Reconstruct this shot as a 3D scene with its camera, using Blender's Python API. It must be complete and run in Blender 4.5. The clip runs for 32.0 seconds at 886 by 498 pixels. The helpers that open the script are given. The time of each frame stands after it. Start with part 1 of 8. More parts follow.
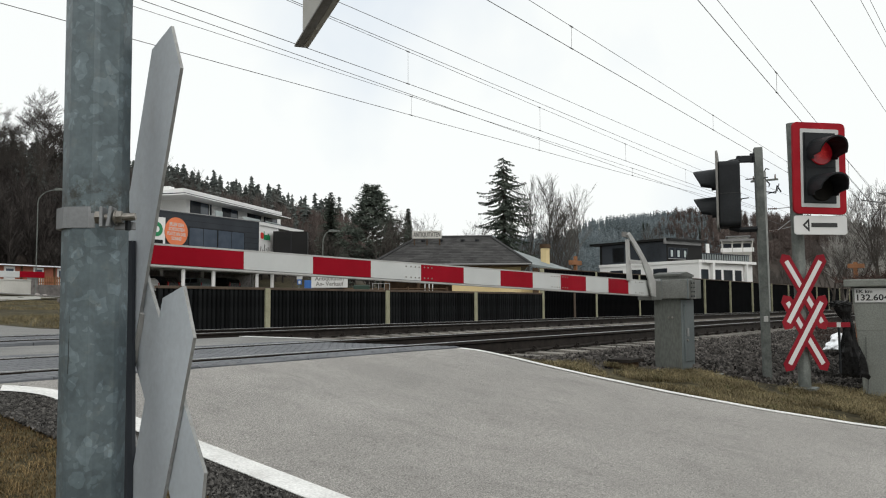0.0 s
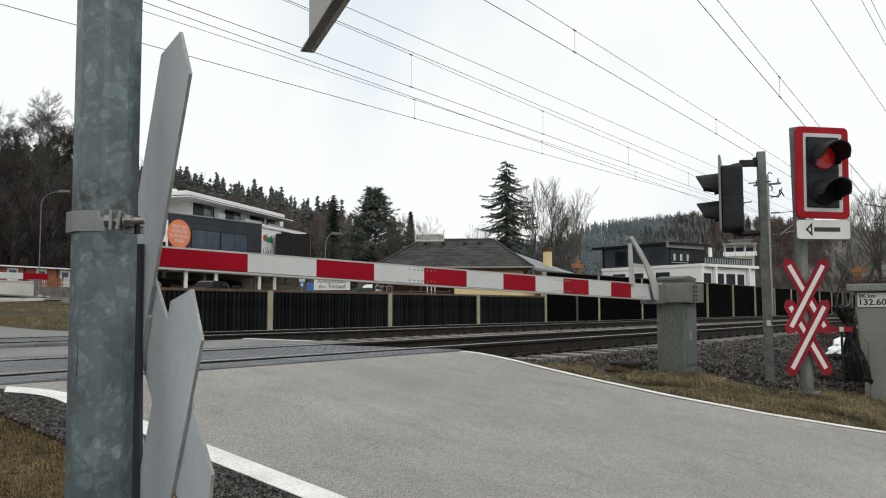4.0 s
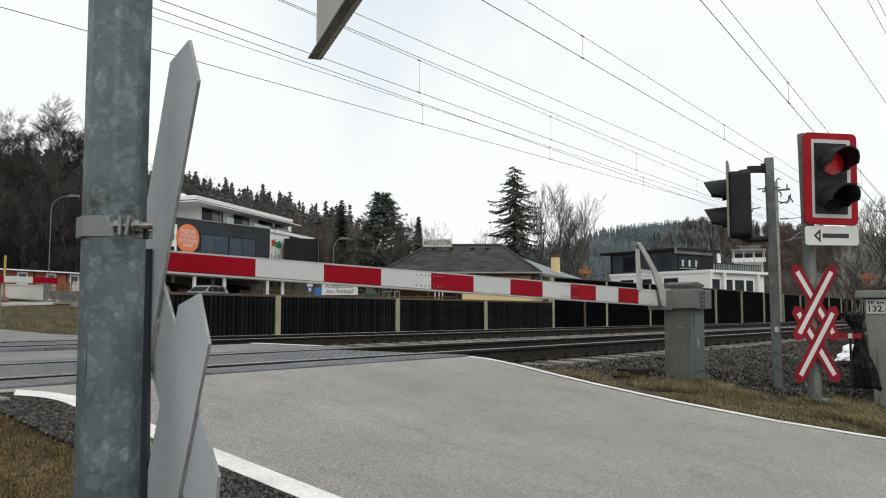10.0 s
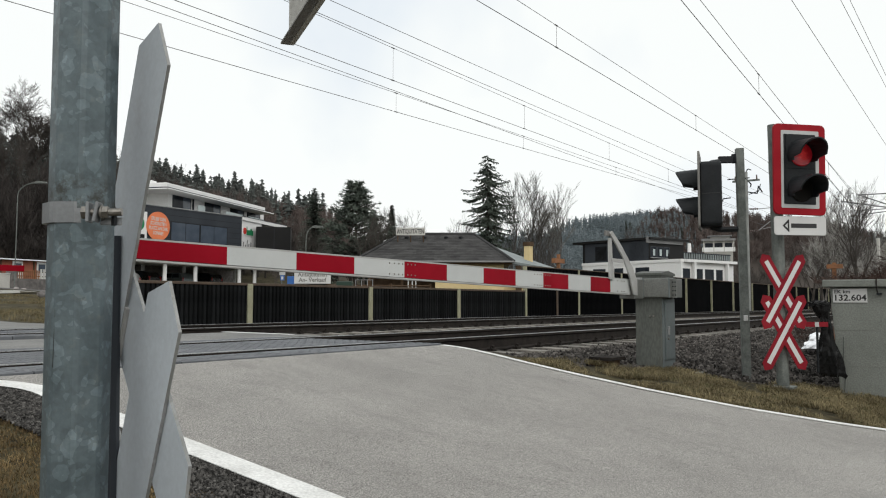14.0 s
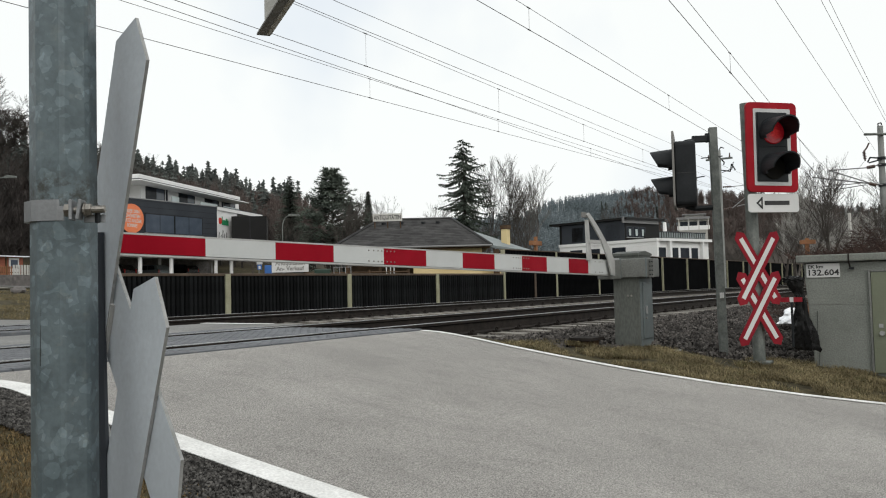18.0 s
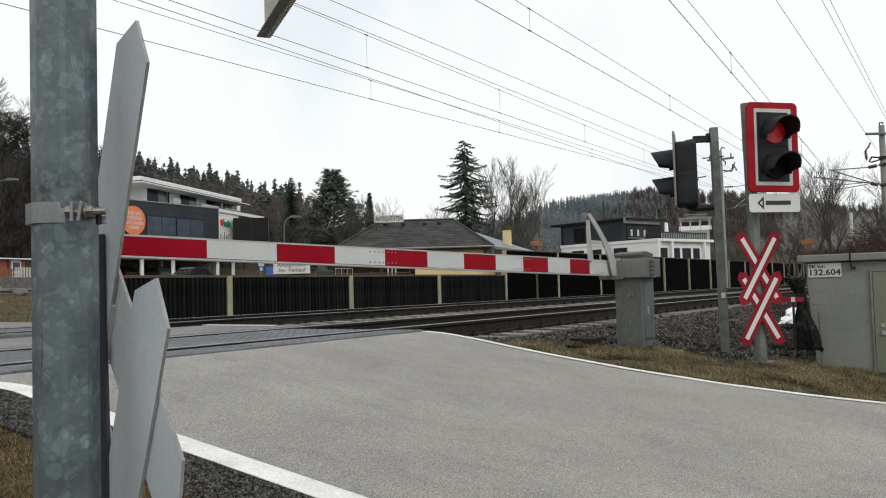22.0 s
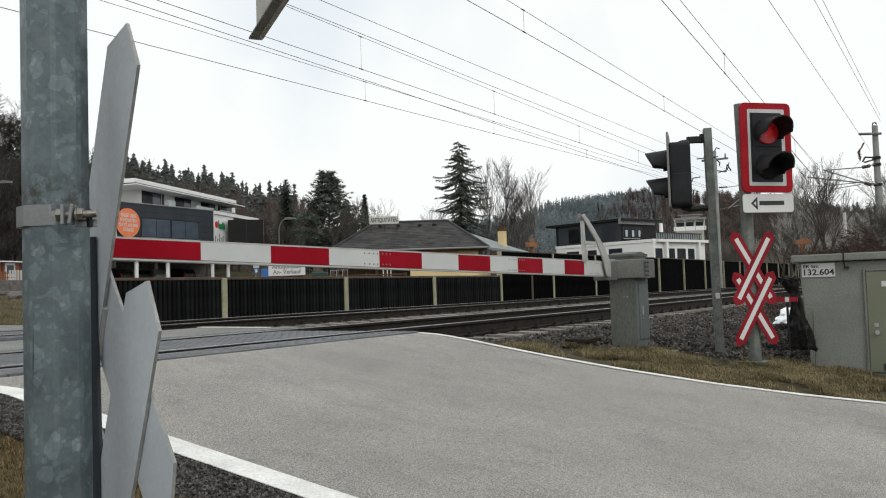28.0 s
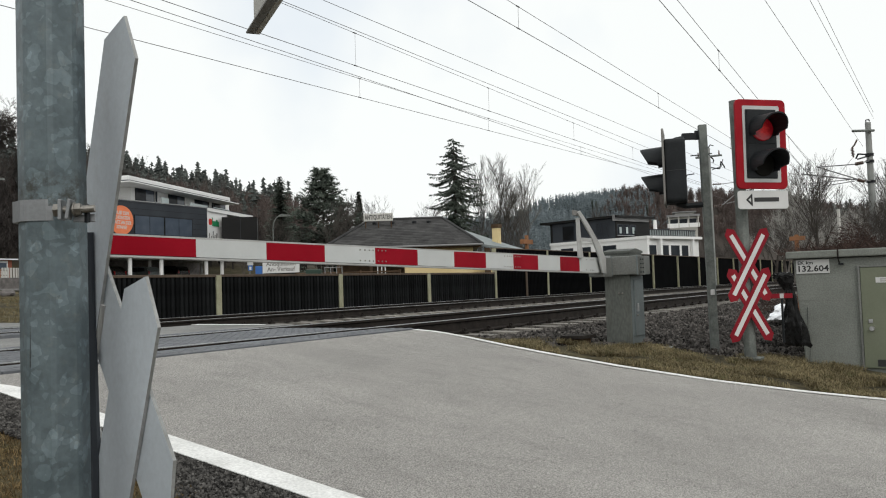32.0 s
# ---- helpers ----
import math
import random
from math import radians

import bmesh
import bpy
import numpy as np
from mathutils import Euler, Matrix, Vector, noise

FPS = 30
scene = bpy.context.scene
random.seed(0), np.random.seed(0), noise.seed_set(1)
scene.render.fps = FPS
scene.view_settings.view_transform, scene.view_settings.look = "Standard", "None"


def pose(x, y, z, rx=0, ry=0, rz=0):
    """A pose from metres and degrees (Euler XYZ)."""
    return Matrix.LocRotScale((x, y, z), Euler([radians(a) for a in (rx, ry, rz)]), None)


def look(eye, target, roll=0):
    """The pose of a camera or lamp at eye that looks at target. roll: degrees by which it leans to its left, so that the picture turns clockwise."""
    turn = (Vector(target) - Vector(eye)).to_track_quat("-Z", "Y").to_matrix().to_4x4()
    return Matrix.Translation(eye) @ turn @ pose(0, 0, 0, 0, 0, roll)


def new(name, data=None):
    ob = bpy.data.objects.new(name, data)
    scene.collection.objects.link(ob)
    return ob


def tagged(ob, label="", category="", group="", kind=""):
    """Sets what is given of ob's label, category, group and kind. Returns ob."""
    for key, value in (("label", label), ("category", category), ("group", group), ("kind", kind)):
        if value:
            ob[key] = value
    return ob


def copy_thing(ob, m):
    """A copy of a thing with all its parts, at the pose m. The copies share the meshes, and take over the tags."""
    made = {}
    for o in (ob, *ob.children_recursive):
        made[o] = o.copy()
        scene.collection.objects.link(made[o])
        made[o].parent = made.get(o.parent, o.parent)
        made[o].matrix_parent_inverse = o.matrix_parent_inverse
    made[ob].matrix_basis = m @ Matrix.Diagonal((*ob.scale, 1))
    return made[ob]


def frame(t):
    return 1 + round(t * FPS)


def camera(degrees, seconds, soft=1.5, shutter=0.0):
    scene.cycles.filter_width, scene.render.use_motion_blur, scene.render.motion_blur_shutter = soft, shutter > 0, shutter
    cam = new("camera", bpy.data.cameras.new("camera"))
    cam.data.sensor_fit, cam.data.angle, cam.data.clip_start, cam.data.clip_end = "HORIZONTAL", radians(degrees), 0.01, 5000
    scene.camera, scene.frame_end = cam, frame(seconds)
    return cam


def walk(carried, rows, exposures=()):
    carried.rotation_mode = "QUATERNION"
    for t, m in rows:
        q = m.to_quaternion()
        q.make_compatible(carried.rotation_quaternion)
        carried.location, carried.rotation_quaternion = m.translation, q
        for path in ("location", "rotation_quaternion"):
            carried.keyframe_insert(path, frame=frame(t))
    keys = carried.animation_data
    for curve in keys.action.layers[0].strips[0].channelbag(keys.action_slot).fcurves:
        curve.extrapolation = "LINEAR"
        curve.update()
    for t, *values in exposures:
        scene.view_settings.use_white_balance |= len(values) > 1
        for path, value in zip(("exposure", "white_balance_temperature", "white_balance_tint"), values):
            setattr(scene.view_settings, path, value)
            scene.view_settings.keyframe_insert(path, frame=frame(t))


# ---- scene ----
# The camera: held in the hand beside the near signal post
cam = camera(56.8, 32.0, soft=1.1)
PATH = [
    (0.0, pose(0.036, 0.014, 1.196, 93.950, 0.294, -53.473)),
    (0.5, pose(0.030, 0.010, 1.196, 93.950, 0.298, -53.461)),
    (1.0, pose(0.024, 0.008, 1.195, 93.942, 0.275, -53.472)),
    (1.5, pose(0.018, 0.002, 1.196, 93.974, 0.286, -53.403)),
    (2.0, pose(0.016, -0.004, 1.197, 93.997, 0.293, -53.387)),
    (2.5, pose(0.014, -0.005, 1.198, 94.011, 0.232, -53.443)),
    (3.0, pose(0.013, -0.004, 1.198, 94.021, 0.164, -53.494)),
    (3.5, pose(0.020, 0.003, 1.197, 94.052, 0.154, -53.492)),
    (5.5, pose(0.027, 0.023, 1.200, 94.598, -0.189, -52.355)),
    (6.0, pose(0.021, 0.017, 1.199, 94.619, -0.179, -52.265)),
    (6.5, pose(0.016, 0.019, 1.199, 94.645, -0.196, -52.236)),
    (7.0, pose(0.016, 0.015, 1.199, 94.674, -0.204, -52.180)),
    (7.5, pose(0.016, 0.011, 1.199, 94.703, -0.205, -52.118)),
    (8.0, pose(0.023, 0.009, 1.198, 94.590, -0.170, -52.504)),
    (8.5, pose(0.022, 0.006, 1.198, 94.469, -0.120, -52.864)),
    (9.0, pose(0.019, 0.006, 1.197, 94.471, -0.111, -52.910)),
    (9.5, pose(0.018, 0.005, 1.198, 94.475, -0.103, -52.868)),
    (10.0, pose(0.017, -0.001, 1.197, 94.521, -0.102, -52.783)),
    (10.5, pose(0.020, 0.003, 1.197, 94.529, -0.122, -52.757)),
    (11.0, pose(0.022, 0.007, 1.198, 94.537, -0.123, -52.710)),
    (11.5, pose(0.029, 0.011, 1.196, 94.503, -0.106, -52.790)),
    (12.0, pose(0.039, 0.008, 1.196, 94.335, -0.050, -53.167)),
    (12.5, pose(0.033, 0.010, 1.195, 94.106, -0.137, -53.575)),
    (13.0, pose(0.038, 0.006, 1.194, 93.987, -0.188, -53.815)),
    (13.5, pose(0.027, 0.004, 1.196, 93.900, -0.187, -54.113)),
    (14.0, pose(0.021, 0.003, 1.196, 93.740, -0.140, -54.658)),
    (14.5, pose(0.017, 0.004, 1.199, 93.535, 0.069, -55.030)),
    (16.5, pose(0.012, 0.009, 1.200, 92.971, 0.874, -55.746)),
    (17.0, pose(0.007, 0.011, 1.200, 92.880, 0.995, -55.834)),
    (17.5, pose(0.005, 0.009, 1.200, 92.738, 1.267, -56.035)),
    (18.0, pose(0.004, 0.004, 1.201, 92.661, 1.392, -56.158)),
    (18.5, pose(0.002, 0.005, 1.201, 92.690, 1.434, -56.133)),
    (19.0, pose(-0.000, 0.004, 1.200, 92.679, 1.430, -56.128)),
    (19.5, pose(-0.000, 0.002, 1.200, 92.681, 1.466, -56.120)),
    (20.0, pose(0.000, -0.000, 1.200, 92.701, 1.478, -56.060)),
    (20.5, pose(0.001, -0.000, 1.200, 92.708, 1.479, -56.011)),
    (21.0, pose(0.004, 0.000, 1.200, 92.714, 1.521, -56.016)),
    (21.5, pose(0.005, 0.001, 1.201, 92.721, 1.559, -56.052)),
    (22.0, pose(0.002, -0.001, 1.200, 92.737, 1.572, -56.038)),
    (22.5, pose(0.001, -0.001, 1.200, 92.777, 1.554, -55.990)),
    (23.0, pose(0.002, -0.002, 1.200, 92.801, 1.577, -55.952)),
    (23.5, pose(0.002, -0.002, 1.199, 92.824, 1.601, -55.948)),
    (24.0, pose(0.004, 0.001, 1.200, 92.831, 1.621, -55.938)),
    (24.5, pose(0.007, 0.001, 1.199, 92.831, 1.647, -55.955)),
    (25.0, pose(0.008, 0.002, 1.199, 92.827, 1.669, -56.043)),
    (25.5, pose(0.005, 0.002, 1.199, 92.825, 1.681, -56.085)),
    (27.5, pose(0.003, -0.009, 1.199, 92.833, 1.766, -56.309)),
    (28.0, pose(0.003, -0.008, 1.200, 92.816, 1.791, -56.355)),
    (28.5, pose(0.003, -0.003, 1.199, 92.789, 1.808, -56.435)),
    (29.0, pose(0.009, 0.008, 1.198, 92.736, 1.825, -56.563)),
    (29.5, pose(0.016, 0.012, 1.197, 92.653, 1.813, -56.746)),
    (30.0, pose(0.020, 0.013, 1.197, 92.564, 1.835, -56.828)),
    (30.5, pose(0.019, 0.014, 1.197, 92.561, 1.856, -56.848)),
    (31.0, pose(0.014, 0.012, 1.198, 92.558, 1.869, -56.852)),
    (31.5, pose(0.009, 0.010, 1.198, 92.584, 1.857, -56.802)),
    (32.0, pose(0.006, 0.008, 1.198, 92.601, 1.871, -56.761)),
]
walk(cam, PATH)

# Overcast daylight: a bright even cloud layer over a pale sky, and one very soft sun
SUN_ELEVATION, SUN_TURN = radians(42), radians(215)
world = bpy.data.worlds.new("overcast_sky")
scene.world = world
world.use_nodes = True
wn, wl = world.node_tree.nodes, world.node_tree.links
background = wn["Background"]
sky = wn.new("ShaderNodeTexSky")
sky.sky_type, sky.sun_disc = "NISHITA", False
sky.sun_elevation, sky.sun_rotation = SUN_ELEVATION, SUN_TURN
sky.dust_density = 3.0
sky_coord = wn.new("ShaderNodeTexCoord")
cloud = wn.new("ShaderNodeTexNoise")
cloud.inputs["Scale"].default_value, cloud.inputs["Detail"].default_value = 2.2, 5.0
cloud_ramp = wn.new("ShaderNodeValToRGB")
cloud_ramp.color_ramp.elements[0].position, cloud_ramp.color_ramp.elements[1].position = 0.30, 0.47
cloud_ramp.color_ramp.elements[0].color = (8.1, 8.8, 9.5, 1)
cloud_ramp.color_ramp.elements[1].color = (10.25, 10.5, 10.3, 1)
sky_mix = wn.new("ShaderNodeMixRGB")
sky_mix.inputs[0].default_value = 0.93
wl.new(sky_coord.outputs["Generated"], cloud.inputs["Vector"])
wl.new(cloud.outputs["Fac"], cloud_ramp.inputs["Fac"])
wl.new(sky.outputs["Color"], sky_mix.inputs[1])
wl.new(cloud_ramp.outputs["Color"], sky_mix.inputs[2])
wl.new(sky_mix.outputs["Color"], background.inputs["Color"])
background.inputs["Strength"].default_value = 0.1
sun = new("sun", bpy.data.lights.new("sun", "SUN"))
sun.data.energy, sun.data.angle, sun.data.color = 1.0, radians(35), (1.0, 0.97, 0.93)
sun.matrix_world = look((0, 0, 60), Vector((0, 0, 60)) - 10 * Vector((math.sin(SUN_TURN) * math.cos(SUN_ELEVATION), math.cos(SUN_TURN) * math.cos(SUN_ELEVATION), math.sin(SUN_ELEVATION))))
scene.view_settings.exposure = 0.0

# ---- materials ----
def mat(name, low, high, scale=4.0, rough=0.8, metal=0.0, bump=0.15, fine=60.0, wear=0.0, wear_colour=(0.2, 0.17, 0.13), spread=0.0, spec=0.5, island=False, stretch=(1, 1, 1), detail=6.0, speck=0.55, sharp=0.2, punch=(0.7, 1.25)):
    """A surface with broad patches between two colours, fine grain and relief, stains, and a small change from piece to piece."""
    m = bpy.data.materials.new(name)
    m.use_nodes = True
    n, l = m.node_tree.nodes, m.node_tree.links
    b = n["Principled BSDF"]
    b.inputs["Roughness"].default_value, b.inputs["Metallic"].default_value = rough, metal
    b.inputs["Specular IOR Level"].default_value = spec
    co = n.new("ShaderNodeTexCoord")
    mp = n.new("ShaderNodeMapping")
    mp.inputs["Scale"].default_value = stretch
    l.new(co.outputs["Object"], mp.inputs["Vector"])
    broad, grain = n.new("ShaderNodeTexNoise"), n.new("ShaderNodeTexNoise")
    broad.inputs["Scale"].default_value, broad.inputs["Detail"].default_value = scale, detail
    grain.inputs["Scale"].default_value, grain.inputs["Detail"].default_value = fine, 3.0
    for t in (broad, grain):
        l.new(mp.outputs["Vector"], t.inputs["Vector"])
    ramp = n.new("ShaderNodeValToRGB")
    ramp.color_ramp.elements[0].position, ramp.color_ramp.elements[1].position = 0.32, 0.68
    ramp.color_ramp.elements[0].color, ramp.color_ramp.elements[1].color = (*low, 1), (*high, 1)
    l.new(broad.outputs["Fac"], ramp.inputs["Fac"])
    speck_amount, speck = speck, n.new("ShaderNodeMixRGB")
    speck.blend_type = "MULTIPLY"
    speck.inputs[0].default_value = speck_amount
    span = n.new("ShaderNodeMapRange")
    span.inputs["From Min"].default_value, span.inputs["From Max"].default_value = 0.5 - sharp, 0.5 + sharp
    span.inputs["To Min"].default_value, span.inputs["To Max"].default_value = punch
    l.new(grain.outputs["Fac"], span.inputs["Value"])
    l.new(ramp.outputs["Color"], speck.inputs[1])
    l.new(span.outputs["Result"], speck.inputs[2])
    colour = speck.outputs["Color"]
    if wear:
        st = n.new("ShaderNodeTexNoise")
        st.inputs["Scale"].default_value, st.inputs["Detail"].default_value, st.inputs["Roughness"].default_value = scale * 2.3, 8.0, 0.7
        l.new(mp.outputs["Vector"], st.inputs["Vector"])
        sr = n.new("ShaderNodeMapRange")
        sr.inputs["From Min"].default_value, sr.inputs["From Max"].default_value = 0.55, 0.75
        sr.inputs["To Max"].default_value = wear
        l.new(st.outputs["Fac"], sr.inputs["Value"])
        wx = n.new("ShaderNodeMixRGB")
        wx.inputs[2].default_value = (*wear_colour, 1)
        l.new(sr.outputs["Result"], wx.inputs[0])
        l.new(colour, wx.inputs[1])
        colour = wx.outputs["Color"]
    if spread:
        if island:
            info = n.new("ShaderNodeNewGeometry").outputs["Random Per Island"]
        else:
            info = n.new("ShaderNodeObjectInfo").outputs["Random"]
        hr = n.new("ShaderNodeMapRange")
        hr.inputs["To Min"].default_value, hr.inputs["To Max"].default_value = 1 - spread, 1 + spread
        l.new(info, hr.inputs["Value"])
        hs = n.new("ShaderNodeMixRGB")
        hs.blend_type, hs.inputs[0].default_value = "MULTIPLY", 1.0
        l.new(colour, hs.inputs[1])
        l.new(hr.outputs["Result"], hs.inputs[2])
        colour = hs.outputs["Color"]
    l.new(colour, b.inputs["Base Color"])
    rr = n.new("ShaderNodeMapRange")
    rr.inputs["To Min"].default_value, rr.inputs["To Max"].default_value = max(0.02, rough - 0.12), min(1.0, rough + 0.12)
    l.new(grain.outputs["Fac"], rr.inputs["Value"])
    l.new(rr.outputs["Result"], b.inputs["Roughness"])
    if bump:
        bp = n.new("ShaderNodeBump")
        bp.inputs["Strength"].default_value, bp.inputs["Distance"].default_value = bump, 0.01
        l.new(grain.outputs["Fac"], bp.inputs["Height"])
        l.new(bp.outputs["Normal"], b.inputs["Normal"])
    return m


def grey(v, w=0.12):
    return (v * (1 - w),) * 3, (v * (1 + w),) * 3


def both(c, w=0.12):
    return tuple(x * (1 - w) for x in c), tuple(x * (1 + w) for x in c)


M_ASPHALT = mat("asphalt_worn", (0.287, 0.275, 0.257), (0.351, 0.337, 0.315), 0.9, 0.9, 0, 1.0, 150, 0.30, (0.222, 0.211, 0.198), speck=1.0, sharp=0.07, punch=(0.62, 1.37))
M_ROADFAR = mat("asphalt_worn_grey", (0.15, 0.15, 0.145), (0.21, 0.208, 0.20), 1.4, 0.9, 0, 0.5, 60, 0.3, (0.12, 0.12, 0.115), speck=0.7, sharp=0.1)
M_SHOULDER = mat("asphalt_rough_dark", (0.034, 0.033, 0.032), (0.078, 0.076, 0.073), 5, 0.95, 0, 0.9, 45, speck=0.8, sharp=0.1)
M_PAINT = mat("road_marking_white", (0.62, 0.62, 0.60), (0.78, 0.78, 0.76), 6, 0.7, 0, 0.3, 80, 0.45, (0.36, 0.35, 0.33))
M_RUBBER = mat("crossing_rubber", (0.088, 0.094, 0.104), (0.142, 0.150, 0.162), 2.5, 0.7, 0, 0.3, 60, 0.5, (0.21, 0.205, 0.20), spread=0.10, speck=0.4)
M_GROUND = mat("dry_winter_grass", (0.036, 0.031, 0.018), (0.078, 0.066, 0.037), 0.9, 1.0, 0, 0.8, 9, 0.8, (0.030, 0.036, 0.015), speck=1.0, sharp=0.12, punch=(0.5, 1.4), spec=0.12)
M_SOIL = mat("track_bed_soil", *both((0.02, 0.017, 0.015), 0.3), 3, 1.0, 0, 0.9, 30, spec=0.12)
M_BALLAST = mat("ballast_stone", (0.036, 0.0335, 0.0315), (0.118, 0.108, 0.100), 6, 0.92, 0, 0.5, 60, 0.35, (0.085, 0.066, 0.054), spread=0.75, island=True, spec=0.12)
M_GRIT = mat("shoulder_grit", (0.026, 0.025, 0.024), (0.105, 0.10, 0.094), 30, 0.92, 0, 0.5, 90, spread=0.75, island=True, spec=0.12)
M_BLADE = mat("grass_blades", (0.085, 0.068, 0.035), (0.26, 0.215, 0.12), 2.2, 0.9, 0, 0, 20, 0.95, (0.062, 0.082, 0.026), spread=0.55, island=True, spec=0.2)
M_LITTER = mat("brown_turf", (0.068, 0.045, 0.021), (0.21, 0.15, 0.074), 2.6, 0.9, 0, 0, 20, 0.95, (0.055, 0.066, 0.024), spread=0.6, island=True, spec=0.15)
M_PATH = mat("pale_worn_surfacing", (0.25, 0.246, 0.222), (0.325, 0.32, 0.292), 1.6, 0.9, 0, 0.3, 60, 0.4, (0.18, 0.176, 0.155), speck=0.5, sharp=0.13)
M_MAST = mat("pale_concrete_mast", (0.21, 0.22, 0.21), (0.29, 0.30, 0.285), 2, 0.8, 0, 0.2, 60, 0.5, (0.16, 0.16, 0.145), speck=0.3)
M_RAIL = mat("rail_rust", (0.019, 0.0165, 0.015), (0.037, 0.031, 0.027), 8, 0.75, 0.2, 0.3, 60, spec=0.12)
M_RAILTOP = mat("rail_head_polished", *grey(0.42), 8, 0.3, 0.9, 0.05, 60)
M_SLEEPER = mat("concrete_sleeper", (0.135, 0.124, 0.108), (0.225, 0.21, 0.187), 5, 0.9, 0, 0.4, 50, 0.6, (0.13, 0.11, 0.09), spread=0.25)
M_CONCRETE = mat("weathered_concrete", (0.158, 0.168, 0.151), (0.228, 0.240, 0.217), 1.6, 0.88, 0, 0.3, 70, 0.55, (0.112, 0.118, 0.102), speck=0.5, sharp=0.13)
M_SLATS = mat("dark_fence_slats", (0.0062, 0.0068, 0.0072), (0.0145, 0.0156, 0.0163), 2, 0.8, 0, 0.25, 50, 0.25, (0.026, 0.024, 0.022), spread=0.4, spec=0.05)
M_FENCEBACK = mat("black_fence_panel", (0.0025, 0.0027, 0.003), (0.005, 0.0053, 0.0057), 2, 0.95, 0, 0.2, 50, spec=0.02)
M_FENCEPOST = mat("weathered_post", (0.24, 0.235, 0.15), (0.34, 0.33, 0.23), 3, 0.8, 0, 0.2, 40, 0.4, (0.16, 0.15, 0.1))
M_CAP = mat("brown_capping_board", (0.055, 0.038, 0.026), (0.10, 0.07, 0.047), 3, 0.8, 0, 0.2, 40)
M_WHITEBAR = mat("reflective_white", (0.455, 0.468, 0.46), (0.52, 0.533, 0.525), 3, 0.5, 0, 0.05, 70, 0.3, (0.42, 0.425, 0.41), speck=0.06)
M_STAY = mat("weathered_stay", (0.33, 0.33, 0.32), (0.44, 0.44, 0.428), 6, 0.6, 0.1, 0.1, 70, 0.4, (0.2, 0.17, 0.14), speck=0.2)
M_CABBODY = mat("weathered_cabinet", (0.060, 0.066, 0.059), (0.098, 0.104, 0.094), 3, 0.7, 0.0, 0.2, 60, 0.6, (0.062, 0.056, 0.042), speck=0.6, sharp=0.12, stretch=(1, 1, 0.35))
M_REDBAR = mat("reflective_red", (0.215, 0.0025, 0.010), (0.27, 0.005, 0.015), 3, 0.45, 0, 0.05, 70, 0.25, (0.2, 0.006, 0.012), speck=0.06, spec=0.05)
M_REDEDGE = mat("sign_red", (0.25, 0.009, 0.016), (0.32, 0.014, 0.022), 4, 0.45, 0, 0.05, 50, 0.2, (0.30, 0.02, 0.026), speck=0.06, spec=0.08)
M_CROSSRED = mat("faded_sign_red", (0.185, 0.012, 0.020), (0.245, 0.018, 0.027), 4, 0.5, 0, 0.05, 50, 0.3, (0.25, 0.03, 0.035), speck=0.1, spec=0.08)
M_SIGNWHITE = mat("sign_white", (0.54, 0.54, 0.53), (0.61, 0.61, 0.6), 3, 0.5, 0, 0.05, 50, 0.25, (0.55, 0.54, 0.51), speck=0.06)
M_BLACK = mat("black_housing", (0.010, 0.0115, 0.013), (0.019, 0.0215, 0.024), 4, 0.5, 0, 0.1, 60, 0.4, (0.03, 0.03, 0.03), spec=0.2)
M_SIGNGREY = mat("sign_frame_grey", (0.40, 0.405, 0.40), (0.48, 0.485, 0.48), 3, 0.5, 0, 0.05, 50, 0.3, (0.36, 0.35, 0.33), speck=0.1)
M_TEXT = mat("black_lettering", *grey(0.02), 4, 0.6, 0, 0, speck=0.06)
M_CABINET = mat("grey_cabinet_paint", (0.105, 0.125, 0.128), (0.15, 0.173, 0.175), 2.2, 0.6, 0.1, 0.15, 60, 0.5, (0.10, 0.105, 0.095), speck=0.4, sharp=0.14)
M_CABBOX = mat("drive_housing_metal", (0.13, 0.136, 0.128), (0.20, 0.205, 0.192), 2.2, 0.5, 0.3, 0.12, 60, 0.6, (0.095, 0.088, 0.066), speck=0.5, sharp=0.14)
M_ALU = mat("brushed_metal", *grey(0.36), 5, 0.45, 0.7, 0.1, 70, 0.3, (0.3, 0.29, 0.27), speck=0.2)
M_BOLT = mat("zinc_bolt", (0.18, 0.168, 0.15), (0.30, 0.285, 0.26), 20, 0.4, 0.7, 0.1, 200)
M_GREYPOLE = mat("weathered_grey_pole", (0.095, 0.106, 0.098), (0.185, 0.2, 0.186), 9, 0.7, 0.2, 0.15, 60, 0.7, (0.215, 0.222, 0.20), speck=0.5, sharp=0.12)
M_SIGNBACK = mat("grey_sign_back", (0.425, 0.46, 0.495), (0.52, 0.56, 0.60), 3.5, 0.6, 0.0, 0.06, 90, 0.35, (0.27, 0.26, 0.25), speck=0.2)
M_SIGNEDGE = mat("dull_sign_edge", (0.16, 0.155, 0.145), (0.23, 0.225, 0.21), 6, 0.7, 0.2, 0.1, 90, 0.5, (0.12, 0.10, 0.085))
M_PLATEEDGE = mat("cut_plate_edge", (0.24, 0.245, 0.24), (0.34, 0.345, 0.34), 14, 0.6, 0.2, 0.1, 90, 0.7, (0.16, 0.145, 0.12))
M_CLAMP = mat("dull_clamp_metal", (0.185, 0.192, 0.198), (0.245, 0.252, 0.258), 12, 0.42, 0.45, 0.06, 160, 0.5, (0.17, 0.155, 0.125), speck=0.3)
M_WIRE = mat("overhead_wire", *grey(0.17, 0.2), 4, 0.6, 0.5, 0)
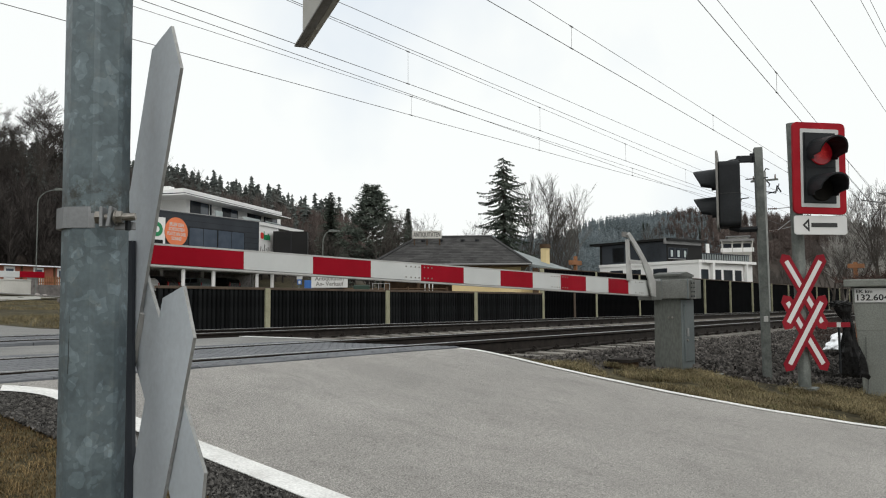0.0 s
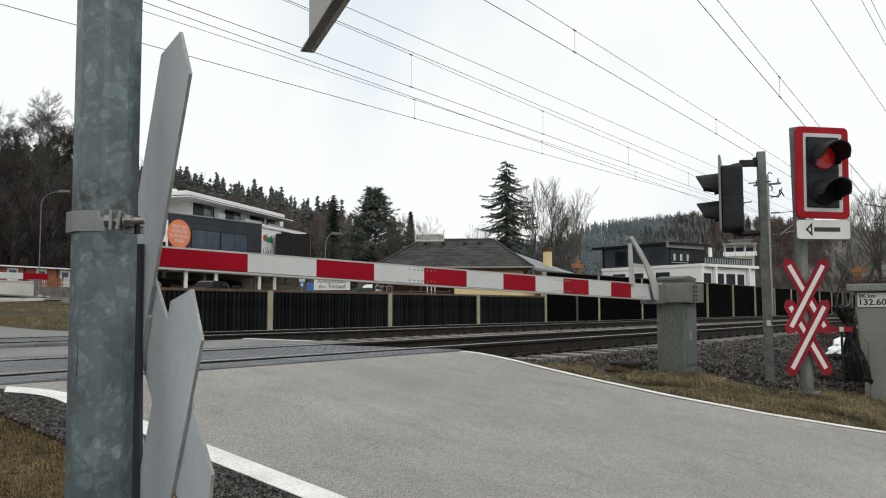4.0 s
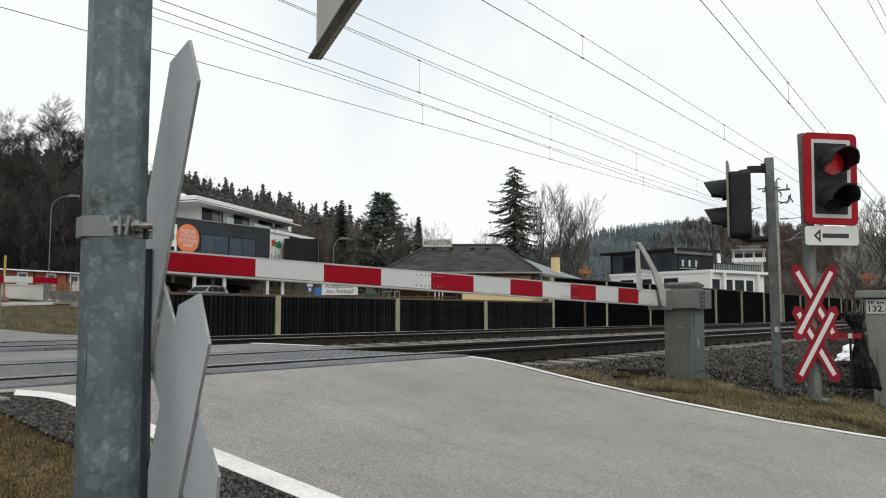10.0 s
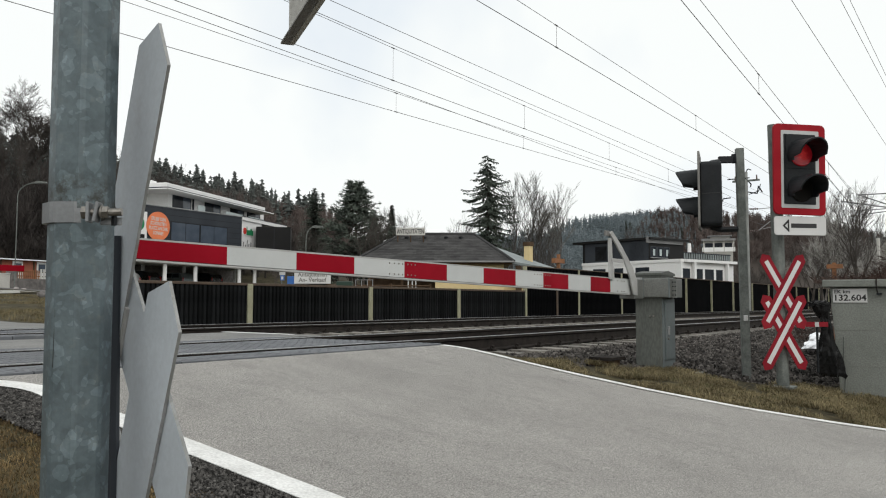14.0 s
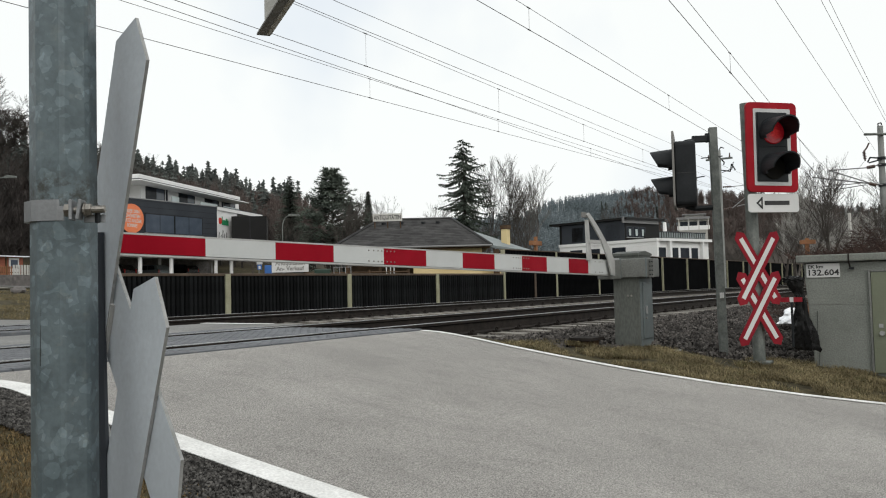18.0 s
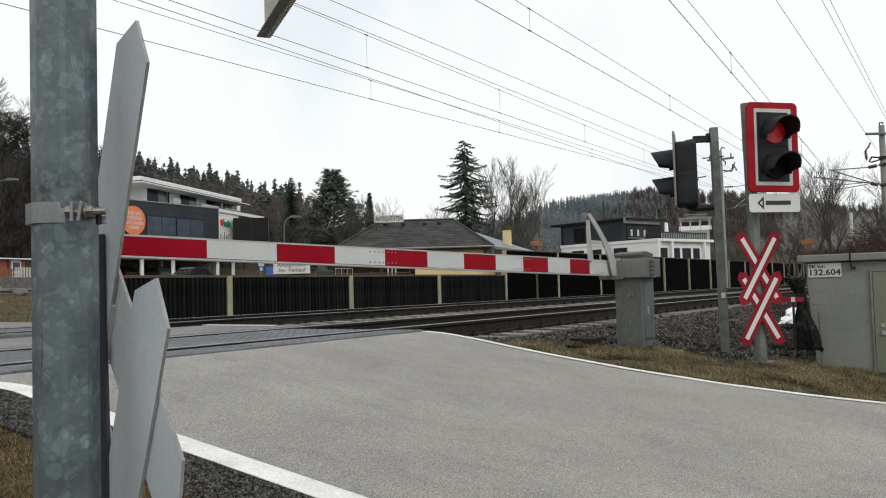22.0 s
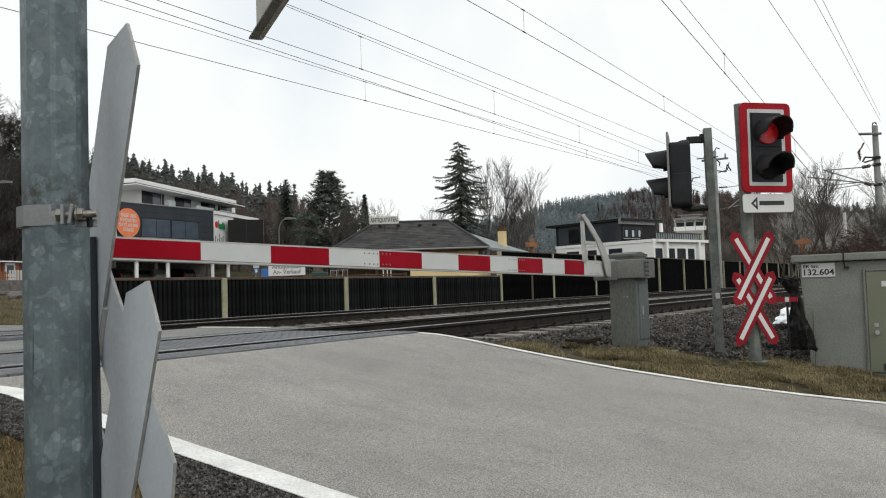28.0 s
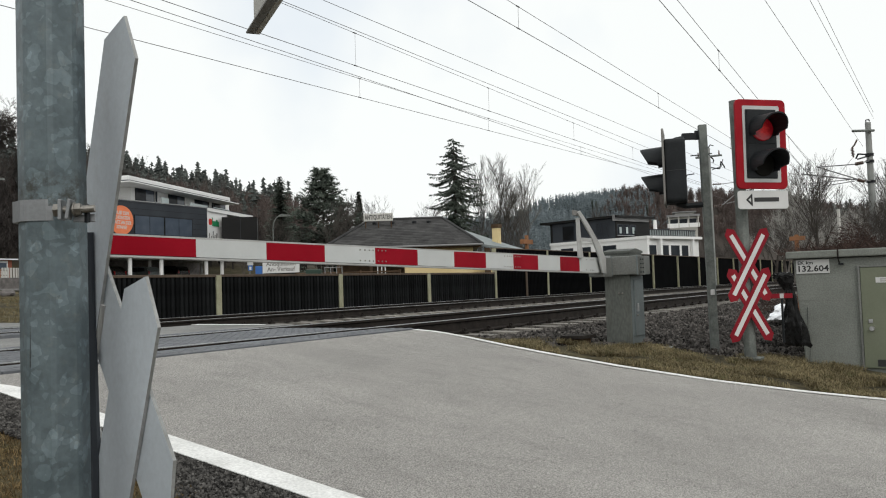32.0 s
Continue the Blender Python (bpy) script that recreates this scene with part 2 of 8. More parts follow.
M_INSUL = mat("insulator_brown", (0.055, 0.03, 0.022), (0.09, 0.05, 0.035), 6, 0.3, 0, 0)
M_GLASSDARK = mat("window_glass_dark", (0.016, 0.019, 0.024), (0.03, 0.035, 0.042), 1, 0.08, 0, 0, 10, spec=0.06, speck=0.2)
# Sky reflection is put into this glass as a lighter blue
M_GLASSBLUE = mat("window_glass_sky", (0.058, 0.074, 0.10), (0.085, 0.105, 0.135), 1, 0.1, 0, 0, 10, spec=0.35, speck=0.05)
M_WALLWHITE = mat("white_render", (0.74, 0.74, 0.73), (0.82, 0.82, 0.81), 0.4, 0.9, 0, 0.15, 20, 0.25, (0.5, 0.49, 0.46), speck=0.2)
M_ANTHRACITE = mat("anthracite_cladding", (0.032, 0.037, 0.045), (0.045, 0.051, 0.06), 0.5, 0.6, 0, 0.1, 12, speck=0.2, spec=0.2)
M_BLACKCLAD = mat("black_cladding", *grey(0.010, 0.2), 0.5, 0.6, 0, 0.1, 12, spec=0.2)
M_GREENEAVE = mat("grey_roof_edge", *grey(0.20), 1, 0.6, 0.2, 0.1, 20, speck=0.2)
M_ROOF = mat("dark_roof_shingle", (0.043, 0.043, 0.044), (0.072, 0.072, 0.072), 1.2, 0.9, 0, 0.4, 9, 0.35, (0.125, 0.122, 0.118), spread=0.15, spec=0.12)
M_YELLOW = mat("yellow_render", (0.60, 0.47, 0.24), (0.70, 0.56, 0.31), 0.6, 0.9, 0, 0.15, 18, 0.25, (0.5, 0.4, 0.24), speck=0.2)
M_TIN = mat("light_sheet_roof", (0.33, 0.38, 0.38), (0.44, 0.49, 0.49), 0.6, 0.45, 0.4, 0.1, 14, speck=0.2)
M_OLDTIN = mat("old_sheet_roof", (0.15, 0.175, 0.175), (0.24, 0.27, 0.27), 0.8, 0.5, 0.3, 0.1, 14, 0.5, (0.10, 0.10, 0.09), speck=0.3)
M_WOODDARK = mat("dark_wood", (0.055, 0.035, 0.022), (0.10, 0.065, 0.04), 3, 0.8, 0, 0.3, 30, spec=0.12)
M_WOODORANGE = mat("orange_wood", (0.19, 0.085, 0.036), (0.30, 0.13, 0.055), 3, 0.8, 0, 0.3, 30)
M_BARK = mat("winter_bark", (0.045, 0.039, 0.034), (0.085, 0.075, 0.067), 3, 1.0, 0, 0.4, 20, spread=0.2, spec=0.12)
M_TWIG = mat("bare_twigs", (0.052, 0.046, 0.042), (0.100, 0.090, 0.082), 0.6, 1.0, 0, 0, 10, spread=0.3, island=True, spec=0.12)
M_GREYBARK = mat("grey_bark", (0.085, 0.08, 0.073), (0.15, 0.142, 0.13), 3, 1.0, 0, 0.4, 20, spread=0.2, spec=0.12)
M_BIRCH = mat("birch_bark", (0.30, 0.29, 0.27), (0.46, 0.45, 0.42), 4, 0.9, 0, 0.2, 20, 0.8, (0.08, 0.07, 0.06), spec=0.12)
M_GREYTWIG = mat("dull_grey_twigs", (0.07, 0.066, 0.061), (0.135, 0.127, 0.118), 0.6, 1.0, 0, 0, 10, spread=0.3, island=True, spec=0.12)
M_PALETWIG = mat("grey_twigs", (0.09, 0.08, 0.072), (0.17, 0.155, 0.14), 0.6, 1.0, 0, 0, 10, spread=0.3, island=True, spec=0.12)
M_NEEDLE = mat("spruce_needles", (0.064, 0.080, 0.067), (0.122, 0.142, 0.116), 0.8, 0.95, 0, 0, 8, spread=0.45, island=True, spec=0.12)
# Needle tone raised so that it carries the distance haze
M_FORESTDARK = mat("far_conifer", (0.078, 0.09, 0.085), (0.145, 0.160, 0.150), 0.2, 1.0, 0, 0, 2, spread=0.45, island=True, spec=0.12)
# The same bare wood in a paler tone, for slopes further right
M_FORESTPALE = mat("far_pale_wood", (0.08, 0.063, 0.057), (0.155, 0.124, 0.112), 0.1, 1.0, 0, 0, 2, spread=0.4, island=True, spec=0.12)
M_FOREST = mat("far_bare_wood", (0.034, 0.030, 0.028), (0.068, 0.060, 0.056), 0.1, 1.0, 0, 0, 2, spread=0.4, island=True, spec=0.12)
# Frosted needles, lightened further with the hill's haze in the colour
M_FROST = mat("frosted_conifer", (0.115, 0.140, 0.150), (0.215, 0.252, 0.268), 0.05, 1.0, 0, 0, 2, spread=0.28, island=True, spec=0.12)
M_HEDGE = mat("brush_heap", (0.032, 0.021, 0.018), (0.078, 0.051, 0.043), 3, 1.0, 0, 0, 20, spread=0.4, island=True, spec=0.12)
M_BAG = mat("black_plastic_sheet", *grey(0.012, 0.3), 5, 0.28, 0, 0.3, 25, spec=0.12)
M_SNOW = mat("old_snow", (0.75, 0.77, 0.8), (0.85, 0.87, 0.9), 6, 0.8, 0, 0.3, 30)
M_DOORGREEN = mat("olive_green_door", (0.13, 0.145, 0.098), (0.172, 0.187, 0.13), 2, 0.55, 0.1, 0.1, 60, 0.3, (0.13, 0.13, 0.1), speck=0.2)
M_ORANGE = mat("orange_disc", (0.74, 0.19, 0.075), (0.82, 0.24, 0.10), 1, 0.6, 0, 0, speck=0.06)
M_GREEN = mat("green_lettering", (0.01, 0.20, 0.075), (0.02, 0.25, 0.10), 1, 0.6, 0, 0, speck=0.06)
M_LIDGREEN = mat("dark_green_plastic", (0.006, 0.024, 0.014), (0.01, 0.036, 0.022), 2, 0.5, 0, 0, speck=0.06)
M_REDSHAPE = mat("red_shape", (0.55, 0.03, 0.02), (0.62, 0.05, 0.03), 1, 0.6, 0, 0, speck=0.06)
M_CARWHITE = mat("white_car_paint", *grey(0.74, 0.03), 2, 0.25, 0, 0, 10, spec=0.7, speck=0.06)
M_CARGREY = mat("silver_car_paint", (0.27, 0.32, 0.34), (0.32, 0.37, 0.39), 2, 0.3, 0.4, 0, 10, spec=0.7, speck=0.06)
M_CARDARK = mat("dark_car_paint", *grey(0.03), 2, 0.25, 0.2, 0, 10, spec=0.7, speck=0.06)
M_TYRE = mat("tyre", *grey(0.018), 5, 0.9, 0, 0.2, 40, spec=0.12)
M_SLABLIGHT = mat("pale_wall_render", (0.45, 0.44, 0.41), (0.56, 0.55, 0.51), 0.5, 0.9, 0, 0.2, 15, 0.4, (0.36, 0.35, 0.31), speck=0.2)
M_BRICKRED = mat("brick_red", (0.24, 0.075, 0.045), (0.34, 0.115, 0.07), 1, 0.9, 0, 0.2, 12, spread=0.2)
M_STONE = mat("field_stone", (0.13, 0.12, 0.115), (0.24, 0.22, 0.21), 4, 0.95, 0, 0.5, 20, spread=0.3)
M_YELLOWPOST = mat("yellow_post", (0.34, 0.23, 0.05), (0.42, 0.29, 0.07), 3, 0.6, 0, 0, speck=0.06)
M_BLUE = mat("blue_sign", (0.02, 0.10, 0.33), (0.03, 0.13, 0.4), 3, 0.5, 0, 0, speck=0.06)
M_TAILRED = mat("tail_lamp_red", (0.4, 0.01, 0.01), (0.5, 0.015, 0.015), 3, 0.3, 0, 0, speck=0.06)

# The carriageway: tyre-polished lanes, drawn-out dark scars along the way and single pale chippings
_n, _l = M_ASPHALT.node_tree.nodes, M_ASPHALT.node_tree.links
_b = _n["Principled BSDF"]
_src = _b.inputs["Base Color"].links[0].from_socket
_co = _n.new("ShaderNodeTexCoord")
for _scale, _stretch, _lo, _hi, _a, _z in ((1.0, (16.0, 1.3, 1.0), 0.68, 0.75, 1.0, 0.80), (1.0, (1.6, 0.25, 1.0), 0.35, 0.65, 0.93, 1.06), (170.0, (1, 1, 1), 0.64, 0.72, 1.0, 1.42), (90.0, (1, 1, 1), 0.63, 0.70, 1.0, 0.58), (4.5, (1.6, 0.6, 1.0), 0.52, 0.72, 1.0, 0.86)):
    _mp, _tx, _rg, _mul = _n.new("ShaderNodeMapping"), _n.new("ShaderNodeTexNoise"), _n.new("ShaderNodeMapRange"), _n.new("ShaderNodeMixRGB")
    _mp.inputs["Scale"].default_value = _stretch
    _tx.inputs["Scale"].default_value, _tx.inputs["Detail"].default_value = _scale, 4.0 if _scale < 10 else 1.0
    _rg.inputs["From Min"].default_value, _rg.inputs["From Max"].default_value = _lo, _hi
    _rg.inputs["To Min"].default_value, _rg.inputs["To Max"].default_value = _a, _z
    _mul.blend_type, _mul.inputs[0].default_value = "MULTIPLY", 1.0
    _l.new(_co.outputs["Object"], _mp.inputs["Vector"])
    _l.new(_mp.outputs["Vector"], _tx.inputs["Vector"])
    _l.new(_tx.outputs["Fac"], _rg.inputs["Value"])
    _l.new(_src, _mul.inputs[1])
    _l.new(_rg.outputs["Result"], _mul.inputs[2])
    _src = _mul.outputs["Color"]
_l.new(_src, _b.inputs["Base Color"])

# Galvanised steel with its large crystal flakes
M_GALV = mat("galvanised_steel", (0.079, 0.103, 0.113), (0.126, 0.159, 0.172), 16, 0.5, 0.3, 0.06, 130, 0.4, (0.20, 0.205, 0.18), speck=0.3, sharp=0.16)
_n, _l = M_GALV.node_tree.nodes, M_GALV.node_tree.links
_b = _n["Principled BSDF"]
_src = _b.inputs["Base Color"].links[0].from_socket
_co = _n.new("ShaderNodeTexCoord")
_warp = _n.new("ShaderNodeTexNoise")
_warp.inputs["Scale"].default_value = 40
_add = _n.new("ShaderNodeVectorMath")
_add.operation = "MULTIPLY_ADD"
_add.inputs[1].default_value = (0.011, 0.011, 0.011)
_l.new(_co.outputs["Object"], _warp.inputs["Vector"])
_l.new(_warp.outputs["Color"], _add.inputs[0])
_l.new(_co.outputs["Object"], _add.inputs[2])
for _scale, _lo, _hi, _a, _z in ((56, 0.80, 0.815, 1.0, 1.36), (78, 0.0, 1.0, 0.92, 1.08), (130, 0.90, 0.91, 1.0, 1.32)):
    _vor, _sep, _pick, _mul = _n.new("ShaderNodeTexVoronoi"), _n.new("ShaderNodeSeparateXYZ"), _n.new("ShaderNodeMapRange"), _n.new("ShaderNodeMixRGB")
    _vor.inputs["Scale"].default_value, _vor.inputs["Randomness"].default_value = _scale, 1.0
    _l.new(_add.outputs["Vector"], _vor.inputs["Vector"])
    _l.new(_vor.outputs["Color"], _sep.inputs["Vector"])
    _pick.inputs["From Min"].default_value, _pick.inputs["From Max"].default_value = _lo, _hi
    _pick.inputs["To Min"].default_value, _pick.inputs["To Max"].default_value = _a, _z
    _l.new(_sep.outputs["X"], _pick.inputs["Value"])
    _mul.blend_type, _mul.inputs[0].default_value = "MULTIPLY", 1.0
    _l.new(_src, _mul.inputs[1])
    _l.new(_pick.outputs["Result"], _mul.inputs[2])
    _src = _mul.outputs["Color"]
# brown stains where water stood on the clamp
_sp, _up, _dn, _st, _sr, _m1, _m2, _mx = _n.new("ShaderNodeSeparateXYZ"), _n.new("ShaderNodeMapRange"), _n.new("ShaderNodeMapRange"), _n.new("ShaderNodeTexNoise"), _n.new("ShaderNodeMapRange"), _n.new("ShaderNodeMath"), _n.new("ShaderNodeMath"), _n.new("ShaderNodeMixRGB")
_l.new(_co.outputs["Object"], _sp.inputs["Vector"])
_up.inputs["From Min"].default_value, _up.inputs["From Max"].default_value = 1.325, 1.335
_dn.inputs["From Min"].default_value, _dn.inputs["From Max"].default_value = 1.392, 1.365
_st.inputs["Scale"].default_value, _st.inputs["Detail"].default_value, _st.inputs["Roughness"].default_value = 38, 7.0, 0.75
_sr.inputs["From Min"].default_value, _sr.inputs["From Max"].default_value, _sr.inputs["To Max"].default_value = 0.44, 0.58, 0.85
_l.new(_sp.outputs["Z"], _up.inputs["Value"])
_l.new(_sp.outputs["Z"], _dn.inputs["Value"])
_l.new(_co.outputs["Object"], _st.inputs["Vector"])
_l.new(_st.outputs["Fac"], _sr.inputs["Value"])
_m1.operation = _m2.operation = "MULTIPLY"
_l.new(_up.outputs["Result"], _m1.inputs[0])
_l.new(_dn.outputs["Result"], _m1.inputs[1])
_l.new(_m1.outputs["Value"], _m2.inputs[0])
_l.new(_sr.outputs["Result"], _m2.inputs[1])
_l.new(_m2.outputs["Value"], _mx.inputs[0])
_l.new(_src, _mx.inputs[1])
_mx.inputs[2].default_value = (0.036, 0.034, 0.026, 1)
_l.new(_mx.outputs["Color"], _b.inputs["Base Color"])

# The land: grass below, brown leaf litter where it climbs into the woods
_n, _l = M_GROUND.node_tree.nodes, M_GROUND.node_tree.links
_b = _n["Principled BSDF"]
_src = _b.inputs["Base Color"].links[0].from_socket
_co, _sp = _n.new("ShaderNodeTexCoord"), _n.new("ShaderNodeSeparateXYZ")
_l.new(_co.outputs["Object"], _sp.inputs["Vector"])
_up = _n.new("ShaderNodeMapRange")
_up.inputs["From Min"].default_value, _up.inputs["From Max"].default_value = 4.2, 5.6
_l.new(_sp.outputs["Z"], _up.inputs["Value"])
_mx = _n.new("ShaderNodeMixRGB")
_mx.inputs[2].default_value = (0.05, 0.041, 0.035, 1)
_l.new(_up.outputs["Result"], _mx.inputs[0])
_l.new(_src, _mx.inputs[1])
_l.new(_mx.outputs["Color"], _b.inputs["Base Color"])

# The burning red lens: glows by its own material
M_LENS = bpy.data.materials.new("red_lens_lit")
M_LENS.use_nodes = True
_n, _l = M_LENS.node_tree.nodes, M_LENS.node_tree.links
_b = _n["Principled BSDF"]
_b.inputs["Base Color"].default_value, _b.inputs["Roughness"].default_value = (0.22, 0.004, 0.008, 1), 0.25
_c = _n.new("ShaderNodeTexCoord")
_w = _n.new("ShaderNodeTexNoise")
_w.inputs["Scale"].default_value, _w.inputs["Detail"].default_value, _w.inputs["Distortion"].default_value = 34, 4.0, 1.6
_l.new(_c.outputs["Object"], _w.inputs["Vector"])
_g = _n.new("ShaderNodeVectorMath")
_g.operation = "DISTANCE"
_g.inputs[1].default_value = (0.56, 0.5, 0.5)
_l.new(_c.outputs["Generated"], _g.inputs[0])
_m = _n.new("ShaderNodeMath")
_m.operation = "MULTIPLY_ADD"
_m.inputs[1].default_value = 0.9
_l.new(_w.outputs["Fac"], _m.inputs[0])
_l.new(_g.outputs["Value"], _m.inputs[2])
_r = _n.new("ShaderNodeValToRGB")
_r.color_ramp.elements[0].position, _r.color_ramp.elements[1].position = 0.32, 0.88
_r.color_ramp.elements[0].color, _r.color_ramp.elements[1].color = (1.0, 0.07, 0.06, 1), (0.16, 0.002, 0.006, 1)
_l.new(_m.outputs["Value"], _r.inputs["Fac"])
_l.new(_r.outputs["Color"], _b.inputs["Emission Color"])
_b.inputs["Emission Strength"].default_value = 0.29
# Unlit lens, near black: the hood's inner shade is put into its colour
M_LENSOFF = mat("yellow_lens_dark", (0.008, 0.008, 0.007), (0.014, 0.013, 0.011), 8, 0.5, 0, 0, speck=0.06, spec=0.05)


# ---- mesh tools ----
def part(name, bm, material, parent=None, label="", smooth=False):
    """Links a bmesh as one mesh object, under a thing or a part."""
    me = bpy.data.meshes.new(name)
    bm.to_mesh(me)
    bm.free()
    me.materials.append(material)
    if smooth:
        me.polygons.foreach_set("use_smooth", [True] * len(me.polygons))
    ob = new(name, me)
    ob.parent = parent
    if label:
        ob["label"] = label
    return ob


def share(name, ob, parent, m):
    """One more part on the mesh of ob, at the pose m in its parent's space."""
    o = new(name, ob.data)
    o.parent = parent
    o.matrix_basis = m
    return o


def thing(name, label, category, group="", m=None, kind=""):
    e = new(name)
    e.empty_display_size = 0.2
    if m is not None:
        e.matrix_basis = m
    return tagged(e, label, category, group, kind)


def block(lo, hi, bevel=0.0, bm=None):
    bm = bm or bmesh.new()
    lo, hi = Vector(lo), Vector(hi)
    made = bmesh.ops.create_cube(bm, size=1.0)["verts"]
    for v in made:
        v.co = Vector([(lo[i] + hi[i]) / 2 + v.co[i] * (hi[i] - lo[i]) for i in range(3)])
    if bevel:
        edges = list({e for v in made for e in v.link_edges})
        bmesh.ops.bevel(bm, geom=edges, offset=bevel, segments=2, affect="EDGES", profile=0.5)
    return bm


def tube(a, b, r, r2=None, sides=8, bm=None, caps=True):
    bm = bm or bmesh.new()
    a, b = Vector(a), Vector(b)
    q = (b - a).to_track_quat("Z", "Y").to_matrix()
    r2 = r if r2 is None else r2
    rings = []
    for c, rad in ((a, r), (b, r2)):
        rings.append([bm.verts.new(c + q @ Vector((rad * math.cos(k * math.tau / sides), rad * math.sin(k * math.tau / sides), 0))) for k in range(sides)])
    for k in range(sides):
        bm.faces.new((rings[0][k], rings[0][(k + 1) % sides], rings[1][(k + 1) % sides], rings[1][k]))
    if caps:
        bm.faces.new(rings[0][::-1])
        bm.faces.new(rings[1])
    return bm


def chain(points, r, sides=6, bm=None):
    bm = bm or bmesh.new()
    for a, b in zip(points, points[1:]):
        tube(a, b, r, sides=sides, bm=bm)
    return bm


def prism(outline, m, depth, bm=None, bevel=0.0):
    """A flat outline (x, y) pushed by depth along its z, then placed by the matrix m."""
    bm = bm or bmesh.new()
    lower = [bm.verts.new((x, y, 0)) for x, y in outline]
    upper = [bm.verts.new((x, y, depth)) for x, y in outline]
    n = len(outline)
    faces = [bm.faces.new(lower[::-1]), bm.faces.new(upper)]
    for k in range(n):
        faces.append(bm.faces.new((lower[k], lower[(k + 1) % n], upper[(k + 1) % n], upper[k])))
    if bevel:
        bmesh.ops.bevel(bm, geom=[e for f in faces[:2] for e in f.edges], offset=bevel, segments=1, affect="EDGES")
        vs = list(bm.verts)
    else:
        vs = lower + upper
    for v in vs:
        v.co = m @ v.co
    bmesh.ops.recalc_face_normals(bm, faces=list(bm.faces))
    return bm


def rounded(w, h, r, steps=4):
    """Outline of a rectangle with round corners about the origin."""
    out = []
    for cx, cy, a0 in ((w / 2 - r, h / 2 - r, 0), (-w / 2 + r, h / 2 - r, 90), (-w / 2 + r, -h / 2 + r, 180), (w / 2 - r, -h / 2 + r, 270)):
        for k in range(steps + 1):
            a = radians(a0 + 90 * k / steps)
            out.append((cx + r * math.cos(a), cy + r * math.sin(a)))
    return out


def disc(r, sides=24):
    return [(r * math.cos(k * math.tau / sides), r * math.sin(k * math.tau / sides)) for k in range(sides)]


def raw(name, verts, faces, material, parent=None, label=""):
    me = bpy.data.meshes.new(name)
    me.from_pydata(verts, [], faces)
    me.materials.append(material)
    ob = new(name, me)
    ob.parent = parent
    if label:
        ob["label"] = label
    return ob


def lettering(name, text, size, m, material, parent, width=None):
    """Raised letters in the built-in font, as a mesh of their own, set by m (x along the line, y up), fitted to a width."""
    cu = bpy.data.curves.new(name, "FONT")
    cu.body, cu.size, cu.extrude, cu.align_x, cu.align_y = text, size, 0.002, "CENTER", "CENTER"
    cu.resolution_u = 2
    cu.offset = 0.022 * size
    holder = bpy.data.objects.new(name, cu)
    scene.collection.objects.link(holder)
    bpy.context.view_layer.update()
    me = bpy.data.meshes.new_from_object(holder.evaluated_get(bpy.context.evaluated_depsgraph_get()))
    bpy.data.objects.remove(holder)
    bpy.data.curves.remove(cu)
    xs = [v.co.x for v in me.vertices]
    k = width / (max(xs) - min(xs)) if width else 1.0
    for v in me.vertices:
        v.co.x *= k
    me.materials.clear()
    me.materials.append(material)
    ob = new(name, me)
    ob.parent = parent
    ob.matrix_basis = m
    return ob


def upright(x, y, z, facing):
    """A frame standing upright: x runs along the face to its right as seen from in front, y up, z out of the face. facing: degrees of the outward normal."""
    a = radians(facing)
    n = Vector((math.cos(a), math.sin(a), 0))
    up = Vector((0, 0, 1))
    r = up.cross(n)
    return Matrix(((r.x, up.x, n.x, x), (r.y, up.y, n.y, y), (r.z, up.z, n.z, z), (0, 0, 0, 1)))

# ---- the lie of the land ----
RIDGES = (  # crest lines: x, y, height; with the width of the slope
    (((-40, 150, 14), (60.7, 141, 15), (95.8, 160, 18), (117, 164, 18), (146, 157, 14), (182, 158, 10), (209, 154, 3), (235, 150, 1)), 78.0),
    (((225, 165, 2), (265.5, 141.6, 11), (300.7, 142, 22), (325, 136, 29), (346, 128, 32), (390, 98, 31), (412, 66, 25), (405, 29, 24), (420, -40, 24)), 150.0),
)


def ground_z(x, y):
    """The land's height: a ramp up to the railway, its bed, the fields beyond, and the hills."""
    if y < 13.0:
        z = min(0.054 + 0.14 * max(y, -1.5), 0.69 if x < 3 and y < 4.6 else 0.54)
    else:
        z = 0.52 + 0.18 * min(1.0, y - 13.0)
        if y > 14:
            e = min(y - 14, 60)
            z += 0.028 * e + 0.00036 * e * e
    if x > 20 and 38 < y < 92:  # the street dips in front of the shop
        z -= 0.65 * min(1.0, (x - 20) / 12) * min(1.0, (y - 38) / 8) * min(1.0, (92 - y) / 14)
    for crest, width in RIDGES:
        best = 0.0
        for (x0, y0, h0), (x1, y1, h1) in zip(crest, crest[1:]):
            dx, dy = x1 - x0, y1 - y0
            k = max(0.0, min(1.0, ((x - x0) * dx + (y - y0) * dy) / (dx * dx + dy * dy)))
            far = math.hypot(x - x0 - k * dx, y - y0 - k * dy)
            if far < width:
                s = 1 - far / width
                best = max(best, (h0 + k * (h1 - h0)) * s * s * (3 - 2 * s))
        z += best
    return z


def steps(*runs):
    out = []
    for a, b, n in runs:
        out += [a + (b - a) * k / n for k in range(n)]
    return out + [runs[-1][1]]


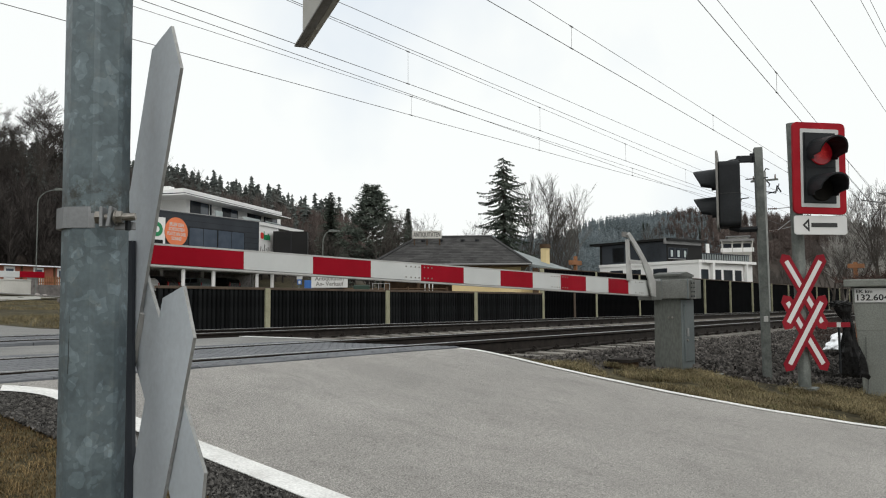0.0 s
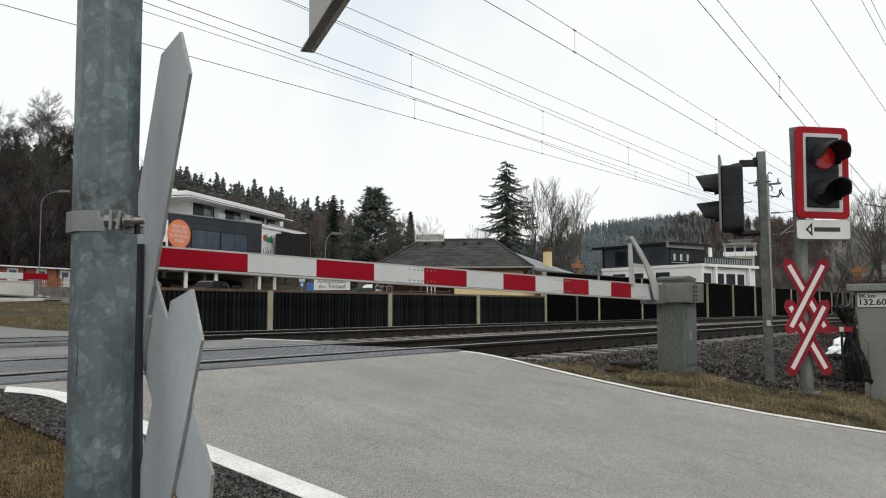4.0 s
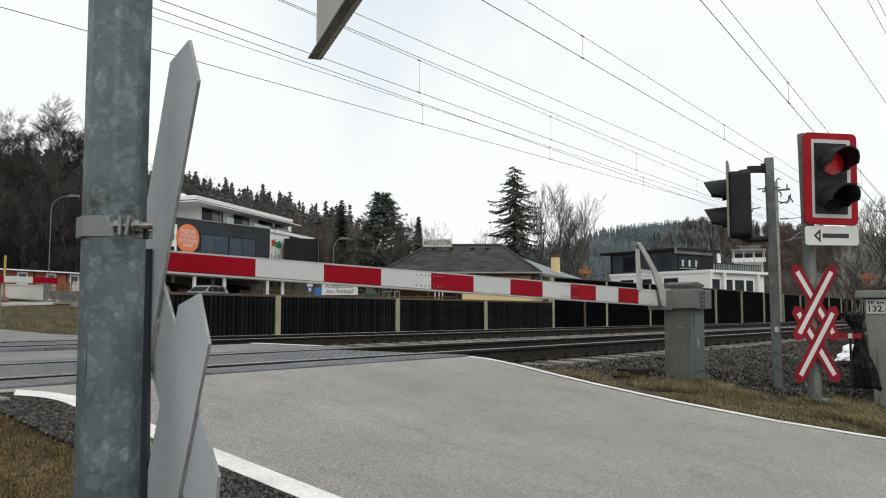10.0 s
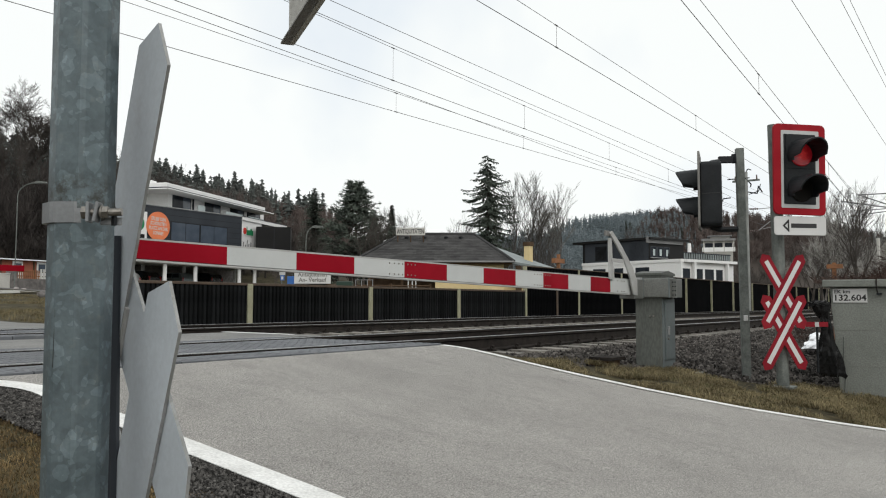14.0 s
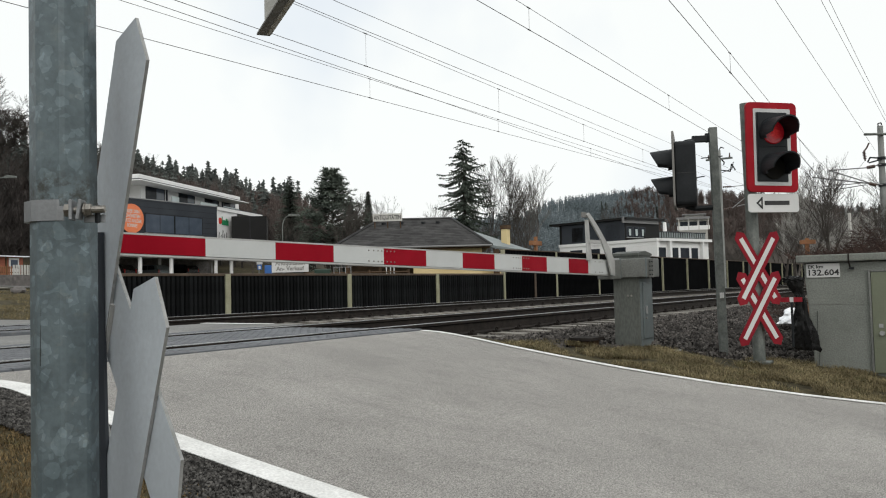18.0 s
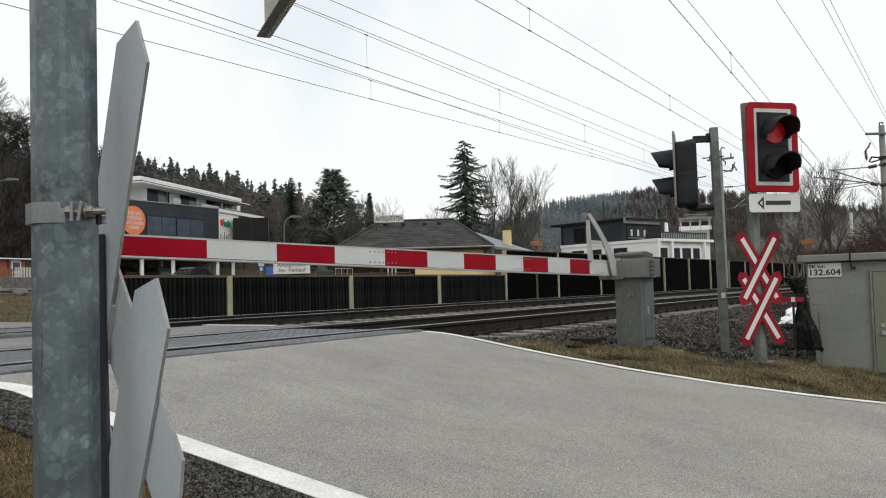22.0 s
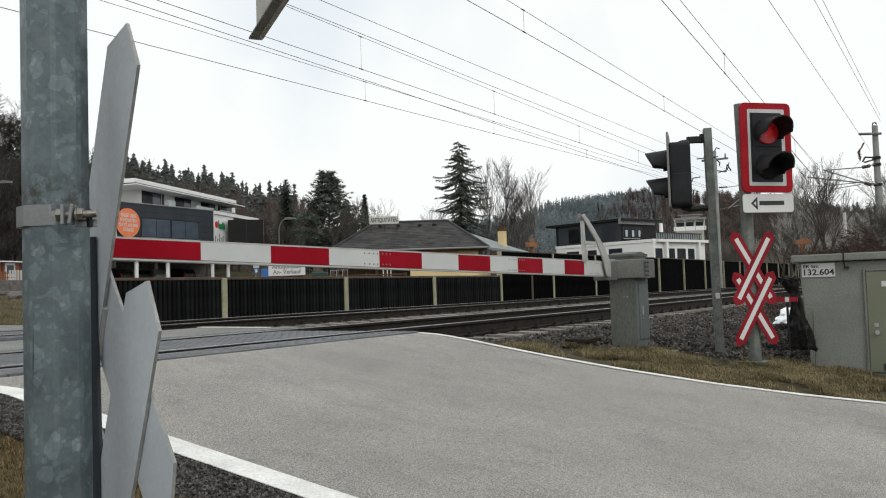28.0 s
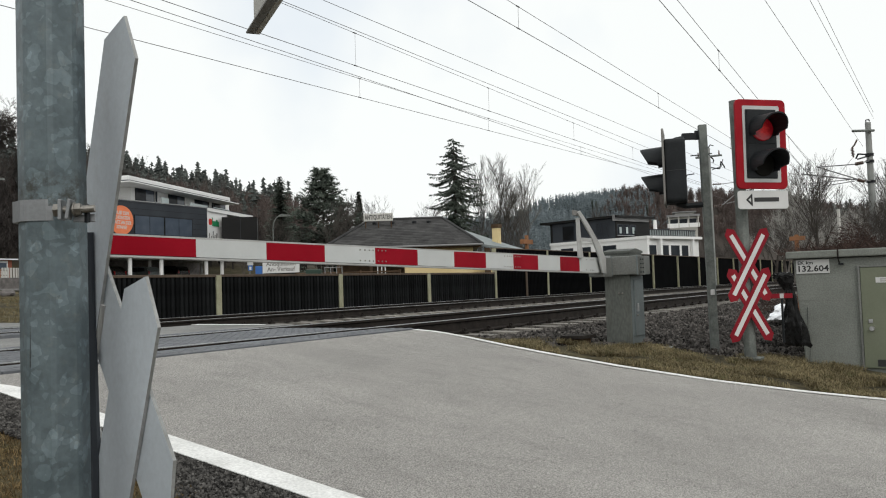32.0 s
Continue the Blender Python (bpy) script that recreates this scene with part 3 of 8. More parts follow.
gx = steps((-900, -60, 8), (-60, -4, 14), (-4, 14, 36), (14, 60, 30), (60, 480, 84), (480, 1500, 8))
gy = steps((-700, -40, 8), (-40, -2, 12), (-2, 4, 24), (4, 5, 6), (5, 13, 8), (13, 16, 8), (16, 80, 32), (80, 240, 40), (240, 1500, 10))
verts, faces = [], []
for y in gy:
    for x in gx:
        w = 0.03 * noise.noise(Vector((x * 0.6, y * 0.6, 0))) if 13.5 < y < 90 else 0
        verts.append((x, y, ground_z(x, y) + w))
n = len(gx)
for j in range(len(gy) - 1):
    for i in range(n - 1):
        a = j * n + i
        faces.append((a, a + 1, a + n + 1, a + n))
ground = tagged(raw("ground", verts, faces, M_GROUND), "dry brown winter grassland rising into low hills", "ground", kind="structure")
ground.data.polygons.foreach_set("use_smooth", [True] * len(ground.data.polygons))


# ---- the road over the railway ----
def road_z(y):
    return 0.074 + 0.14 * max(y, -1.5) if y < 4.9 else 0.76


def ribbon(name, x0, x1, ys, z, material, thick=0.05, nx=6, wave=0.0):
    """A slab that follows the road's slope; x0 and x1 may be functions of y."""
    f0 = x0 if callable(x0) else (lambda y: x0)
    f1 = x1 if callable(x1) else (lambda y: x1)
    bm = bmesh.new()
    rows = []
    for y in ys:
        row = []
        for k in range(nx + 1):
            x = f0(y) + (f1(y) - f0(y)) * k / nx
            row.append(bm.verts.new((x, y, z(y) + wave * noise.noise(Vector((x * 0.7, y * 0.7, 3))))))
        rows.append(row)
    for a, b in zip(rows, rows[1:]):
        for k in range(nx):
            bm.faces.new((a[k], a[k + 1], b[k + 1], b[k]))
    rim = [e for e in bm.edges if e.is_boundary]
    low = bmesh.ops.extrude_edge_only(bm, edges=rim)["geom"]
    for v in low:
        if isinstance(v, bmesh.types.BMVert):
            v.co.z -= thick
    return part(name, bm, material)


def right_edge(y):
    """The kerbless right edge: flaring out at the foot of the ramp, drawn in a little at the brow."""
    pts = ((-9.0, 11.5), (-1.5, 9.0), (0.0, 7.93), (0.73, 7.50), (1.25, 7.22), (1.9, 7.0), (2.65, 6.90), (3.4, 6.91), (3.9, 6.97), (4.3, 7.04), (4.6, 7.055), (4.75, 7.03), (4.86, 6.96), (4.95, 6.88))
    for (y0, x0), (y1, x1) in zip(pts, pts[1:]):
        if y <= y1:
            u = max(0.0, (y - y0) / (y1 - y0))
            return x0 + (x1 - x0) * u
    return pts[-1][1]


road_rows = steps((-9, -1.5, 6), (-1.5, 4.3, 29), (4.3, 4.9, 12))
road = tagged(ribbon("road", 2.405, right_edge, road_rows, road_z, M_ASPHALT, 0.28, 14, 0.006), "pale worn asphalt road climbing to the crossing", "road", kind="structure")
tagged(ribbon("road_between_tracks", 0.6, 8.0, steps((7.62, 9.48, 4)), lambda y: 0.758, M_ROADFAR, 0.1), "pale asphalt strip between the two tracks", "road", kind="structure")
road_far = tagged(ribbon("road_far", lambda y: 0.6 - 0.2 * (y - 12), lambda y: 8.2 + 0.02 * (y - 12), steps((12.07, 14, 4), (14, 30, 8)), lambda y: max(0.782, ground_z(5, y) + 0.03), M_ROADFAR, 0.1), "asphalt road leading away beyond the tracks", "road", kind="structure")
shoulder = tagged(ribbon("road_shoulder", lambda y: 2.10 + 0.05 * noise.noise(Vector((0, y * 2.1, 7))), 2.415, road_rows[4:], lambda y: road_z(y) - 0.012, M_SHOULDER, 0.28, 5, 0.012), "dark crumbling asphalt shoulder", "road shoulder", kind="structure")
tagged(ribbon("edge_line_near", 2.408, 2.558, steps((-9, -1.5, 6), (-1.5, 4.42, 30)), lambda y: road_z(y) + 0.009, M_PAINT, 0.004, 1), "worn white edge line", "road marking", kind="structure")
bend_v, bend_n = [], 8
for k in range(bend_n + 1):  # the near line swings round to run along the track
    a = radians(82 * k / 11)
    cx, cy = 2.4825 - 0.40 * (1 - math.cos(a)), 4.42 + 0.40 * math.sin(a)
    for w in (-0.075, 0.075):
        x, y = cx + w * math.cos(a), cy + w * math.sin(a)
        bend_v.append((x, y, road_z(y) + 0.0085))
apron = tagged(ribbon("apron", lambda y: -1.5, 2.405, steps((4.76, 4.9, 3)), road_z, M_PATH, 0.2, 8), "concrete apron along the crossing panels", "road", kind="structure")
kerb = tagged(part("kerb", block((-1.5, 4.62, 0.45), (2.20, 4.756, 0.738), 0.012), M_CONCRETE), "low concrete kerb beside the crossing", "kerb", kind="structure")
tagged(raw("edge_line_bend", bend_v, [(2 * k, 2 * k + 1, 2 * k + 3, 2 * k + 2) for k in range(bend_n)], M_PAINT), "worn white edge line bending off along the track", "road marking", kind="structure")
tagged(ribbon("edge_line_right", lambda y: right_edge(y) - 0.10, lambda y: right_edge(y) - 0.02, steps((-9, -1.5, 6), (-1.5, 4.3, 29), (4.3, 4.88, 12)), lambda y: road_z(y) + 0.009, M_PAINT, 0.004, 1), "thin white edge line", "road marking", kind="structure")
tagged(ribbon("edge_line_far", lambda y: 7.8 + 0.06 * (y - 8.9), lambda y: 7.92 + 0.06 * (y - 8.9), steps((8.0, 9.45, 6)), lambda y: 0.77, M_PAINT, 0.006, 1), "white edge line between the tracks", "road marking", kind="structure")


# ---- the two tracks ----
TRACKS = (6.25, 10.75)


def rail_profile():
    return [(-0.075, 0), (0.075, 0), (0.075, 0.012), (0.012, 0.03), (0.010, 0.125), (0.036, 0.14), (0.036, 0.166), (-0.036, 0.166), (-0.036, 0.14), (-0.010, 0.125), (-0.012, 0.03), (-0.075, 0.012)]


def sleeper_bm():
    bm = bmesh.new()
    prof = [(-1.3, 0.0), (1.3, 0.0), (1.3, 0.19), (0.95, 0.2), (0.55, 0.2), (0.3, 0.165), (-0.3, 0.165), (-0.55, 0.2), (-0.95, 0.2), (-1.3, 0.19)]
    m = Matrix(((0, 0, 1, -0.13), (1, 0, 0, 0), (0, 1, 0, -0.2), (0, 0, 0, 1)))
    return prism(prof, m, 0.26, bm)


def clip_bm():
    bm = block((-0.05, -0.16, 0), (0.05, -0.08, 0.035), 0.006)
    tube((-0.05, -0.13, 0.045), (0.05, -0.1, 0.045), 0.012, sides=6, bm=bm)
    block((-0.02, -0.15, 0.03), (0.02, -0.11, 0.07), 0.0, bm)
    return bm


def build_track(centre, label, rail_top, sleeper_top):
    t = thing("railway_track", label, "railway track", m=pose(0, centre, 0))
    t["kind"] = "structure"
    for side in (-0.75, 0.75):
        rows = [(y, z * (rail_top - sleeper_top - 0.014) / 0.166) for y, z in rail_profile()]
        m = Matrix(((0, 0, 1, -60), (1, 0, 0, side), (0, 1, 0, sleeper_top + 0.01), (0, 0, 0, 1)))
        r = part("rail", prism(rows, m, 230), M_RAIL, t)
        part("rail_head", block((-60, side - 0.03, rail_top - 0.004), (170, side + 0.03, rail_top + 0.002)), M_RAILTOP, r, "polished running surface")
    xs = [x for x in (7.45 + 0.6 * k for k in range(110))] + [x for x in (0.2 - 0.6 * k for k in range(24))]
    s0 = part("sleeper", sleeper_bm(), M_SLEEPER, t)
    s0.location = (xs[0], 0, sleeper_top)
    c0 = None
    for k, x in enumerate(xs):
        s = s0 if k == 0 else share("sleeper", s0, t, pose(x, 0, sleeper_top))
        if 7 < x < 22:
            for side in (-0.75, 0.75):
                for turn in (0, 180):
                    if c0 is None:
                        c0 = part("rail_clip", clip_bm(), M_RAIL, s)
                        c0.matrix_basis = pose(0, side, 0, 0, 0, turn)
                    else:
                        share("rail_clip", c0, s, pose(0, side, 0, 0, 0, turn))
    # rubber panels of the crossing, in rows beside and between the rails
    p0 = {}
    for lo, hi in ((-1.27, -0.84), (-0.68, 0.68), (0.84, 1.30)):
        for k in range(6):
            x = 0.55 + 1.08 * k
            if (lo, hi) not in p0:
                p0[lo, hi] = part("crossing_panel", panel_bm(hi - lo), M_RUBBER, t)
                p0[lo, hi].matrix_basis = pose(x, lo, rail_top - 0.074)
            else:
                share("crossing_panel", p0[lo, hi], t, pose(x, lo, rail_top - 0.074 + 0.002 * ((k * 7) % 3)))
    return t


def panel_bm(width):
    """A rubber panel with rows of raised ribs on its top."""
    bm = block((0, 0, 0), (1.07, width, 0.06), 0.006)
    for i in range(9):
        for j in range(max(1, int(width / 0.11))):
            x, y = 0.06 + 0.118 * i, 0.04 + 0.11 * j
            block((x, y, 0.058), (x + 0.085, y + 0.06, 0.0618), 0, bm)
    return bm


build_track(TRACKS[0], "near railway track with rusty rails on concrete sleepers", 0.78, 0.60)
build_track(TRACKS[1], "far railway track with rusty rails on concrete sleepers", 0.811, 0.668)


def ballast_edge(x):
    if x < 3:
        return 4.5
    pts = ((7.15, 4.5), (7.3, 4.15), (7.6, 3.65), (8.2, 3.4), (8.6, 3.05), (8.75, 2.4), (9.0, 1.9), (9.6, 1.7), (200, 1.7))
    for (x0, y0), (x1, y1) in zip(pts, pts[1:]):
        if x <= x1:
            return y0 + (y1 - y0) * (x - x0) / (x1 - x0)
    return 1.7


def ballast_z(x, y):
    top = 0.563 if 4.6 < y < 5.5 else 0.55 if y < 9.3 else 0.606 if y < 12.5 else 0.57
    if 7.6 < y < 9.4:
        top = 0.53
    rise = 0.074 + 0.14 * y + 0.02
    fall = 0.64 - 0.5 * max(0.0, y - 12.6)
    sink = 0.055 * max(0.0, 1 - (y - ballast_edge(x)) / 0.35) if x > 7.3 else 0.0
    return min(top, rise, fall) - sink + 0.02 * noise.noise(Vector((x * 2.3, y * 2.3, 1)))


def ballast_bed(name, x0, x1, nx):
    verts, faces = [], []
    ny = 46
    for i in range(nx + 1):
        x = x0 + (x1 - x0) * i / nx
        ye = ballast_edge(x)
        for j in range(ny + 1):
            y = ye + (13.25 - ye) * j / ny
            verts.append((x, y, ballast_z(x, y)))
    for i in range(nx):
        for j in range(ny):
            a = i * (ny + 1) + j
            faces.append((a, a + ny + 1, a + ny + 2, a + 1))
    return tagged(raw(name, verts, faces, M_SOIL), "grey brown ballast bed", "ballast", kind="structure")


ballast_bed("ballast_bed_east", 7.12, 120, 260)
ballast_bed("ballast_bed_west", -50, 0.5, 60)


def stones(name, spots, label, material, size, seed):
    """Broken stones, each an uneven lump of its own."""
    rnd = np.random.default_rng(seed)
    base = np.array([(1, 0, 0), (-1, 0, 0), (0, 1, 0), (0, -1, 0), (0, 0, 1), (0, 0, -1), (0.6, 0.6, 0.6), (-0.6, -0.6, 0.6)], float)
    tri = [(0, 2, 6), (2, 4, 6), (4, 0, 6), (2, 1, 4), (1, 3, 7), (3, 4, 7), (4, 1, 7), (3, 0, 4), (2, 0, 5), (1, 2, 5), (3, 1, 5), (0, 3, 5)]
    allv, allf = [], []
    for k, (x, y, z) in enumerate(spots):
        q = Euler(rnd.uniform(0, 6.28, 3)).to_matrix()
        s = size * rnd.uniform(0.55, 1.25) * np.array([1, rnd.uniform(0.6, 0.95), rnd.uniform(0.5, 0.85)])
        v = (base * rnd.uniform(0.75, 1.15, (8, 1)) * s) @ np.array(q).T + (x, y, z)
        o = len(allv)
        allv += v.tolist()
        allf += [(a + o, b + o, c + o) for a, b, c in tri]
    return tagged(raw(name, allv, allf, material), label, "ballast", kind="stuff")


rnd = np.random.default_rng(4)
spots = []
while len(spots) < 62000:
    x = 7.15 + 24 * rnd.random() ** 1.9
    ye = ballast_edge(x)
    y = ye + (12.9 - ye) * rnd.random() ** 1.35
    spots.append((x, y, ballast_z(x, y) + rnd.uniform(-0.012, 0.014)))
stones("ballast_stones", spots, "crushed grey brown stone ballast between the rails", M_BALLAST, 0.0295, 5)

spots = []
while len(spots) < 20000:
    y = 4.8 - 5.8 * rnd.random() ** 1.5
    x = 2.42 - 0.36 * rnd.random() ** 1.1 + rnd.normal(0, 0.012)
    spots.append((x, y, road_z(y) - 0.003))
stones("shoulder_grit", spots, "loose dark grit on the crumbling shoulder", M_GRIT, 0.0105, 9)
spots = []
while len(spots) < 5000:
    y = rnd.uniform(3.2, 4.74)
    x = 2.40 - 0.35 * rnd.random() ** 1.2
    if (x - 2.08) ** 2 + (y - 4.42) ** 2 > 0.29 ** 2 and y > 4.42:
        continue
    spots.append((x, y, road_z(y) - 0.002))
stones("shoulder_gravel", spots, "dark gravel where the shoulder meets the crossing", M_GRIT, 0.0125, 10)

bv, bf = [], []
bank_rows = steps((3.3, 4.75, 8))
for y in bank_rows:
    for k in range(9):
        x0, x1 = right_edge(y) - 0.01, max(right_edge(y) + 0.06, 7.75 - 0.5 * max(0, y - 3.9))
        x = x0 + (x1 - x0) * k / 8
        bv.append((x, y, 0.046 + 0.14 * y - (0.25 * max(0.0, k - 5) / 3 if y > 3.6 else 0)))
for j in range(len(bank_rows) - 1):
    for k in range(8):
        a = j * 9 + k
        bf.append((a, a + 1, a + 10, a + 9))
tagged(raw("verge_bank", bv, bf, M_GROUND), "grassy edge of the road ramp", "verge", kind="structure")

# ---- verge grass ----
def tufts(name, spots, label, height, seed, material=None, wide=0.0024):
    rnd = np.random.default_rng(seed)
    v, f = [], []
    for x, y, z, s in spots:
        for _ in range(5):
            a, lean = rnd.uniform(0, 6.28), rnd.uniform(0.3, 1.9)
            h = height * s * rnd.uniform(0.5, 1.2)
            bx, by = x + rnd.normal(0, 0.02), y + rnd.normal(0, 0.02)
            wx, wy = wide * math.cos(a + 1.57), wide * math.sin(a + 1.57)
            mx, my = bx + lean * h * 0.35 * math.cos(a), by + lean * h * 0.35 * math.sin(a)
            tx, ty = bx + lean * h * math.cos(a), by + lean * h * math.sin(a)
            o = len(v)
            v += [(bx - wx, by - wy, z), (bx + wx, by + wy, z), (mx + wx * 0.7, my + wy * 0.7, z + h * 0.6), (mx - wx * 0.7, my - wy * 0.7, z + h * 0.6), (tx, ty, z + h * max(0.12, 0.95 - 0.4 * lean))]
            f += [(o, o + 1, o + 2, o + 3), (o + 3, o + 2, o + 4)]
    return tagged(raw(name, v, f, material or M_BLADE), label, "grass", kind="stuff")


spots = []
while len(spots) < 12000:  # the bank beside the road, on the side of the barrier drive
    x, y = rnd.uniform(7.0, 12.5), rnd.uniform(-1.5, 4.3)
    if x < right_edge(y) + 0.03 or y > ballast_edge(x) + 0.10 + abs(rnd.normal(0, 0.10)) or (x > 9.4 and y < 2.0):
        continue
    if noise.noise(Vector((x * 1.9, y * 1.9, 5))) < -0.22 + 0.15 * rnd.random():
        continue
    spots.append((x, y, max(ground_z(x, y), min(0.054 + 0.14 * y, 0.60)), 0.6 + 0.5 * rnd.random()))
tufts("verge_grass", spots, "matted short dry grass on the road bank", 0.072, 6)
spots = []
while len(spots) < 34000:  # beside the near post
    x, y = rnd.uniform(-0.6, 2.25), rnd.uniform(0.4, 5.0)
    if len(spots) > 24000:
        x, y = 2.25 - abs(rnd.normal(0, 2.4)), rnd.normal(1.5, 2.6)
    if x > 2.13 + rnd.normal(0, 0.035) or y > 4.58:
        continue
    spots.append((x, y, ground_z(x, y), 0.5 + 0.5 * rnd.random()))
tufts("near_grass", spots, "matted dry brown grass with green shoots", 0.034, 7, M_LITTER, 0.0016)
spots = []
while len(spots) < 14000:  # beyond the tracks
    x, y = rnd.uniform(2, 22), rnd.uniform(13.8, 36)
    if x < 8.6 + 0.02 * (y - 12) and y < 30 and x > 0.6 - 0.2 * (y - 12):
        continue
    if noise.noise(Vector((x * 0.45, y * 0.45, 9))) < -0.12 + 0.2 * rnd.random():
        continue
    spots.append((x, y, ground_z(x, y), 0.8 + 0.8 * rnd.random()))
tufts("far_grass", spots, "dry brown meadow grass", 0.11, 8)

# ---- fence along the far track ----
FENCE_Y, POST_X = 13.47, [11.835 + 3.93 * k for k in range(-1, 34)]
LOW_TOP, TALL_TOP = 1.60, 2.42
fence = thing("noise_fence", "dark slatted noise fence with pale posts along the far track", "fence", kind="structure")
tall_from = POST_X[4]
slat_low = slat_tall = post_low = post_tall = None
fence_first = 9.2


def slat_bm(h):
    return prism([(-0.04, 0), (-0.03, 0.045), (0.03, 0.045), (0.04, 0)], Matrix(((1, 0, 0, 0), (0, -1, 0, 0), (0, 0, 1, 0), (0, 0, 0, 1))), h)


for a, b in zip([fence_first] + POST_X[1:], POST_X[1:]):
    tall = a >= tall_from - 0.1
    top = TALL_TOP if tall else LOW_TOP
    base = 0.56
    if a < 32:
        count = round((b - a) / 0.11)
        for k in range(count):
            x = a + (k + 0.5) * (b - a) / count
            if tall:
                if slat_tall is None:
                    slat_tall = part("slat", slat_bm(top - base - 0.03), M_FENCEBACK, fence)
                    slat_tall.matrix_basis = pose(x, FENCE_Y - 0.02, base)
                else:
                    share("slat", slat_tall, fence, pose(x, FENCE_Y - 0.02, base))
            else:
                if slat_low is None:
                    slat_low = part("slat", slat_bm(top - base - 0.05), M_SLATS, fence)
                    slat_low.matrix_basis = pose(x, FENCE_Y - 0.02, base)
                else:
                    share("slat", slat_low, fence, pose(x, FENCE_Y - 0.02, base))
    part("fence_panel", block((a, FENCE_Y - 0.018, base - 0.1), (b, FENCE_Y + 0.03, top - 0.04)), M_FENCEBACK, fence)
    if tall:
        part("capping", block((a, FENCE_Y - 0.06, top - 0.04), (b, FENCE_Y + 0.06, top)), M_CAP, fence)
    else:
        part("capping", block((a, FENCE_Y - 0.08, top - 0.055), (b, FENCE_Y + 0.08, top), 0.008), M_CAP, fence, "weathered brown capping board")
for x in POST_X[1:]:
    top = TALL_TOP - 0.03 if x >= tall_from - 0.1 else LOW_TOP - 0.02
    w = 0.05 if x >= tall_from - 0.1 else 0.07
    part("post", block((x - w, FENCE_Y - 0.1, 0.4), (x + w, FENCE_Y + 0.02, top), 0.01), M_FENCEPOST, fence)
part("post", block((25.78, FENCE_Y - 0.09, 0.4), (25.90, FENCE_Y + 0.02, TALL_TOP - 0.3), 0.01), M_CAP, fence, "rusty brown intermediate post")

# ---- lowered barrier with its drive ----
def taper(x):
    k = (x - 2.25) / 5.85
    return 1.390 + (1.284 - 1.390) * k, 1.488 + (1.440 - 1.488) * k


barrier = thing("level_crossing_barrier", "lowered red and white striped barrier on a grey drive cabinet", "barrier", m=pose(0, 0, 0))
cuts = [2.25, 2.795, 3.285, 3.772, 4.266, 4.753, 5.233, 5.71, 6.173, 6.641, 7.10, 7.55, 8.10]
ARM_Y = 3.36
for k, (a, b) in enumerate(zip(cuts, cuts[1:])):
    (a0, a1), (b0, b1) = taper(a), taper(b)
    m = Matrix(((1, 0, 0, 0), (0, 0, -1, ARM_Y + 0.035), (0, 1, 0, 0), (0, 0, 0, 1)))
    h = 0.006
    stripe = part("arm_section", prism([(a, a0 + h), (b, b0 + h), (b, b1 - h), (a, a1 - h)], m, 0.07), M_REDBAR if k % 2 == 0 else M_WHITEBAR, barrier, "red reflective band" if k % 2 == 0 else "white ribbed band")
    if k % 2:
        for j in range(1, 5):  # fine ribs along the profile
            z0, z1 = a0 + (a1 - a0) * j / 5, b0 + (b1 - b0) * j / 5
            part("rib", prism([(a + 0.002, z0 - 0.001), (b - 0.002, z1 - 0.001), (b - 0.002, z1 + 0.001), (a + 0.002, z0 + 0.001)], m @ pose(0, 0, 0.07), 0.0008), M_WHITEBAR, stripe)
(a0, a1), (b0, b1) = taper(2.25), taper(8.12)
for z0, z1, name in ((a1, b1, "top_edge"), (a0, b0, "lower_edge")):
    part(name, prism([(2.25, z0 - 0.006), (8.12, z1 - 0.006), (8.12, z1 + 0.003), (2.25, z0 + 0.003)], Matrix(((1, 0, 0, 0), (0, 0, -1, ARM_Y + 0.038), (0, 1, 0, 0), (0, 0, 0, 1))), 0.074), M_STAY, barrier, "pale metal edge profile")
rivet = None
for x in (4.11, 4.16, 4.205, 4.245, 4.30, 4.34, 4.38, 6.02, 6.07, 6.11, 6.145, 6.205, 6.25, 6.29, 7.72, 7.82, 7.86, 7.90):
    z0, z1 = taper(x)
    for z in (z0 + 0.024, z1 - 0.024):
        if rivet is None:
            rivet = part("rivet", tube((0, 0, 0), (0, -0.005, 0), 0.006, 0.004, 6), M_BOLT, barrier)
            rivet.matrix_basis = pose(x, ARM_Y - 0.035, z)
        else:
            share("rivet", rivet, barrier, pose(x, ARM_Y - 0.035, z))
part("cabinet", block((8.37, 3.115, 0.40), (8.755, 3.405, 1.50), 0.012), M_CABBODY, barrier, "grey painted steel pedestal")
part("lid", prism([(8.358, 0), (8.768, 0), (8.768, 0.022), (8.56, 0.05), (8.358, 0.022)], Matrix(((1, 0, 0, 0), (0, 0, -1, 3.414), (0, 1, 0, 1.49), (0, 0, 0, 1))), 0.308), M_CABBODY, barrier)
# Thin plate added over this face to make it paler than the body
part("side_panel", block((8.385, 3.108, 0.43), (8.745, 3.1155, 1.24), 0.002), M_CABINET, barrier, "thin plate making this face paler grey")
door = part("door", block((8.44, 3.095, 0.60), (8.715, 3.109, 1.20), 0.006), M_CABINET, barrier, "narrow grey cabinet door")
part("handle", block((8.485, 3.075, 0.86), (8.51, 3.096, 0.95), 0.005), M_ALU, door)
part("lock", tube((8.495, 3.096, 0.82), (8.495, 3.08, 0.82), 0.012, sides=10), M_BOLT, door)
hous = part("drive_housing", block((8.33, 3.012, 1.255), (8.72, 3.305, 1.455), 0.008), M_CABBOX, barrier, "weathered metal drive housing")
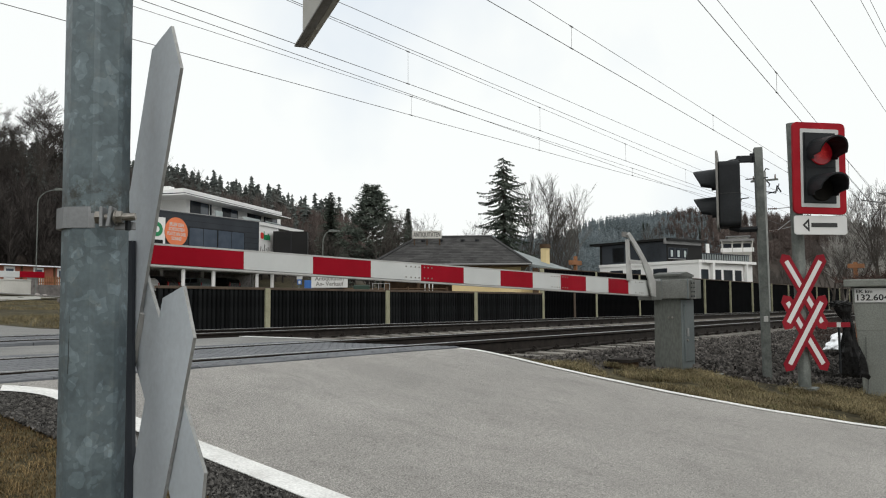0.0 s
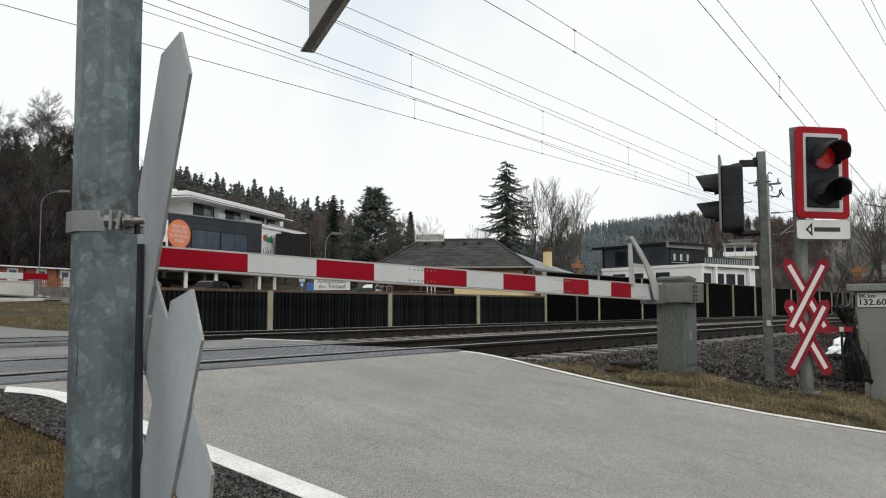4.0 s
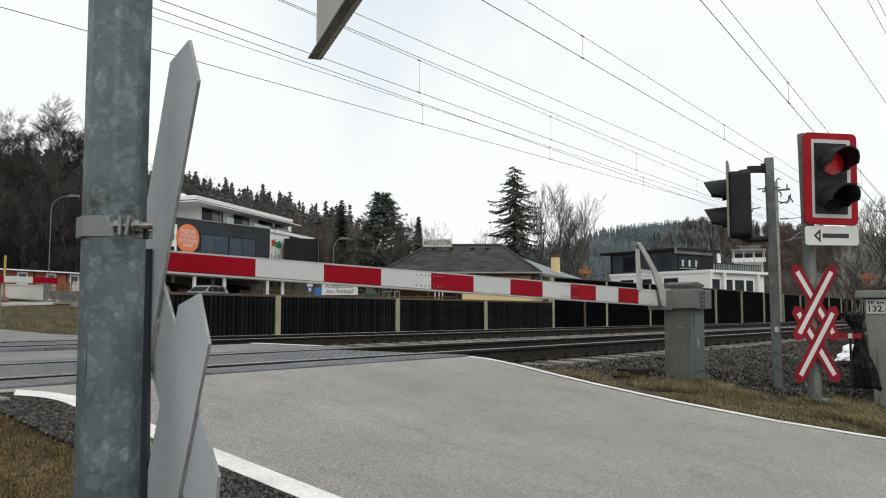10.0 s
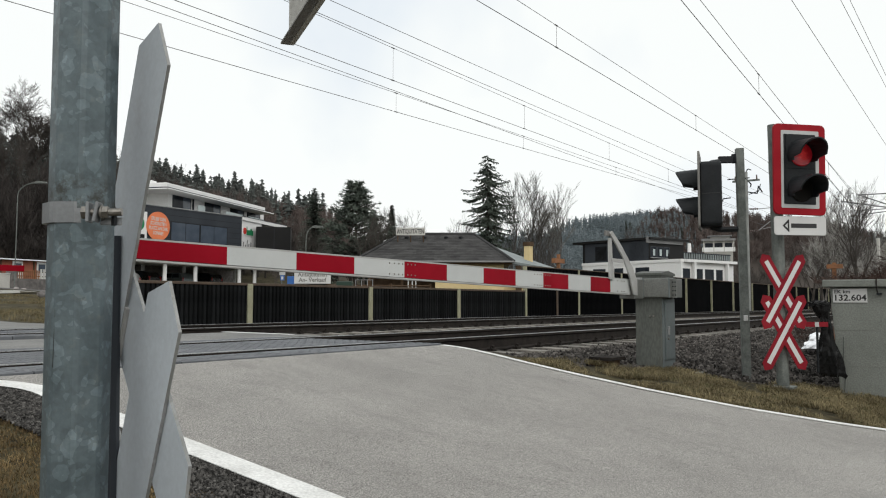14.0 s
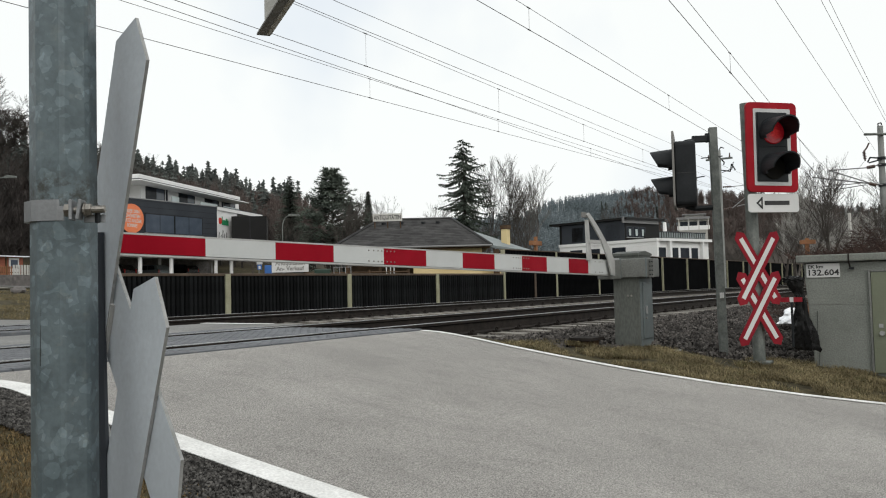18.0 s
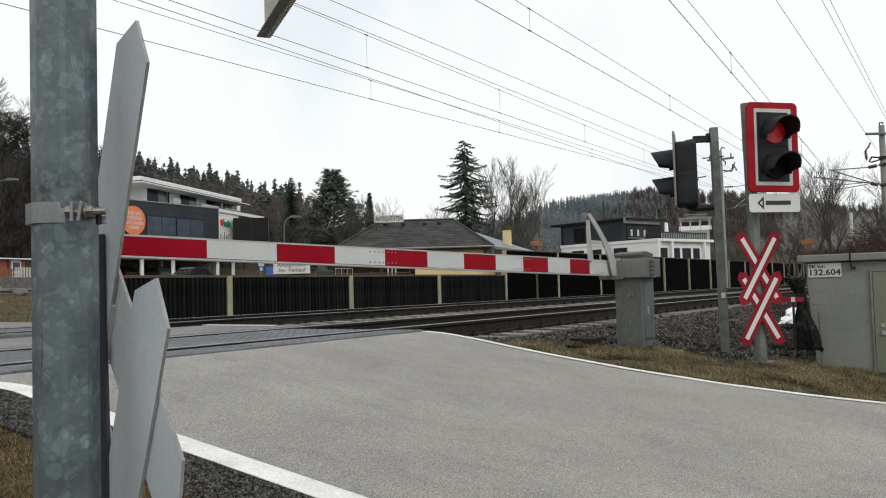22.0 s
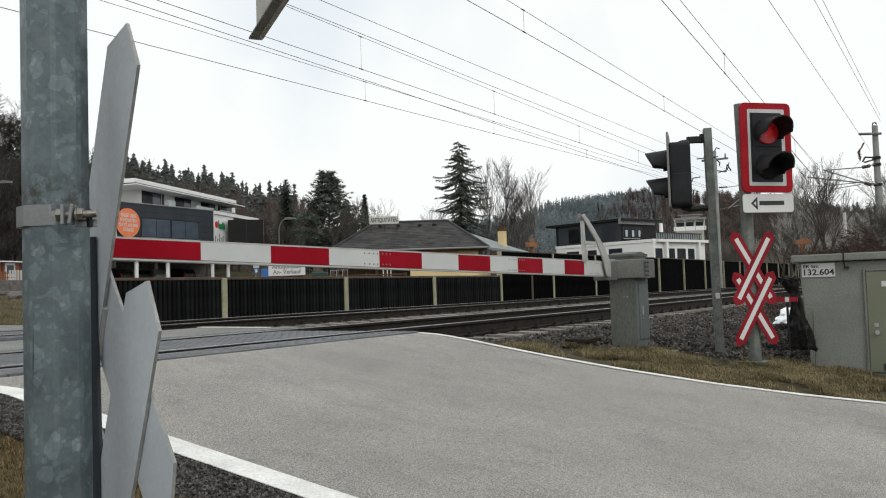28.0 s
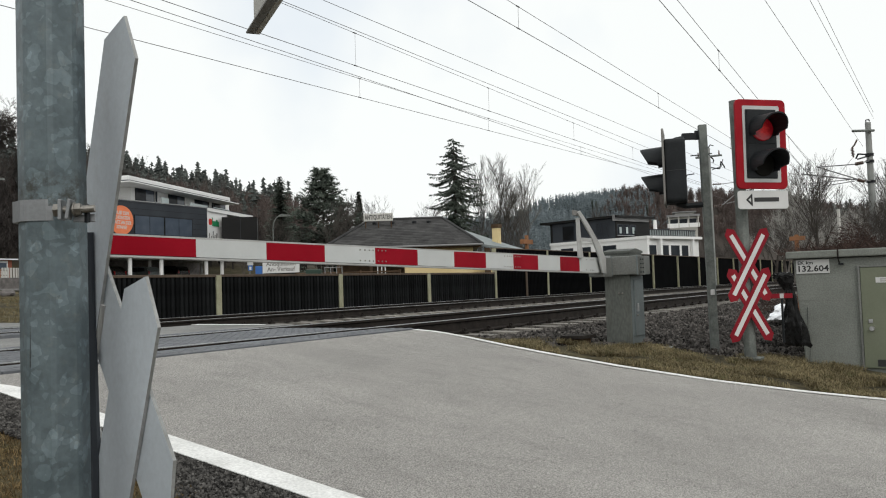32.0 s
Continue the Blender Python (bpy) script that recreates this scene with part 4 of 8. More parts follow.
part("arm_root", block((8.08, 3.29, 1.24), (8.32, 3.46, 1.445), 0.008), M_CABBOX, barrier)
part("side_plate", block((8.318, 3.31, 1.245), (8.338, 3.405, 1.465), 0.003), M_ALU, hous, "dull metal end plate")
part("cover_rim", block((8.322, 3.008, 1.25), (8.331, 3.022, 1.46), 0.002), M_CABINET, hous)
part("cover_rim", block((8.322, 3.29, 1.25), (8.331, 3.305, 1.46), 0.002), M_CABINET, hous)
plate = part("perforated_plate", block((8.40, 2.962, 1.25), (8.412, 3.012, 1.45), 0.003), M_CABBOX, barrier)
for i in range(2):
    for j in range(4):
        part("hole", tube((8.3998, 2.976 + 0.024 * i, 1.28 + 0.045 * j), (8.3985, 2.976 + 0.024 * i, 1.28 + 0.045 * j), 0.008, sides=10), M_BLACK, plate)
part("bolt", tube((8.55, 3.14, 0.60), (8.55, 3.11, 0.60), 0.018, sides=8), M_BOLT, barrier)
part("bolt", tube((8.365, 3.2, 1.06), (8.355, 3.2, 1.06), 0.01, sides=8), M_BOLT, barrier)
part("bolt", tube((8.365, 3.24, 1.06), (8.355, 3.24, 1.06), 0.01, sides=8), M_BOLT, barrier)
# stay of the arm: an upright and a slanting bent strap
mb = Matrix(((1, 0, 0, 0), (0, 0, -1, ARM_Y - 0.04), (0, 1, 0, 0), (0, 0, 0, 1)))
stay = part("stay", prism([(7.50, 1.43), (7.60, 1.43), (7.555, 1.64), (7.54, 1.83), (7.485, 1.83), (7.49, 1.64)], mb, 0.02), M_STAY, barrier, "pale riveted stay of the arm")
part("strap", prism([(7.465, 1.875), (7.525, 1.90), (7.62, 1.845), (7.75, 1.765), (8.01, 1.575), (8.14, 1.435), (8.145, 1.275), (8.04, 1.285), (7.97, 1.44), (7.79, 1.65), (7.58, 1.80)], mb @ pose(0, 0, 0.02), 0.015), M_STAY, barrier, "pale slanting strap")
part("spreader", block((7.52, ARM_Y - 0.07, 1.60), (7.80, ARM_Y - 0.05, 1.635)), M_STAY, barrier)
part("hinge_bracket", block((7.40, ARM_Y - 0.06, 1.85), (7.52, ARM_Y - 0.04, 1.90), 0.004), M_SIGNEDGE, barrier)
foot = tagged(part("concrete_foot", block((8.55, 2.80, 0.38), (8.92, 3.12, 0.475), 0.02), M_CONCRETE), "flat concrete cover slab beside the barrier drive", "slab")
manhole = thing("cable_pit", "small open cable pit with a rusty lid in the grass", "cable pit")
part("frame", block((7.93, 3.52, 0.52), (8.22, 3.75, 0.60), 0.01), M_WOODDARK, manhole)
part("lid", prism([(0, 0), (0.34, 0), (0.34, 0.03), (0, 0.03)], pose(7.90, 3.73, 0.605, 90, 0, 0), 0.26), M_SOIL, manhole)

# ---- signals ----
CROSS_OFF = 0.402


def arm_outline(length, half):
    return [(-half, -length + 0.05), (0, -length), (half, -length + 0.05), (half, length - 0.05), (0, length), (-half, length - 0.05)]


def double_cross(parent, m, front, edge, back_only=False, order=(30.4, -30.4), apart=CROSS_OFF, long=0.428, half=0.0595):
    """Two warning crosses one above the other, out of four crossed arms each a plate with a white bar on red."""
    for k, turn in enumerate(order):
        for dz in (apart / 2, -apart / 2):
            base = m @ pose(0, dz, 0.0062 * k, 0, 0, turn)
            a = part("cross_arm", prism(arm_outline(long, half), base, 0.005), front, parent, edge)
            if back_only:  # dull cut edges and a fixing where the arms cross
                a.data.materials.append(M_PLATEEDGE)
                nz = base.to_3x3() @ Vector((0, 0, 1))
                for p in a.data.polygons:
                    p.material_index = 0 if abs(p.normal.dot(nz)) > 0.5 else 1
                if k == 0:
                    part("spacer", tube(base @ Vector((-half - 0.002, -0.10, 0.006)), base @ Vector((-half - 0.002, -0.012, 0.006)), 0.0058, sides=10), M_STAY, a, "pale tube clamped on the edge")
            if not back_only:
                part("white_bar", prism([(-0.022, -long + 0.08), (0.022, -long + 0.08), (0.022, long - 0.08), (-0.022, long - 0.08)], base @ pose(0, 0, 0.005), 0.001), M_SIGNWHITE, a, "white reflective bar")


def lamp_unit(parent, m, lens_material, sides=20, long=1.0):
    """One lamp: its lens and the long dark hood over it."""
    lens = part("lens", prism(disc(0.118, 24), m @ pose(0, 0, 0.0), 0.02, bevel=0.008), lens_material, parent)
    bm = bmesh.new()
    inner, outer = 0.128, 0.142
    rings = []
    for k in range(sides + 1):
        a = radians(-28 + 236 * k / sides)
        reach = 0.30 if -5 < math.degrees(a) < 185 else 0.12
        reach *= long * (0.72 + 0.28 * math.sin(max(0.0, min(math.pi, a))))
        ring = []
        for r, z in ((inner, 0), (inner, reach), (outer, reach), (outer, 0)):
            ring.append(bm.verts.new(m @ Vector((r * math.cos(a), r * math.sin(a) - 0.16 * z * 0.5, z))))
        rings.append(ring)
    for p, q in zip(rings, rings[1:]):
        for j in range(4):
            bm.faces.new((p[j], q[j], q[(j + 1) % 4], p[(j + 1) % 4]))
    bm.faces.new(rings[0])
    bm.faces.new(rings[-1][::-1])
    bmesh.ops.recalc_face_normals(bm, faces=list(bm.faces))
    part("hood", bm, M_BLACK, parent, "long black hood", smooth=False)
    return lens


def octagon_post(x, y, z0, z1, r, lean=(0, 0), name="post"):
    bm = bmesh.new()
    rings = []
    for z in (z0, z1):
        ox, oy = lean[0] * (z - z0), lean[1] * (z - z0)
        rings.append([bm.verts.new((x + ox + r * 1.08 * math.cos(radians(a)), y + oy + r * 1.08 * math.sin(radians(a)), z)) for a in (6, 16, 51, 61, 96, 106, 141, 151, 186, 196, 231, 241, 276, 286, 321, 331)])
    n = len(rings[0])
    for k in range(n):
        bm.faces.new((rings[0][k], rings[0][(k + 1) % n], rings[1][(k + 1) % n], rings[1][k]))
    bm.faces.new(rings[1])
    bm.faces.new(rings[0][::-1])
    return bm


# red light beyond the road, facing the camera's side
FACE = 224
sig = thing("crossing_signal", "road signal with red light burning, arrow plate and double cross", "traffic signal")
part("post", octagon_post(8.71, 2.00, 0.25, 2.98, 0.055, (-0.055, 0.0)), M_GREYPOLE, sig, "grey galvanised post")
part("foot_plate", block((8.60, 1.89, 0.345), (8.82, 2.11, 0.375), 0.006), M_GREYPOLE, sig)
mboard = upright(8.55, 1.777, 2.505, FACE) @ pose(0, 0, 0, 0, 0, -0.8)
board = part("backing_board", prism(rounded(0.548, 0.895, 0.05), mboard, 0.03, bevel=0.004), M_REDEDGE, sig, "red bordered board with round corners")
part("white_frame", prism(rounded(0.40, 0.765, 0.012), mboard @ pose(0, 0, 0.0305), 0.004), M_SIGNGREY, board)
part("black_field", prism(rounded(0.335, 0.69, 0.008), mboard @ pose(-0.006, 0.0, 0.035), 0.004), M_BLACK, board)
part("back_box", prism(rounded(0.34, 0.72, 0.03), mboard @ pose(0.04, 0, -0.10), 0.10), M_SIGNBACK, board)
for dy in (0.19, -0.165):  # a joint between the two lamp doors, and their hinges
    part("hinge", prism(rounded(0.02, 0.07, 0.004), mboard @ pose(-0.148, dy, 0.039), 0.01), M_BLACK, board)
part("lamp_door", prism(rounded(0.30, 0.33, 0.006), mboard @ pose(-0.006, 0.172, 0.0392), 0.006, bevel=0.002), M_BLACK, board)
part("lamp_door", prism(rounded(0.30, 0.33, 0.006), mboard @ pose(-0.006, -0.172, 0.0392), 0.006, bevel=0.002), M_BLACK, board)
lamp_unit(board, mboard @ pose(0, 0.145, 0.044), M_LENS)
lamp_unit(board, mboard @ pose(0, -0.205, 0.044), M_LENSOFF)
ap = part("arrow_plate", prism(rounded(0.55, 0.185, 0.03), upright(8.55, 1.775, 1.952, FACE), 0.012, bevel=0.003), M_SIGNWHITE, sig, "white plate with a black arrow")
ma = upright(8.55, 1.775, 1.952, FACE) @ pose(0, 0, 0.0125)
part("arrow_shaft", prism([(-0.10, -0.02), (0.17, -0.02), (0.17, 0.022), (-0.10, 0.022)], ma, 0.002), M_TEXT, ap)
part("arrow_head", prism([(-0.19, 0), (-0.125, -0.062), (-0.125, -0.036), (-0.165, 0)], ma, 0.002), M_TEXT, ap)
part("arrow_head", prism([(-0.19, 0), (-0.165, 0), (-0.125, 0.036), (-0.125, 0.062)], ma, 0.002), M_TEXT, ap)
part("arrow_base", prism([(-0.135, -0.055), (-0.12, -0.062), (-0.12, 0.062), (-0.135, 0.055)], ma @ pose(0, 0, 0.0002), 0.002), M_TEXT, ap)
double_cross(sig, upright(8.585, 1.953, 1.112, FACE), M_CROSSRED, "red edged warning cross arm")
part("bracket", block((8.60, 1.92, 1.35), (8.72, 2.01, 1.40), 0.004), M_ALU, sig)
part("bracket", block((8.60, 1.92, 0.92), (8.72, 2.01, 0.97), 0.004), M_ALU, sig)

# second light, turned to the other side, on a square pole
sig2 = thing("crossing_signal", "black two lamp road signal on a grey pole, turned away", "traffic signal")
part("pole", block((-0.044, -0.042, 0), (0.044, 0.042, 2.52), 0.006), M_GREYPOLE, sig2, "weathered grey pole").matrix_basis = pose(8.975, 2.425, 0.33, -0.7, -0.6, 24)
FACE2 = 106
mh = upright(8.723, 2.795, 2.345, FACE2)
head = part("lamp_housing", prism(rounded(0.36, 0.69, 0.05), mh @ pose(0, 0, -0.215), 0.215, bevel=0.012), M_BLACK, sig2)
part("backing_board", prism(rounded(0.50, 0.82, 0.05), mh @ pose(0, 0.04, 0), 0.022, bevel=0.004), M_SIGNEDGE, sig2, "pale edged backing board")
lamp_unit(head, mh @ pose(0, 0.145, 0.006), M_LENS, long=0.84)
lamp_unit(head, mh @ pose(0, -0.15, 0.006), M_LENSOFF, long=0.84)
part("cover_joint", prism(rounded(0.364, 0.006, 0.001), mh @ pose(0, 0.0, -0.2), 0.19), M_TEXT, head)
part("upper_bracket", chain([(8.70, 2.74, 2.665), (8.745, 2.68, 2.70), (8.80, 2.60, 2.715)], 0.022), M_BLACK, sig2)
part("bracket_box", block((-0.075, -0.028, -0.035), (0.075, 0.028, 0.035), 0.006), M_BLACK, sig2).matrix_basis = pose(8.835, 2.56, 2.725, 0, 0, -62)
part("upper_clamp", block((8.885, 2.455, 2.69), (8.92, 2.515, 2.79), 0.006), M_BLACK, sig2)
part("lower_bracket", chain([(8.75, 2.70, 2.005), (8.80, 2.62, 1.975), (8.93, 2.46, 1.985)], 0.032), M_BLACK, sig2)
part("foot_collar", block((8.90, 2.375, 0.36), (9.03, 2.505, 0.42), 0.006), M_GREYPOLE, sig2)
part("small_box", block((8.90, 2.385, 1.01), (8.925, 2.425, 1.07), 0.004), M_SIGNWHITE, sig2)

# ---- the near post with the back of its signs ----
PX, PY = 0.715, 1.185
near = thing("signal_post", "galvanised steel post carrying grey backed warning signs", "signal post")
part("post", octagon_post(PX + 0.0198, PY + 0.0096, 0.15, 3.1, 0.0434, (-0.016, -0.02)), M_GALV, near, "galvanised steel post with crystal flakes")
part("clamp_band", octagon_post(PX + 0.0005, PY - 0.0085, 1.312, 1.343, 0.0475), M_CLAMP, near, "pale metal clamp band")
U = 75.4
mu = upright(PX, PY, 0, U - 90)  # plane of the signs: its z points away from the post
mc = mu @ Matrix.Translation((0.0717, 1.028, 0.0937)) @ pose(0, 0, 0, -1.0, 0, -6.9)
double_cross(near, mc, M_SIGNBACK, "plain grey back of a cross arm", True, (32.5, -32.5), 0.40, 0.44, 0.066)
ax = Vector((0.0408, -0.0445, 0.0022)).normalized()
o = Vector((0.676, 1.105, 1.3235))
bolt = part("bolt", tube(o + ax * 0.002, o + ax * 0.056, 0.0055, sides=12), M_BOLT, near, "threaded zinc bolt")
for d0, d1, r, n_ in ((0.001, 0.008, 0.0098, 6), (0.0275, 0.0295, 0.0108, 16), (0.0295, 0.0375, 0.0092, 6)):
    part("nut", tube(o + ax * d0, o + ax * d1, r, sides=n_), M_BOLT, bolt)
for k in range(5):  # thread of the free end
    part("thread", tube(o + ax * (0.042 + 0.0028 * k), o + ax * (0.0432 + 0.0028 * k), 0.0057, sides=12), M_BOLT, bolt)
for d0, tip in ((0.0115, 0), (0.0225, 9)):  # the two ears of the band
    c_ = o + ax * d0
    side = Vector((ax.y, -ax.x, 0))
    bm = bmesh.new()
    m_ = Matrix(((ax.x, side.x, 0, c_.x), (ax.y, side.y, 0, c_.y), (0, 0, 1, c_.z), (0, 0, 0, 1))) @ pose(0, 0, 0, 0, tip, 0)
    block((-0.0024, -0.010, -0.0145), (0.0024, 0.014, 0.0145), 0.0012, bm)
    for v in bm.verts:
        v.co = m_ @ v.co
    part("clamp_ear", bm, M_CLAMP, near)
side = Vector((ax.y, -ax.x, 0))
flange = block((0.024, -0.012, -0.0165), (0.054, -0.008, -0.005), 0.001)
for v in flange.verts:
    v.co = Matrix(((ax.x, side.x, 0, o.x), (ax.y, side.y, 0, o.y), (0, 0, 1, o.z), (0, 0, 0, 1))) @ v.co
part("bracket", flange, M_CLAMP, near, "pale flange behind the bolt")
# Dark rod added for the shade between the post and the cross
part("mounting_channel", tube((0.8098, 1.2275, 1.305), (0.8300, 1.2408, 0.7924), 0.0095, sides=8), M_ANTHRACITE, near, "dark strip for the shade between post and sign")
part("sign_bracket", block((0.707, 1.072, 1.306), (0.712, 1.080, 1.332), 0.001), M_BLACK, near)
for p, q in (((0.6715, 1.1503, 1.507), (0.6722, 1.1549, 1.3813)), ((0.6732, 1.1589, 1.2562), (0.6737, 1.1617, 1.1731)), ((0.735, 1.132, 1.5508), (0.74, 1.137, 1.3688)), ((0.6738, 1.1625, 1.16), (0.6742, 1.1642, 1.10))):
    part("seam", tube(p, q, 0.0006, sides=4), M_RAIL, near, "dark weathered seam")
# the board of its own lamp, hanging over the view's upper edge
mb2 = upright(1.118, 1.03, 2.222, 57 - 90)
part("backing_board", prism(rounded(0.5, 0.88, 0.008), mb2 @ pose(0.13, 0.0, -0.012), 0.014, bevel=0.002), M_SLABLIGHT, near, "weathered beige back of the signal board")
part("board_lip", block((-0.12, -0.4395, -0.03), (0.38, -0.4355, 0.0)), M_SIGNEDGE, near, "brown weathered lower lip").matrix_basis = mb2
part("board_arm", block((0.70, 1.12, 2.45), (1.12, 1.18, 2.50), 0.005), M_GALV, near)

# ---- concrete hut ----
hut = thing("relay_hut", "low concrete railway hut with a flat roof and olive door", "hut")
part("wall", block((9.43, -2.2, 0.0), (9.63, 1.68, 1.36), 0.012), M_CONCRETE, hut, "bare weathered concrete wall")
part("wall", block((9.63, 1.50, 0.0), (12.2, 1.68, 1.36), 0.012), M_CONCRETE, hut)
part("wall", block((9.63, -2.2, 0.0), (12.2, -2.02, 1.36), 0.012), M_CONCRETE, hut)
part("wall", block((12.0, -2.02, 0.0), (12.2, 1.50, 1.36), 0.012), M_CONCRETE, hut)
part("roof", block((9.36, -2.3, 1.366), (12.3, 1.742, 1.444), 0.012), M_CONCRETE, hut, "flat concrete roof slab")
for z in (0.55, 0.92):  # marks of the formwork boards
    part("board_joint", block((9.4275, 1.06, z), (9.4305, 1.67, z + 0.003)), M_SIGNEDGE, hut)
hd = part("door", block((9.405, 0.16, 0.22), (9.428, 1.04, 1.25), 0.006), M_DOORGREEN, hut, "olive green steel door")
part("door_handle", tube((9.405, 0.957, 0.625), (9.37, 0.957, 0.625), 0.026, 0.022, sides=12), M_ALU, hd)
part("door_plate", block((9.400, 0.55, 1.09), (9.405, 0.90, 1.145)), M_SIGNWHITE, hd)
for k in range(2):
    part("writing_bar", block((9.3985, 0.60, 1.103 + 0.02 * k), (9.4, 0.86, 1.110 + 0.02 * k)), M_SIGNEDGE, hd)
part("lock", block((9.396, 0.945, 0.68), (9.405, 0.985, 0.72), 0.003), M_ALU, hd)
part("vent_slot", block((9.400, 0.70, 0.24), (9.405, 0.92, 0.31)), M_TEXT, hd)
for lo, hi in (((9.398, 1.042, 0.20), (9.428, 1.062, 1.272)), ((9.398, 0.14, 1.252), (9.428, 1.042, 1.272))):
    part("door_frame", block(lo, hi, 0.003), M_CABBOX, hut, "dull grey door frame")
kp = part("number_plate", block((9.418, 1.325, 1.205), (9.429, 1.65, 1.352), 0.003), M_SIGNWHITE, hut, "white distance plate with black figures")
mk = upright(9.4175, 1.488, 1.276, 180)
lettering("writing", "EK km", 0.05, mk @ pose(-0.07, 0.042, 0), M_TEXT, kp, 0.15)
lettering("writing", "132.604", 0.088, mk @ pose(0.0, -0.022, 0), M_TEXT, kp, 0.296)
part("hook", chain([(9.355, 1.23, 1.445), (9.352, 1.23, 1.36), (9.40, 1.228, 1.31)], 0.007), M_RAIL, hut)
part("bracket", block((9.385, 1.19, 1.285), (9.428, 1.235, 1.305)), M_BLACK, hut)
part("cable", chain([(9.424, 1.56, 0.85), (9.42, 1.565, 0.6), (9.424, 1.55, 0.45), (9.42, 1.565, 0.25)], 0.002), M_BLACK, hut)

for ob in hut.children:  # the end wall leans in towards its foot
    for v in ob.data.vertices:
        if ob.name.startswith("wall") and v.co.y > 1.4:
            v.co.y -= 0.075 * (1.36 - v.co.z) / 1.1

# black sheeting wrapped round a stand beside the hut
rnd = np.random.default_rng(11)
sheet = bmesh.new()
rings = []
profile = ((9.16, 1.715, 1.215, 0.05), (9.158, 1.722, 1.195, 0.085), (9.16, 1.712, 1.12, 0.075), (9.172, 1.69, 1.05, 0.045), (9.175, 1.675, 0.98, 0.05), (9.178, 1.672, 0.88, 0.062), (9.184, 1.665, 0.76, 0.085), (9.19, 1.655, 0.66, 0.112), (9.195, 1.655, 0.57, 0.125), (9.20, 1.652, 0.50, 0.128), (9.205, 1.64, 0.435, 0.09))
for (x0, y0, z0, r0), (x1, y1, z1, r1) in zip(profile, profile[1:]):
    for u in (0, 0.5):
        cx, cy, cz, r = x0 + u * (x1 - x0), y0 + u * (y1 - y0), z0 + u * (z1 - z0), r0 + u * (r1 - r0)
        ring = []
        for k in range(26):
            a = k * math.tau / 26
            fold = noise.noise(Vector((math.cos(a) * 3.2, math.sin(a) * 3.2, cz * 3.0))) + 0.6 * noise.noise(Vector((math.cos(a) * 8, math.sin(a) * 8, cz * 11)))
            q = r * (1 + 0.42 * fold)
            ring.append(sheet.verts.new((cx + 0.62 * q * math.cos(a), cy + q * math.sin(a), cz + 0.03 * noise.noise(Vector((a * 2, cz * 9, 4))) - (0.03 * max(0.0, -math.sin(a)) if cz < 0.6 else 0.0))))
        rings.append(ring)
rings.reverse()
for p, q in zip(rings, rings[1:]):
    for k in range(26):
        sheet.faces.new((p[k], p[(k + 1) % 26], q[(k + 1) % 26], q[k]))
sheet.faces.new(rings[-1])
sheet.faces.new(rings[0][::-1])
wrapped = thing("wrapped_stand", "stand wrapped in crumpled black plastic sheeting", "plastic sheeting")
part("sheet", sheet, M_BAG, wrapped)
cap_ = bmesh.new()
bmesh.ops.create_icosphere(cap_, subdivisions=3, radius=1.0)
for v in cap_.verts:
    v.co = Vector((9.16 + 0.06 * v.co.x, 1.738 + 0.105 * v.co.y, 1.185 + 0.035 * v.co.z)) + v.co * (0.03 * noise.noise(v.co * 3.1))
part("hood", cap_, M_BAG, wrapped, "crumpled black plastic over the top")
for sx, sy, sz, w_, h_ in ((13.0, 2.53, 0.56, 1.0, 1.0), (14.4, 2.78, 0.60, 0.8, 1.5), (13.6, 2.52, 0.57, 0.55, 0.8)):
    snow = bmesh.new()
    bmesh.ops.create_icosphere(snow, subdivisions=3, radius=0.2)
    for v in snow.verts:
        v.co = Vector((v.co.x * 2.2 * w_, v.co.y * 0.75 * w_, max(-0.01, v.co.z * 0.42 * h_))) * (1 + 0.45 * noise.noise(v.co * 8 + Vector((sx, 0, 0)))) + Vector((sx, sy, sz))
    tagged(part("snow_heap", snow, M_SNOW), "small remnant of old snow", "snow", kind="stuff")

# second barrier of the crossing: its red and white tip behind the hut's corner
far_tip = thing("barrier_tip", "red and white tip of a further barrier arm", "barrier")
tip_a, tip_b = Vector((8.915, 1.82, 0.985)), Vector((9.04, 1.636, 0.985))
for k in range(3):
    p, q = tip_a.lerp(tip_b, (0, 0.42, 0.6)[k]), tip_a.lerp(tip_b, (0.42, 0.6, 1.0)[k])
    bm = bmesh.new()
    for c, s_ in ((p, 1), (q, 1)):
        for dx in (0, 0.02):
            for dz in (-0.024, 0.024):
                bm.verts.new(c + Vector((dx, 0, dz)))
    bmesh.ops.convex_hull(bm, input=bm.verts)
    part("arm_section", bm, M_SIGNGREY if k == 1 else M_CROSSRED, far_tip)
part("support", tube((9.0, 1.73, 0.5), (9.0, 1.73, 1.0), 0.012, sides=8), M_BLACK, far_tip)

# ---- helpers for buildings: local frames run x along a face, y up, z out of it ----
def slab(m, x0, x1, y0, y1, z0, z1, bevel=0.0):
    bm = block((x0, y0, z0), (x1, y1, z1), bevel)
    for v in bm.verts:
        v.co = m @ v.co
    if m.determinant() < 0:
        bmesh.ops.reverse_faces(bm, faces=list(bm.faces))
    return bm


